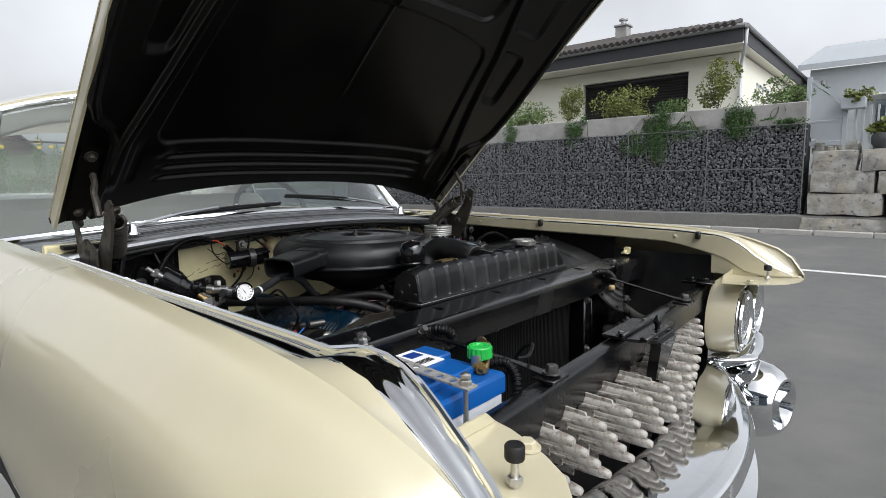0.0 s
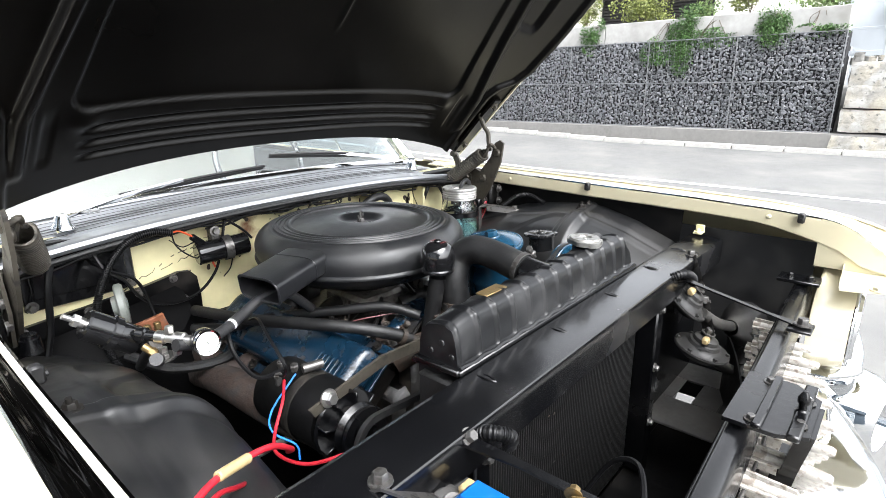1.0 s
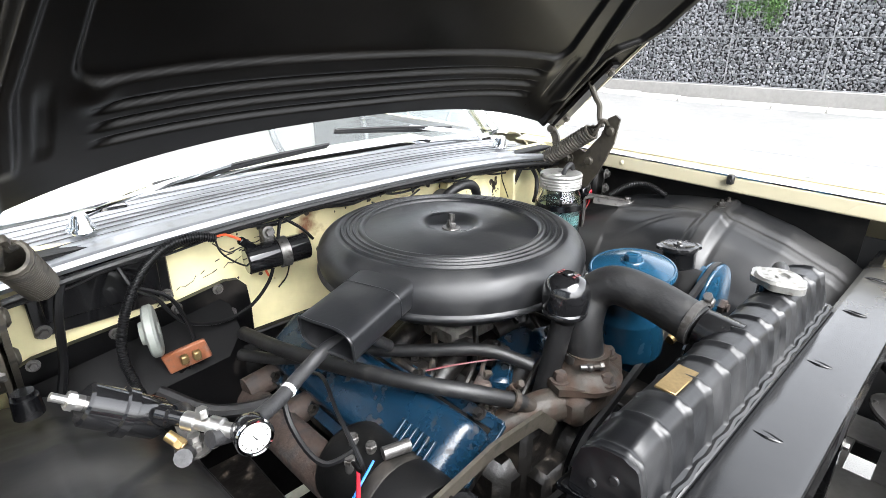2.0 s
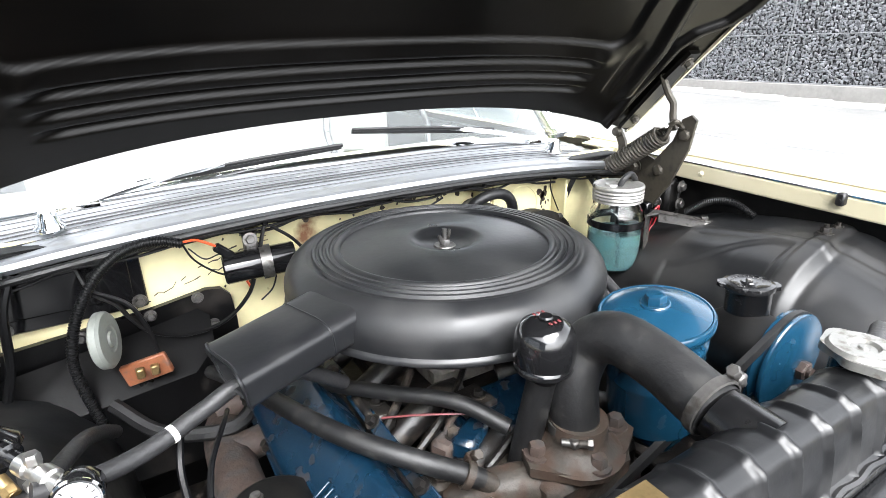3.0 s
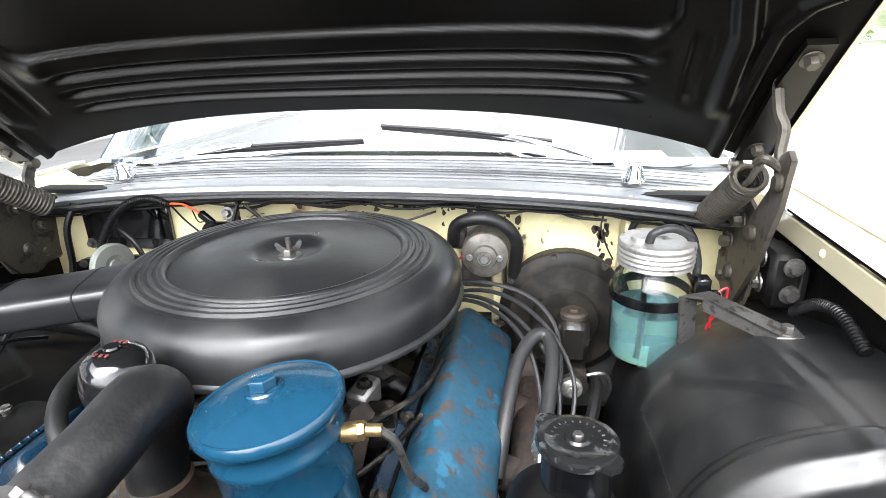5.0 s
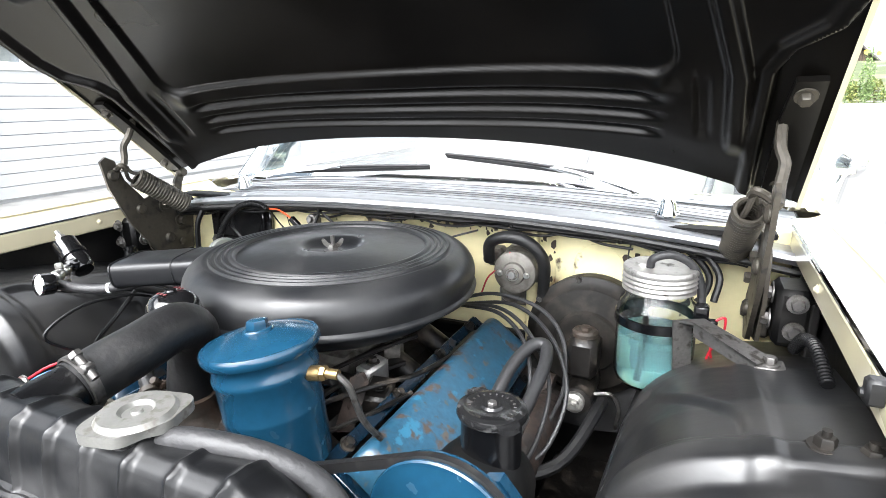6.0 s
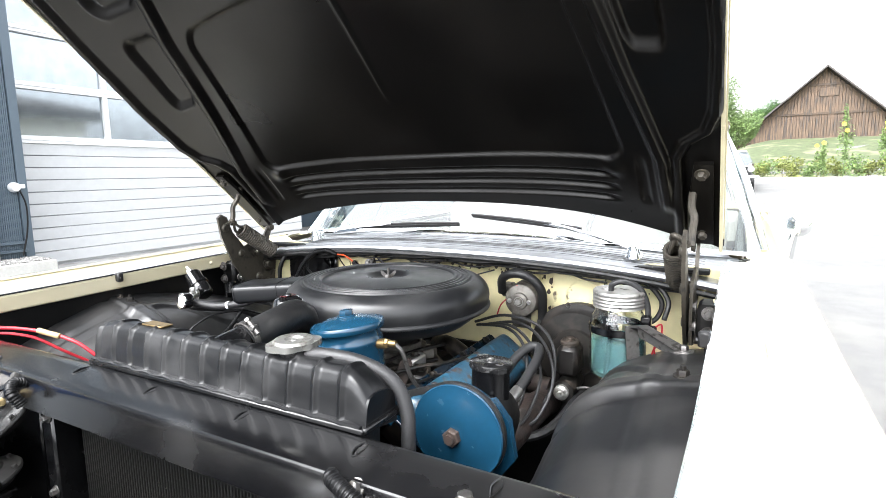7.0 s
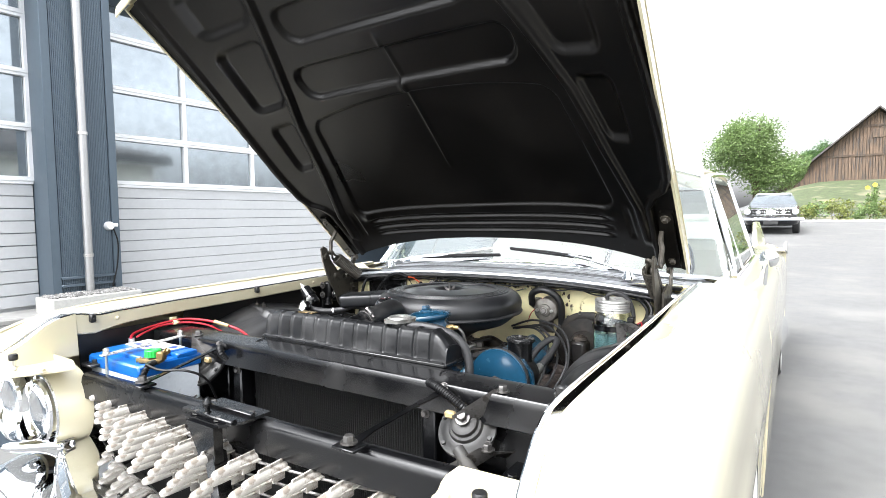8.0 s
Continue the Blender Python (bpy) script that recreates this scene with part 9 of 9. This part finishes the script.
def make_regulator():
    t = thing("fuel_pressure_regulator", (-0.58, 1.15, 0.87), "black fuel pressure regulator with chrome fittings and gauge", "regulator")
    a, b = Vector((-0.606, 1.196, 0.945)), Vector((-0.545, 1.188, 0.897))
    s = Shape()
    d = (b - a).normalized()
    s.lathe(a, d, [(0, 0), (0.019, 0), (0.0225, 0.003), (0.0225, 0.034), (0.026, 0.036), (0.026, 0.046), (0.0225, 0.048), (0.0225, 0.076), (0.018, 0.082), (0, 0.084)], 32)
    part("body", s, BLACK_GLOSS, t)
    s = Shape()
    s.cyl(a, a - d * 0.014, 0.008)
    s.hexnut(a - d * 0.008, -d, 0.010, 0.008)
    s.cyl(a - d * 0.016, a - d * 0.030, 0.0045)
    part("adjuster", s, STEEL, t)
    s = Shape()
    p0, p1 = Vector((-0.545, 1.172, 0.912)), Vector((-0.488, 1.085, 0.905))
    e = (p1 - p0).normalized()
    s.lathe(p0, e, [(0, 0), (0.012, 0), (0.012, 0.012), (0.008, 0.014), (0.008, 0.03), (0, 0.03)], 20)
    part("black_fitting", s, BLACK_GLOSS, t)
    s = Shape()
    s.lathe(p0 + e * 0.030, e, [(0, 0), (0.010, 0), (0.010, 0.014), (0.0075, 0.016), (0.0075, 0.028), (0.011, 0.030), (0.011, 0.044), (0.008, 0.046), (0.008, 0.062), (0, 0.062)], 18)
    s.hexnut(p0 + e * 0.036 + Vector((0, 0, -0.018)), (0, 0, -1), 0.007, 0.010)
    s.hexnut(p0 + e * 0.060 + Vector((0, 0, -0.016)), (0, 0, -1), 0.007, 0.010)
    s.hexnut(p0 + e * 0.052 + Vector((0, 0, 0.010)), (0, 0, 1), 0.007, 0.010)
    part("chrome_fitting", s, STEEL, t)
    s = Shape()
    s.cyl((-0.548, 1.150, 0.900), (-0.538, 1.135, 0.888), 0.006)
    s.hexnut((-0.542, 1.140, 0.893), (0.4, -0.8, -0.4), 0.007, 0.008)
    part("brass_fitting", s, BRASS, t)
    s = Shape()
    g, gd = Vector((-0.484, 1.096, 0.904)), Vector((-0.10, -0.98, 0.12)).normalized()
    s.lathe(g, gd, [(0, 0), (0.0178, 0), (0.0196, 0.003), (0.0196, 0.022), (0.0183, 0.024), (0.0174, 0.0215), (0, 0.0215)], 36)
    gg = part("gauge", s, BLACK_GLOSS, t, "small round pressure gauge")
    s = Shape()
    s.lathe(g + gd * 0.0218, gd, [(0, 0.0008), (0.0166, 0.0008), (0.0168, 0), (0, 0)], 36)
    part("dial", s, WHITE_DIAL, gg, "white dial face")
    s = Shape()
    s.lathe(g + gd * 0.021, gd, [(0.0170, 0), (0.0200, 0), (0.0204, 0.002), (0.0191, 0.004), (0.0170, 0.0035)], 36)
    part("bezel", s, CHROME, gg)
    s = Shape()
    xx = Vector((1, 0, 0)) - gd * gd.x
    xx.normalize()
    yy = gd.cross(xx)
    o = g + gd * 0.0229
    for k in range(11):
        w = radians(225 - k * 27)
        q = xx * math.cos(w) - yy * math.sin(w)
        s.slab([o + q * 0.0118 + q.cross(gd) * 0.0006, o + q * 0.0150 + q.cross(gd) * 0.0006, o + q * 0.0150 - q.cross(gd) * 0.0006, o + q * 0.0118 - q.cross(gd) * 0.0006], gd * 0.0003)
    q = (xx * -0.5 - yy * -0.85).normalized()
    s.slab([o - q * 0.004 + q.cross(gd) * 0.001, o + q * 0.0110, o - q * 0.004 - q.cross(gd) * 0.001], gd * 0.0004)
    part("scale_marks", s, INK_BLACK, gg)
    s = Shape()
    s.lathe((-0.527, 1.140, 0.876), (0, 0, 1), [(0, 0), (0.020, 0), (0.020, 0.003), (0, 0.003)], 28)
    s.slab([(-0.537, 1.148, 0.879), (-0.523, 1.140, 0.879), (-0.524, 1.150, 0.906), (-0.538, 1.158, 0.906)], (0.002, 0.003, 0))
    s.hexnut((-0.526, 1.132, 0.879), (0, 0, 1), 0.006, 0.006)
    part("bracket", s, STEEL_BARE, t)


make_regulator()


def make_coil():
    t = thing("ignition_coil", (-0.24, 1.52, 0.88), "black cylindrical ignition coil in a bracket", "ignition coil")
    s = Shape()
    s.lathe((-0.285, 1.525, 0.908), (1, -0.15, 0.05), [(0, 0), (0.023, 0), (0.026, 0.003), (0.026, 0.115), (0.024, 0.118), (0, 0.118)], 28)
    part("body", s, BLACK_GLOSS, t)
    s = Shape()
    s.lathe((-0.225, 1.516, 0.911), (1, -0.15, 0.05), [(0.0262, 0), (0.029, 0), (0.029, 0.018), (0.0262, 0.018)], 28)
    s.box((-0.235, 1.535, 0.945), (0.022, 0.02, 0.035), 0.003)
    s.bolt((-0.237, 1.522, 0.953), (0, -1, 0.2), 0.008, 0.007)
    part("bracket", s, STEEL_BARE, t)
    d = thing("vacuum_switch", (-0.47, 1.48, 0.80), "pale grey-green disc switch on an orange base", "switch")
    s = Shape()
    s.lathe((-0.478, 1.482, 0.852), (0.95, -0.29, 0.08), [(0, -0.018), (0.018, -0.018), (0.020, -0.010), (0.039, -0.009), (0.0425, -0.006), (0.043, 0.003), (0.039, 0.007), (0.020, 0.0085), (0.018, 0.0070), (0.012, 0.0070), (0.010, 0.010), (0, 0.010)], 36, 1.0)
    part("cap", s, GREY_PLASTIC, d)
    s = Shape()
    s.box((-0.436, 1.485, 0.786), (0.070, 0.010, 0.036), 0.008, Euler((0, -0.25, -0.3)).to_matrix())
    part("base", s, ORANGE_PLASTIC, d)
    s = Shape()
    for x in (-0.445, -0.425):
        s.box((x, 1.470, 0.790), (0.012, 0.012, 0.016), 0.002)
    part("contact", s, BRASS, d)
    d.location += Vector((0.01, -0.008, 0.006))


make_coil()


def make_horn(sg, low=False):
    t = thing("horn", (sg * 0.42, 0.64, 0.73), "dusty black electric horn on a bent bracket", "horn", group="horns")
    s = Shape()
    c = Vector((sg * 0.405, 0.655, 0.785))
    ax = (Vector((sg * 0.05, -0.25, 0.95)) if low else Vector((sg * 0.10, -0.66, 0.74))).normalized()
    s.lathe(c - ax * 0.03, ax, [(0, 0), (0.044, 0.0), (0.054, 0.010), (0.060, 0.013), (0.0615, 0.017), (0.060, 0.021), (0.050, 0.023), (0.046, 0.027), (0.036, 0.029), (0.033, 0.036), (0.028, 0.038), (0.026, 0.046), (0.018, 0.050), (0, 0.050)], 40)
    for k in range(6):
        a = k * math.pi / 3
        q = ax.orthogonal().normalized()
        q = q * math.cos(a) + ax.cross(q) * math.sin(a)
        s.bolt(c - ax * 0.009 + q * 0.054, ax, 0.0045, 0.005)
    part("body", s, HORN, t)
    s = Shape()
    s.tube([c + Vector((0, -0.03, -0.035)), c + Vector((sg * 0.05, -0.05, -0.07)), c + Vector((sg * 0.12, -0.06, -0.10)), c + Vector((sg * 0.17, -0.06, -0.12))], 0.013, n=14)
    s.lathe(c + Vector((sg * 0.16, -0.06, -0.12)), (sg, -0.25, -0.15), [(0.02, 0), (0.028, 0.03), (0.045, 0.06), (0.06, 0.075), (0.056, 0.075), (0.04, 0.055), (0.0, 0.02)], 28)
    part("trumpet", s, HORN, t)
    s = Shape()
    top = Vector((sg * 0.474, 0.682, 0.856))
    m = c + ax * 0.024
    side = Vector((0.62, 0.70, -0.35)) * 0.019
    s.slab([m - side * 1.2, m + side * 1.2, top + side, top - side], (0, 0, 0.004))
    s.slab([top - side, top + side, top + side + Vector((sg * 0.02, 0.05, -0.01)), top - side + Vector((sg * 0.02, 0.07, -0.04))], (0, 0, 0.004))
    br = part("bracket", s, STEEL_BARE, t)
    s = Shape()
    s.bolt(m + Vector((0, 0, 0.004)), ax, 0.010, 0.010)
    s.bolt(top + Vector((0, 0, 0.004)), (0, 0, 1), 0.009, 0.010)
    part("bolt", s, STEEL_BARE, br)
    s = Shape()
    s.box(c + Vector((-sg * 0.03, -0.01, 0.022)), (0.022, 0.014, 0.014), 0.003)
    part("connector", s, TAN_PLASTIC, t)
    t.location += Vector((sg * 0.018, -0.045, -0.085)) if low else Vector((sg * 0.028, 0, 0.018))


for sg in (1, -1):
    make_horn(sg)
    make_horn(sg, True)


# ---- hoses, wires and small items ----
def line(name, pts, r, m, label, category, n=8, ripple=0.0, pitch=0.006):
    s = Shape()
    s.tube(pts, r, n=n, ripple=ripple, pitch=pitch)
    return solo(name, s, m, label, category)


line("corrugated_conduit", [(-0.341, 1.500, 0.974), (-0.370, 1.502, 0.983), (-0.401, 1.502, 0.983), (-0.433, 1.500, 0.972), (-0.466, 1.495, 0.944), (-0.497, 1.49, 0.894), (-0.514, 1.485, 0.837), (-0.510, 1.475, 0.783), (-0.497, 1.46, 0.725)], 0.0080, CABLE, "black corrugated wiring conduit on the firewall", "conduit", n=10, ripple=0.0013, pitch=0.0042)
line("wire", [(-0.342, 1.503, 0.975), (-0.322, 1.51, 0.973), (-0.305, 1.515, 0.963), (-0.291, 1.518, 0.953)], 0.0022, ORANGE_WIRE, "short orange-red wire leading to a fuse holder", "wire", n=6)
s = Shape()
s.box((-0.281, 1.520, 0.942), (0.034, 0.012, 0.015), 0.003, Euler((0, 0.75, 0)).to_matrix())
solo("fuse_holder", s, BLACK, "small black inline fuse holder near the firewall", "fuse holder")
line("wire", [(-0.270, 1.52, 0.931), (-0.262, 1.52, 0.918), (-0.256, 1.52, 0.893), (-0.248, 1.518, 0.870)], 0.0022, ORANGE_WIRE, "orange-red wire hanging beside the ignition coil", "wire", n=6)
line("wire", [(-0.341, 1.505, 0.972), (-0.327, 1.52, 0.937), (-0.296, 1.525, 0.906), (-0.261, 1.522, 0.889), (-0.245, 1.52, 0.882)], 0.0018, CABLE, "thin black wire hanging across the firewall", "wire", n=6)
def strand(y, z, drop, r, seed, label, x0=-0.68, x1=0.64, n=22):
    """One wire of the loom under the cowl, sagging a little between its clips."""
    rn = random.Random(seed)
    pts = []
    for k in range(n):
        x = lerp(x0, x1, k / (n - 1))
        pts.append((x, y + rn.uniform(-0.004, 0.004), cowl_z(x) - z - drop * abs(math.sin(k * 1.05 + seed)) + rn.uniform(-0.002, 0.002)))
    return line("wiring_harness", pts, r, CABLE, label, "wiring", n=7)


strand(1.522, 0.027, 0.004, 0.0055, 1, "thick black wiring harness along the cowl")
strand(1.532, 0.032, 0.006, 0.0036, 2, "black wiring bundle drooping along the firewall")
strand(1.520, 0.031, 0.008, 0.0024, 3, "thin black wire laced along the harness")
strand(1.540, 0.036, 0.014, 0.0026, 4, "loose black wire sagging below the harness", x0=-0.25, x1=0.46, n=14)
for x in (-0.43, -0.21, 0.03, 0.24, 0.44):
    s = Shape()
    s.box((x, 1.524, cowl_z(x) - 0.029), (0.010, 0.020, 0.015), 0.004)
    solo("harness_clip", s, BLACK, "small black clip round the cowl wiring harness", "clip", group="harness clips")
line("cable", [(-0.560, 1.515, 0.968), (-0.577, 1.50, 0.92), (-0.587, 1.50, 0.843), (-0.601, 1.495, 0.795), (-0.612, 1.49, 0.76)], 0.0065, CABLE, "black cable hanging down beside the hinge", "cable")
line("cable", [(-0.472, 1.51, 0.922), (-0.432, 1.50, 0.897), (-0.414, 1.498, 0.857), (-0.406, 1.492, 0.812), (-0.408, 1.485, 0.786)], 0.0036, CABLE, "black wire running down to the disc switch", "cable", n=6)
line("cable", [(-0.485, 1.53, 0.955), (-0.473, 1.515, 0.92), (-0.446, 1.51, 0.895), (-0.431, 1.51, 0.866), (-0.407, 1.51, 0.835), (-0.357, 1.51, 0.816), (-0.300, 1.51, 0.823), (-0.256, 1.51, 0.859), (-0.236, 1.51, 0.904), (-0.212, 1.52, 0.972)], 0.0036, CABLE, "thin black cable looped across the firewall", "cable", n=6)
line("cable", [(-0.20, 1.52, 0.970), (-0.17, 1.52, 0.945), (-0.15, 1.515, 0.92)], 0.0032, CABLE, "short black wire above the ignition coil", "cable", n=6)
line("vacuum_hose", [(0.195, 1.52, 0.905), (0.205, 1.500, 0.945), (0.245, 1.490, 0.962), (0.285, 1.495, 0.950), (0.308, 1.505, 0.915), (0.305, 1.520, 0.86), (0.300, 1.535, 0.79), (0.30, 1.53, 0.72)], 0.0115, RUBBER, "thick black vacuum hose looped on the firewall", "hose", n=12)
line("vacuum_hose", [(0.505, 1.55, 0.90), (0.500, 1.53, 0.935), (0.515, 1.525, 0.962), (0.55, 1.53, 0.955), (0.585, 1.53, 0.915), (0.575, 1.52, 0.875), (0.54, 1.50, 0.86)], 0.006, RUBBER, "thin black hose looped behind the washer jar", "hose")
line("vacuum_hose", [(0.53, 1.545, 0.965), (0.57, 1.53, 0.955), (0.600, 1.52, 0.92), (0.595, 1.50, 0.88)], 0.006, RUBBER, "thin black hose behind the washer jar", "hose")
for i, pts in enumerate((
        [(0.15, 1.46, 0.825), (0.25, 1.42, 0.848), (0.325, 1.36, 0.835), (0.375, 1.30, 0.785), (0.375, 1.22, 0.725), (0.35, 1.15, 0.70)],
        [(0.15, 1.48, 0.82), (0.27, 1.44, 0.850), (0.355, 1.38, 0.828), (0.400, 1.31, 0.775), (0.39, 1.25, 0.715), (0.36, 1.21, 0.69)],
        [(0.14, 1.47, 0.83), (0.23, 1.45, 0.862), (0.32, 1.43, 0.855), (0.372, 1.395, 0.82), (0.385, 1.36, 0.75), (0.37, 1.33, 0.70)],
        [(0.16, 1.45, 0.83), (0.26, 1.40, 0.845), (0.33, 1.33, 0.82), (0.355, 1.25, 0.76), (0.345, 1.19, 0.71)])):
    line("ignition_lead", pts, 0.0036, RUBBER_GREY, "grey-black ignition lead over the blue valve cover", "ignition lead")
ph = thing("pressure_hose", (0.37, 1.25, 0.76), "grey rubber pressure hose with a crimped steel end", "hose")
s = Shape()
s.tube([(0.300, 1.16, 0.72), (0.308, 1.22, 0.772), (0.320, 1.285, 0.812), (0.340, 1.325, 0.832), (0.360, 1.330, 0.832), (0.368, 1.295, 0.818), (0.364, 1.24, 0.794), (0.358, 1.20, 0.776)], 0.0100, n=12)
part("hose", s, RUBBER_GREY, ph)
s = Shape()
s.cyl((0.358, 1.21, 0.778), (0.354, 1.17, 0.766), 0.0125)
s.hexnut((0.354, 1.172, 0.766), (-0.1, -1, -0.25), 0.012, 0.012)
s.cyl((0.354, 1.17, 0.766), (0.35, 1.13, 0.73), 0.005)
part("crimp", s, STEEL, ph)
hh = thing("heater_hose", (-0.2, 1.1, 0.8), "black rubber heater hose with a brass-coloured fitting", "hose")
s = Shape()
s.tube([(-0.33, 1.47, 0.80), (-0.32, 1.36, 0.815), (-0.295, 1.25, 0.826), (-0.25, 1.12, 0.838), (-0.20, 1.05, 0.832), (-0.145, 1.015, 0.808), (-0.125, 1.005, 0.797)], 0.0120, n=14)
part("hose", s, RUBBER, hh)
s = Shape()
clamp_ring(s, (-0.140, 1.012, 0.806), (0.75, -0.45, -0.45), 0.0138, 0.010)
s.cyl((-0.128, 1.006, 0.798), (-0.095, 0.99, 0.775), 0.0115)
part("fitting", s, OUTLET, hh)
line("heater_hose", [(-0.34, 1.47, 0.76), (-0.30, 1.38, 0.775), (-0.24, 1.30, 0.80), (-0.16, 1.18, 0.822), (-0.10, 1.10, 0.832), (-0.06, 1.04, 0.815)], 0.0105, RUBBER, "second black heater hose under the air cleaner", "hose", n=12)
fh = thing("fuel_hose", (-0.42, 1.15, 0.87), "black fuel hose with a worn white mark", "hose")
s = Shape()
s.tube([(-0.520, 1.105, 0.905), (-0.480, 1.115, 0.892), (-0.43, 1.14, 0.885), (-0.375, 1.165, 0.893), (-0.33, 1.175, 0.905), (-0.27, 1.19, 0.89), (-0.2, 1.22, 0.83)], 0.0095, n=12)
part("hose", s, RUBBER_GREY, fh)
s = Shape()
s.lathe((-0.412, 1.1475, 0.8868), (0.9, 0.42, 0.13), [(0.0097, 0), (0.0099, 0.001), (0.0099, 0.005), (0.0097, 0.006)], 12)
part("paint_mark", s, PAPER, fh)
line("fuel_hose", [(-0.545, 1.118, 0.888), (-0.53, 1.15, 0.87), (-0.50, 1.25, 0.845), (-0.49, 1.33, 0.80), (-0.48, 1.40, 0.75)], 0.0095, RUBBER_GREY, "black fuel hose running down behind the wheel arch", "hose", n=12)
line("wire", [(-0.372, 1.075, 0.800), (-0.385, 1.04, 0.82), (-0.395, 1.02, 0.85), (-0.385, 1.08, 0.88), (-0.36, 1.15, 0.88), (-0.35, 1.2, 0.86)], 0.0028, CABLE, "thin braided wire from the generator terminal", "wire", n=6)
line("wire", [(-0.40, 1.19, 0.87), (-0.41, 1.15, 0.83), (-0.40, 1.10, 0.80), (-0.355, 1.09, 0.80)], 0.004, CABLE, "black wire looping to the generator", "wire", n=6)
line("battery_cable", [(-0.375, 1.060, 0.798), (-0.405, 1.02, 0.79), (-0.445, 0.985, 0.765), (-0.475, 0.93, 0.775), (-0.47, 0.86, 0.79), (-0.43, 0.80, 0.82)], 0.0026, RED, "red cable from the generator terminal", "cable")
line("battery_cable", [(-0.645, 0.560, 0.878), (-0.690, 0.595, 0.880), (-0.704, 0.655, 0.888), (-0.684, 0.735, 0.898), (-0.645, 0.785, 0.892), (-0.590, 0.822, 0.878), (-0.530, 0.846, 0.858), (-0.485, 0.875, 0.815), (-0.455, 0.935, 0.765)], 0.0040, RED, "red battery cable over the radiator support", "cable", n=10)
line("battery_cable", [(-0.640, 0.575, 0.878), (-0.675, 0.62, 0.880), (-0.690, 0.68, 0.888), (-0.665, 0.750, 0.888), (-0.62, 0.80, 0.872), (-0.58, 0.84, 0.835), (-0.55, 0.88, 0.80)], 0.0032, RED, "thin red wire beside the battery cable", "cable")
s = Shape()
s.cyl((-0.612, 0.809, 0.886), (-0.566, 0.830, 0.872), 0.0062, n=12, edge=0.0015)
solo("cable_clip", s, TAN_PLASTIC, "tan plastic sleeve clipped on the red cable", "clip")
line("wire", [(-0.352, 1.06, 0.800), (-0.42, 1.03, 0.775), (-0.44, 1.0, 0.76), (-0.42, 0.97, 0.74), (-0.44, 0.93, 0.745)], 0.0017, BLUE_WIRE, "thin blue wire beside the red generator cable", "wire", n=6)
line("wire", [(-0.38, 0.46, 0.86), (-0.33, 0.47, 0.85), (-0.27, 0.50, 0.85), (-0.25, 0.54, 0.82), (-0.26, 0.58, 0.74)], 0.0032, CABLE, "thin black wire crossing in front of the radiator", "wire", n=6)
line("corrugated_conduit", [(0.700, 1.20, 0.905), (0.694, 1.25, 0.925), (0.690, 1.30, 0.915), (0.69, 1.35, 0.88)], 0.008, CABLE, "black corrugated conduit behind the wheel arch", "conduit", n=10, ripple=0.0012, pitch=0.0045)
line("cable", [(0.30, 1.20, 0.66), (0.40, 1.25, 0.68), (0.44, 1.36, 0.72), (0.43, 1.44, 0.70), (0.36, 1.50, 0.69)], 0.010, RUBBER, "black hose looping low beside the engine", "hose")
line("cable", [(-0.48, 1.47, 0.75), (-0.42, 1.40, 0.72), (-0.33, 1.36, 0.72), (-0.28, 1.40, 0.74)], 0.011, RUBBER, "black hose running low behind the engine", "hose")
s = Shape()
s.cyl((-0.645, 1.36, 0.86), (-0.645, 1.36, 0.885), 0.017, 0.015)
s.cyl((-0.645, 1.36, 0.885), (-0.645, 1.36, 0.892), 0.012)
solo("rubber_grommet", s, BLACK, "black plastic plug on the inner wheel arch", "plug")
line("wire", [(-0.235, 1.545, 0.955), (-0.215, 1.53, 0.93), (-0.20, 1.525, 0.895), (-0.21, 1.52, 0.86), (-0.235, 1.51, 0.845)], 0.0016, CABLE, "thin black wire hanging on the cream firewall", "wire", n=5)
line("wire", [(-0.33, 1.55, 0.948), (-0.31, 1.535, 0.93), (-0.285, 1.53, 0.935), (-0.262, 1.53, 0.925), (-0.25, 1.525, 0.905)], 0.0013, CABLE, "thin loose black wire on the firewall", "wire", n=5)
line("wire", [(0.02, 1.55, 0.952), (0.05, 1.54, 0.938), (0.09, 1.54, 0.935), (0.13, 1.545, 0.946), (0.16, 1.55, 0.955)], 0.0022, CABLE, "thin black wire sagging below the cowl", "wire", n=5)
line("wire", [(0.455, 1.55, 0.955), (0.452, 1.545, 0.93), (0.462, 1.54, 0.90), (0.475, 1.54, 0.875)], 0.0016, CABLE, "thin black wire beside the washer jar", "wire", n=5)
line("wire", [(0.245, 1.50, 0.93), (0.225, 1.495, 0.90), (0.20, 1.50, 0.875), (0.185, 1.505, 0.84)], 0.0018, RED, "thin red wire beside the wiper motor", "wire", n=5)
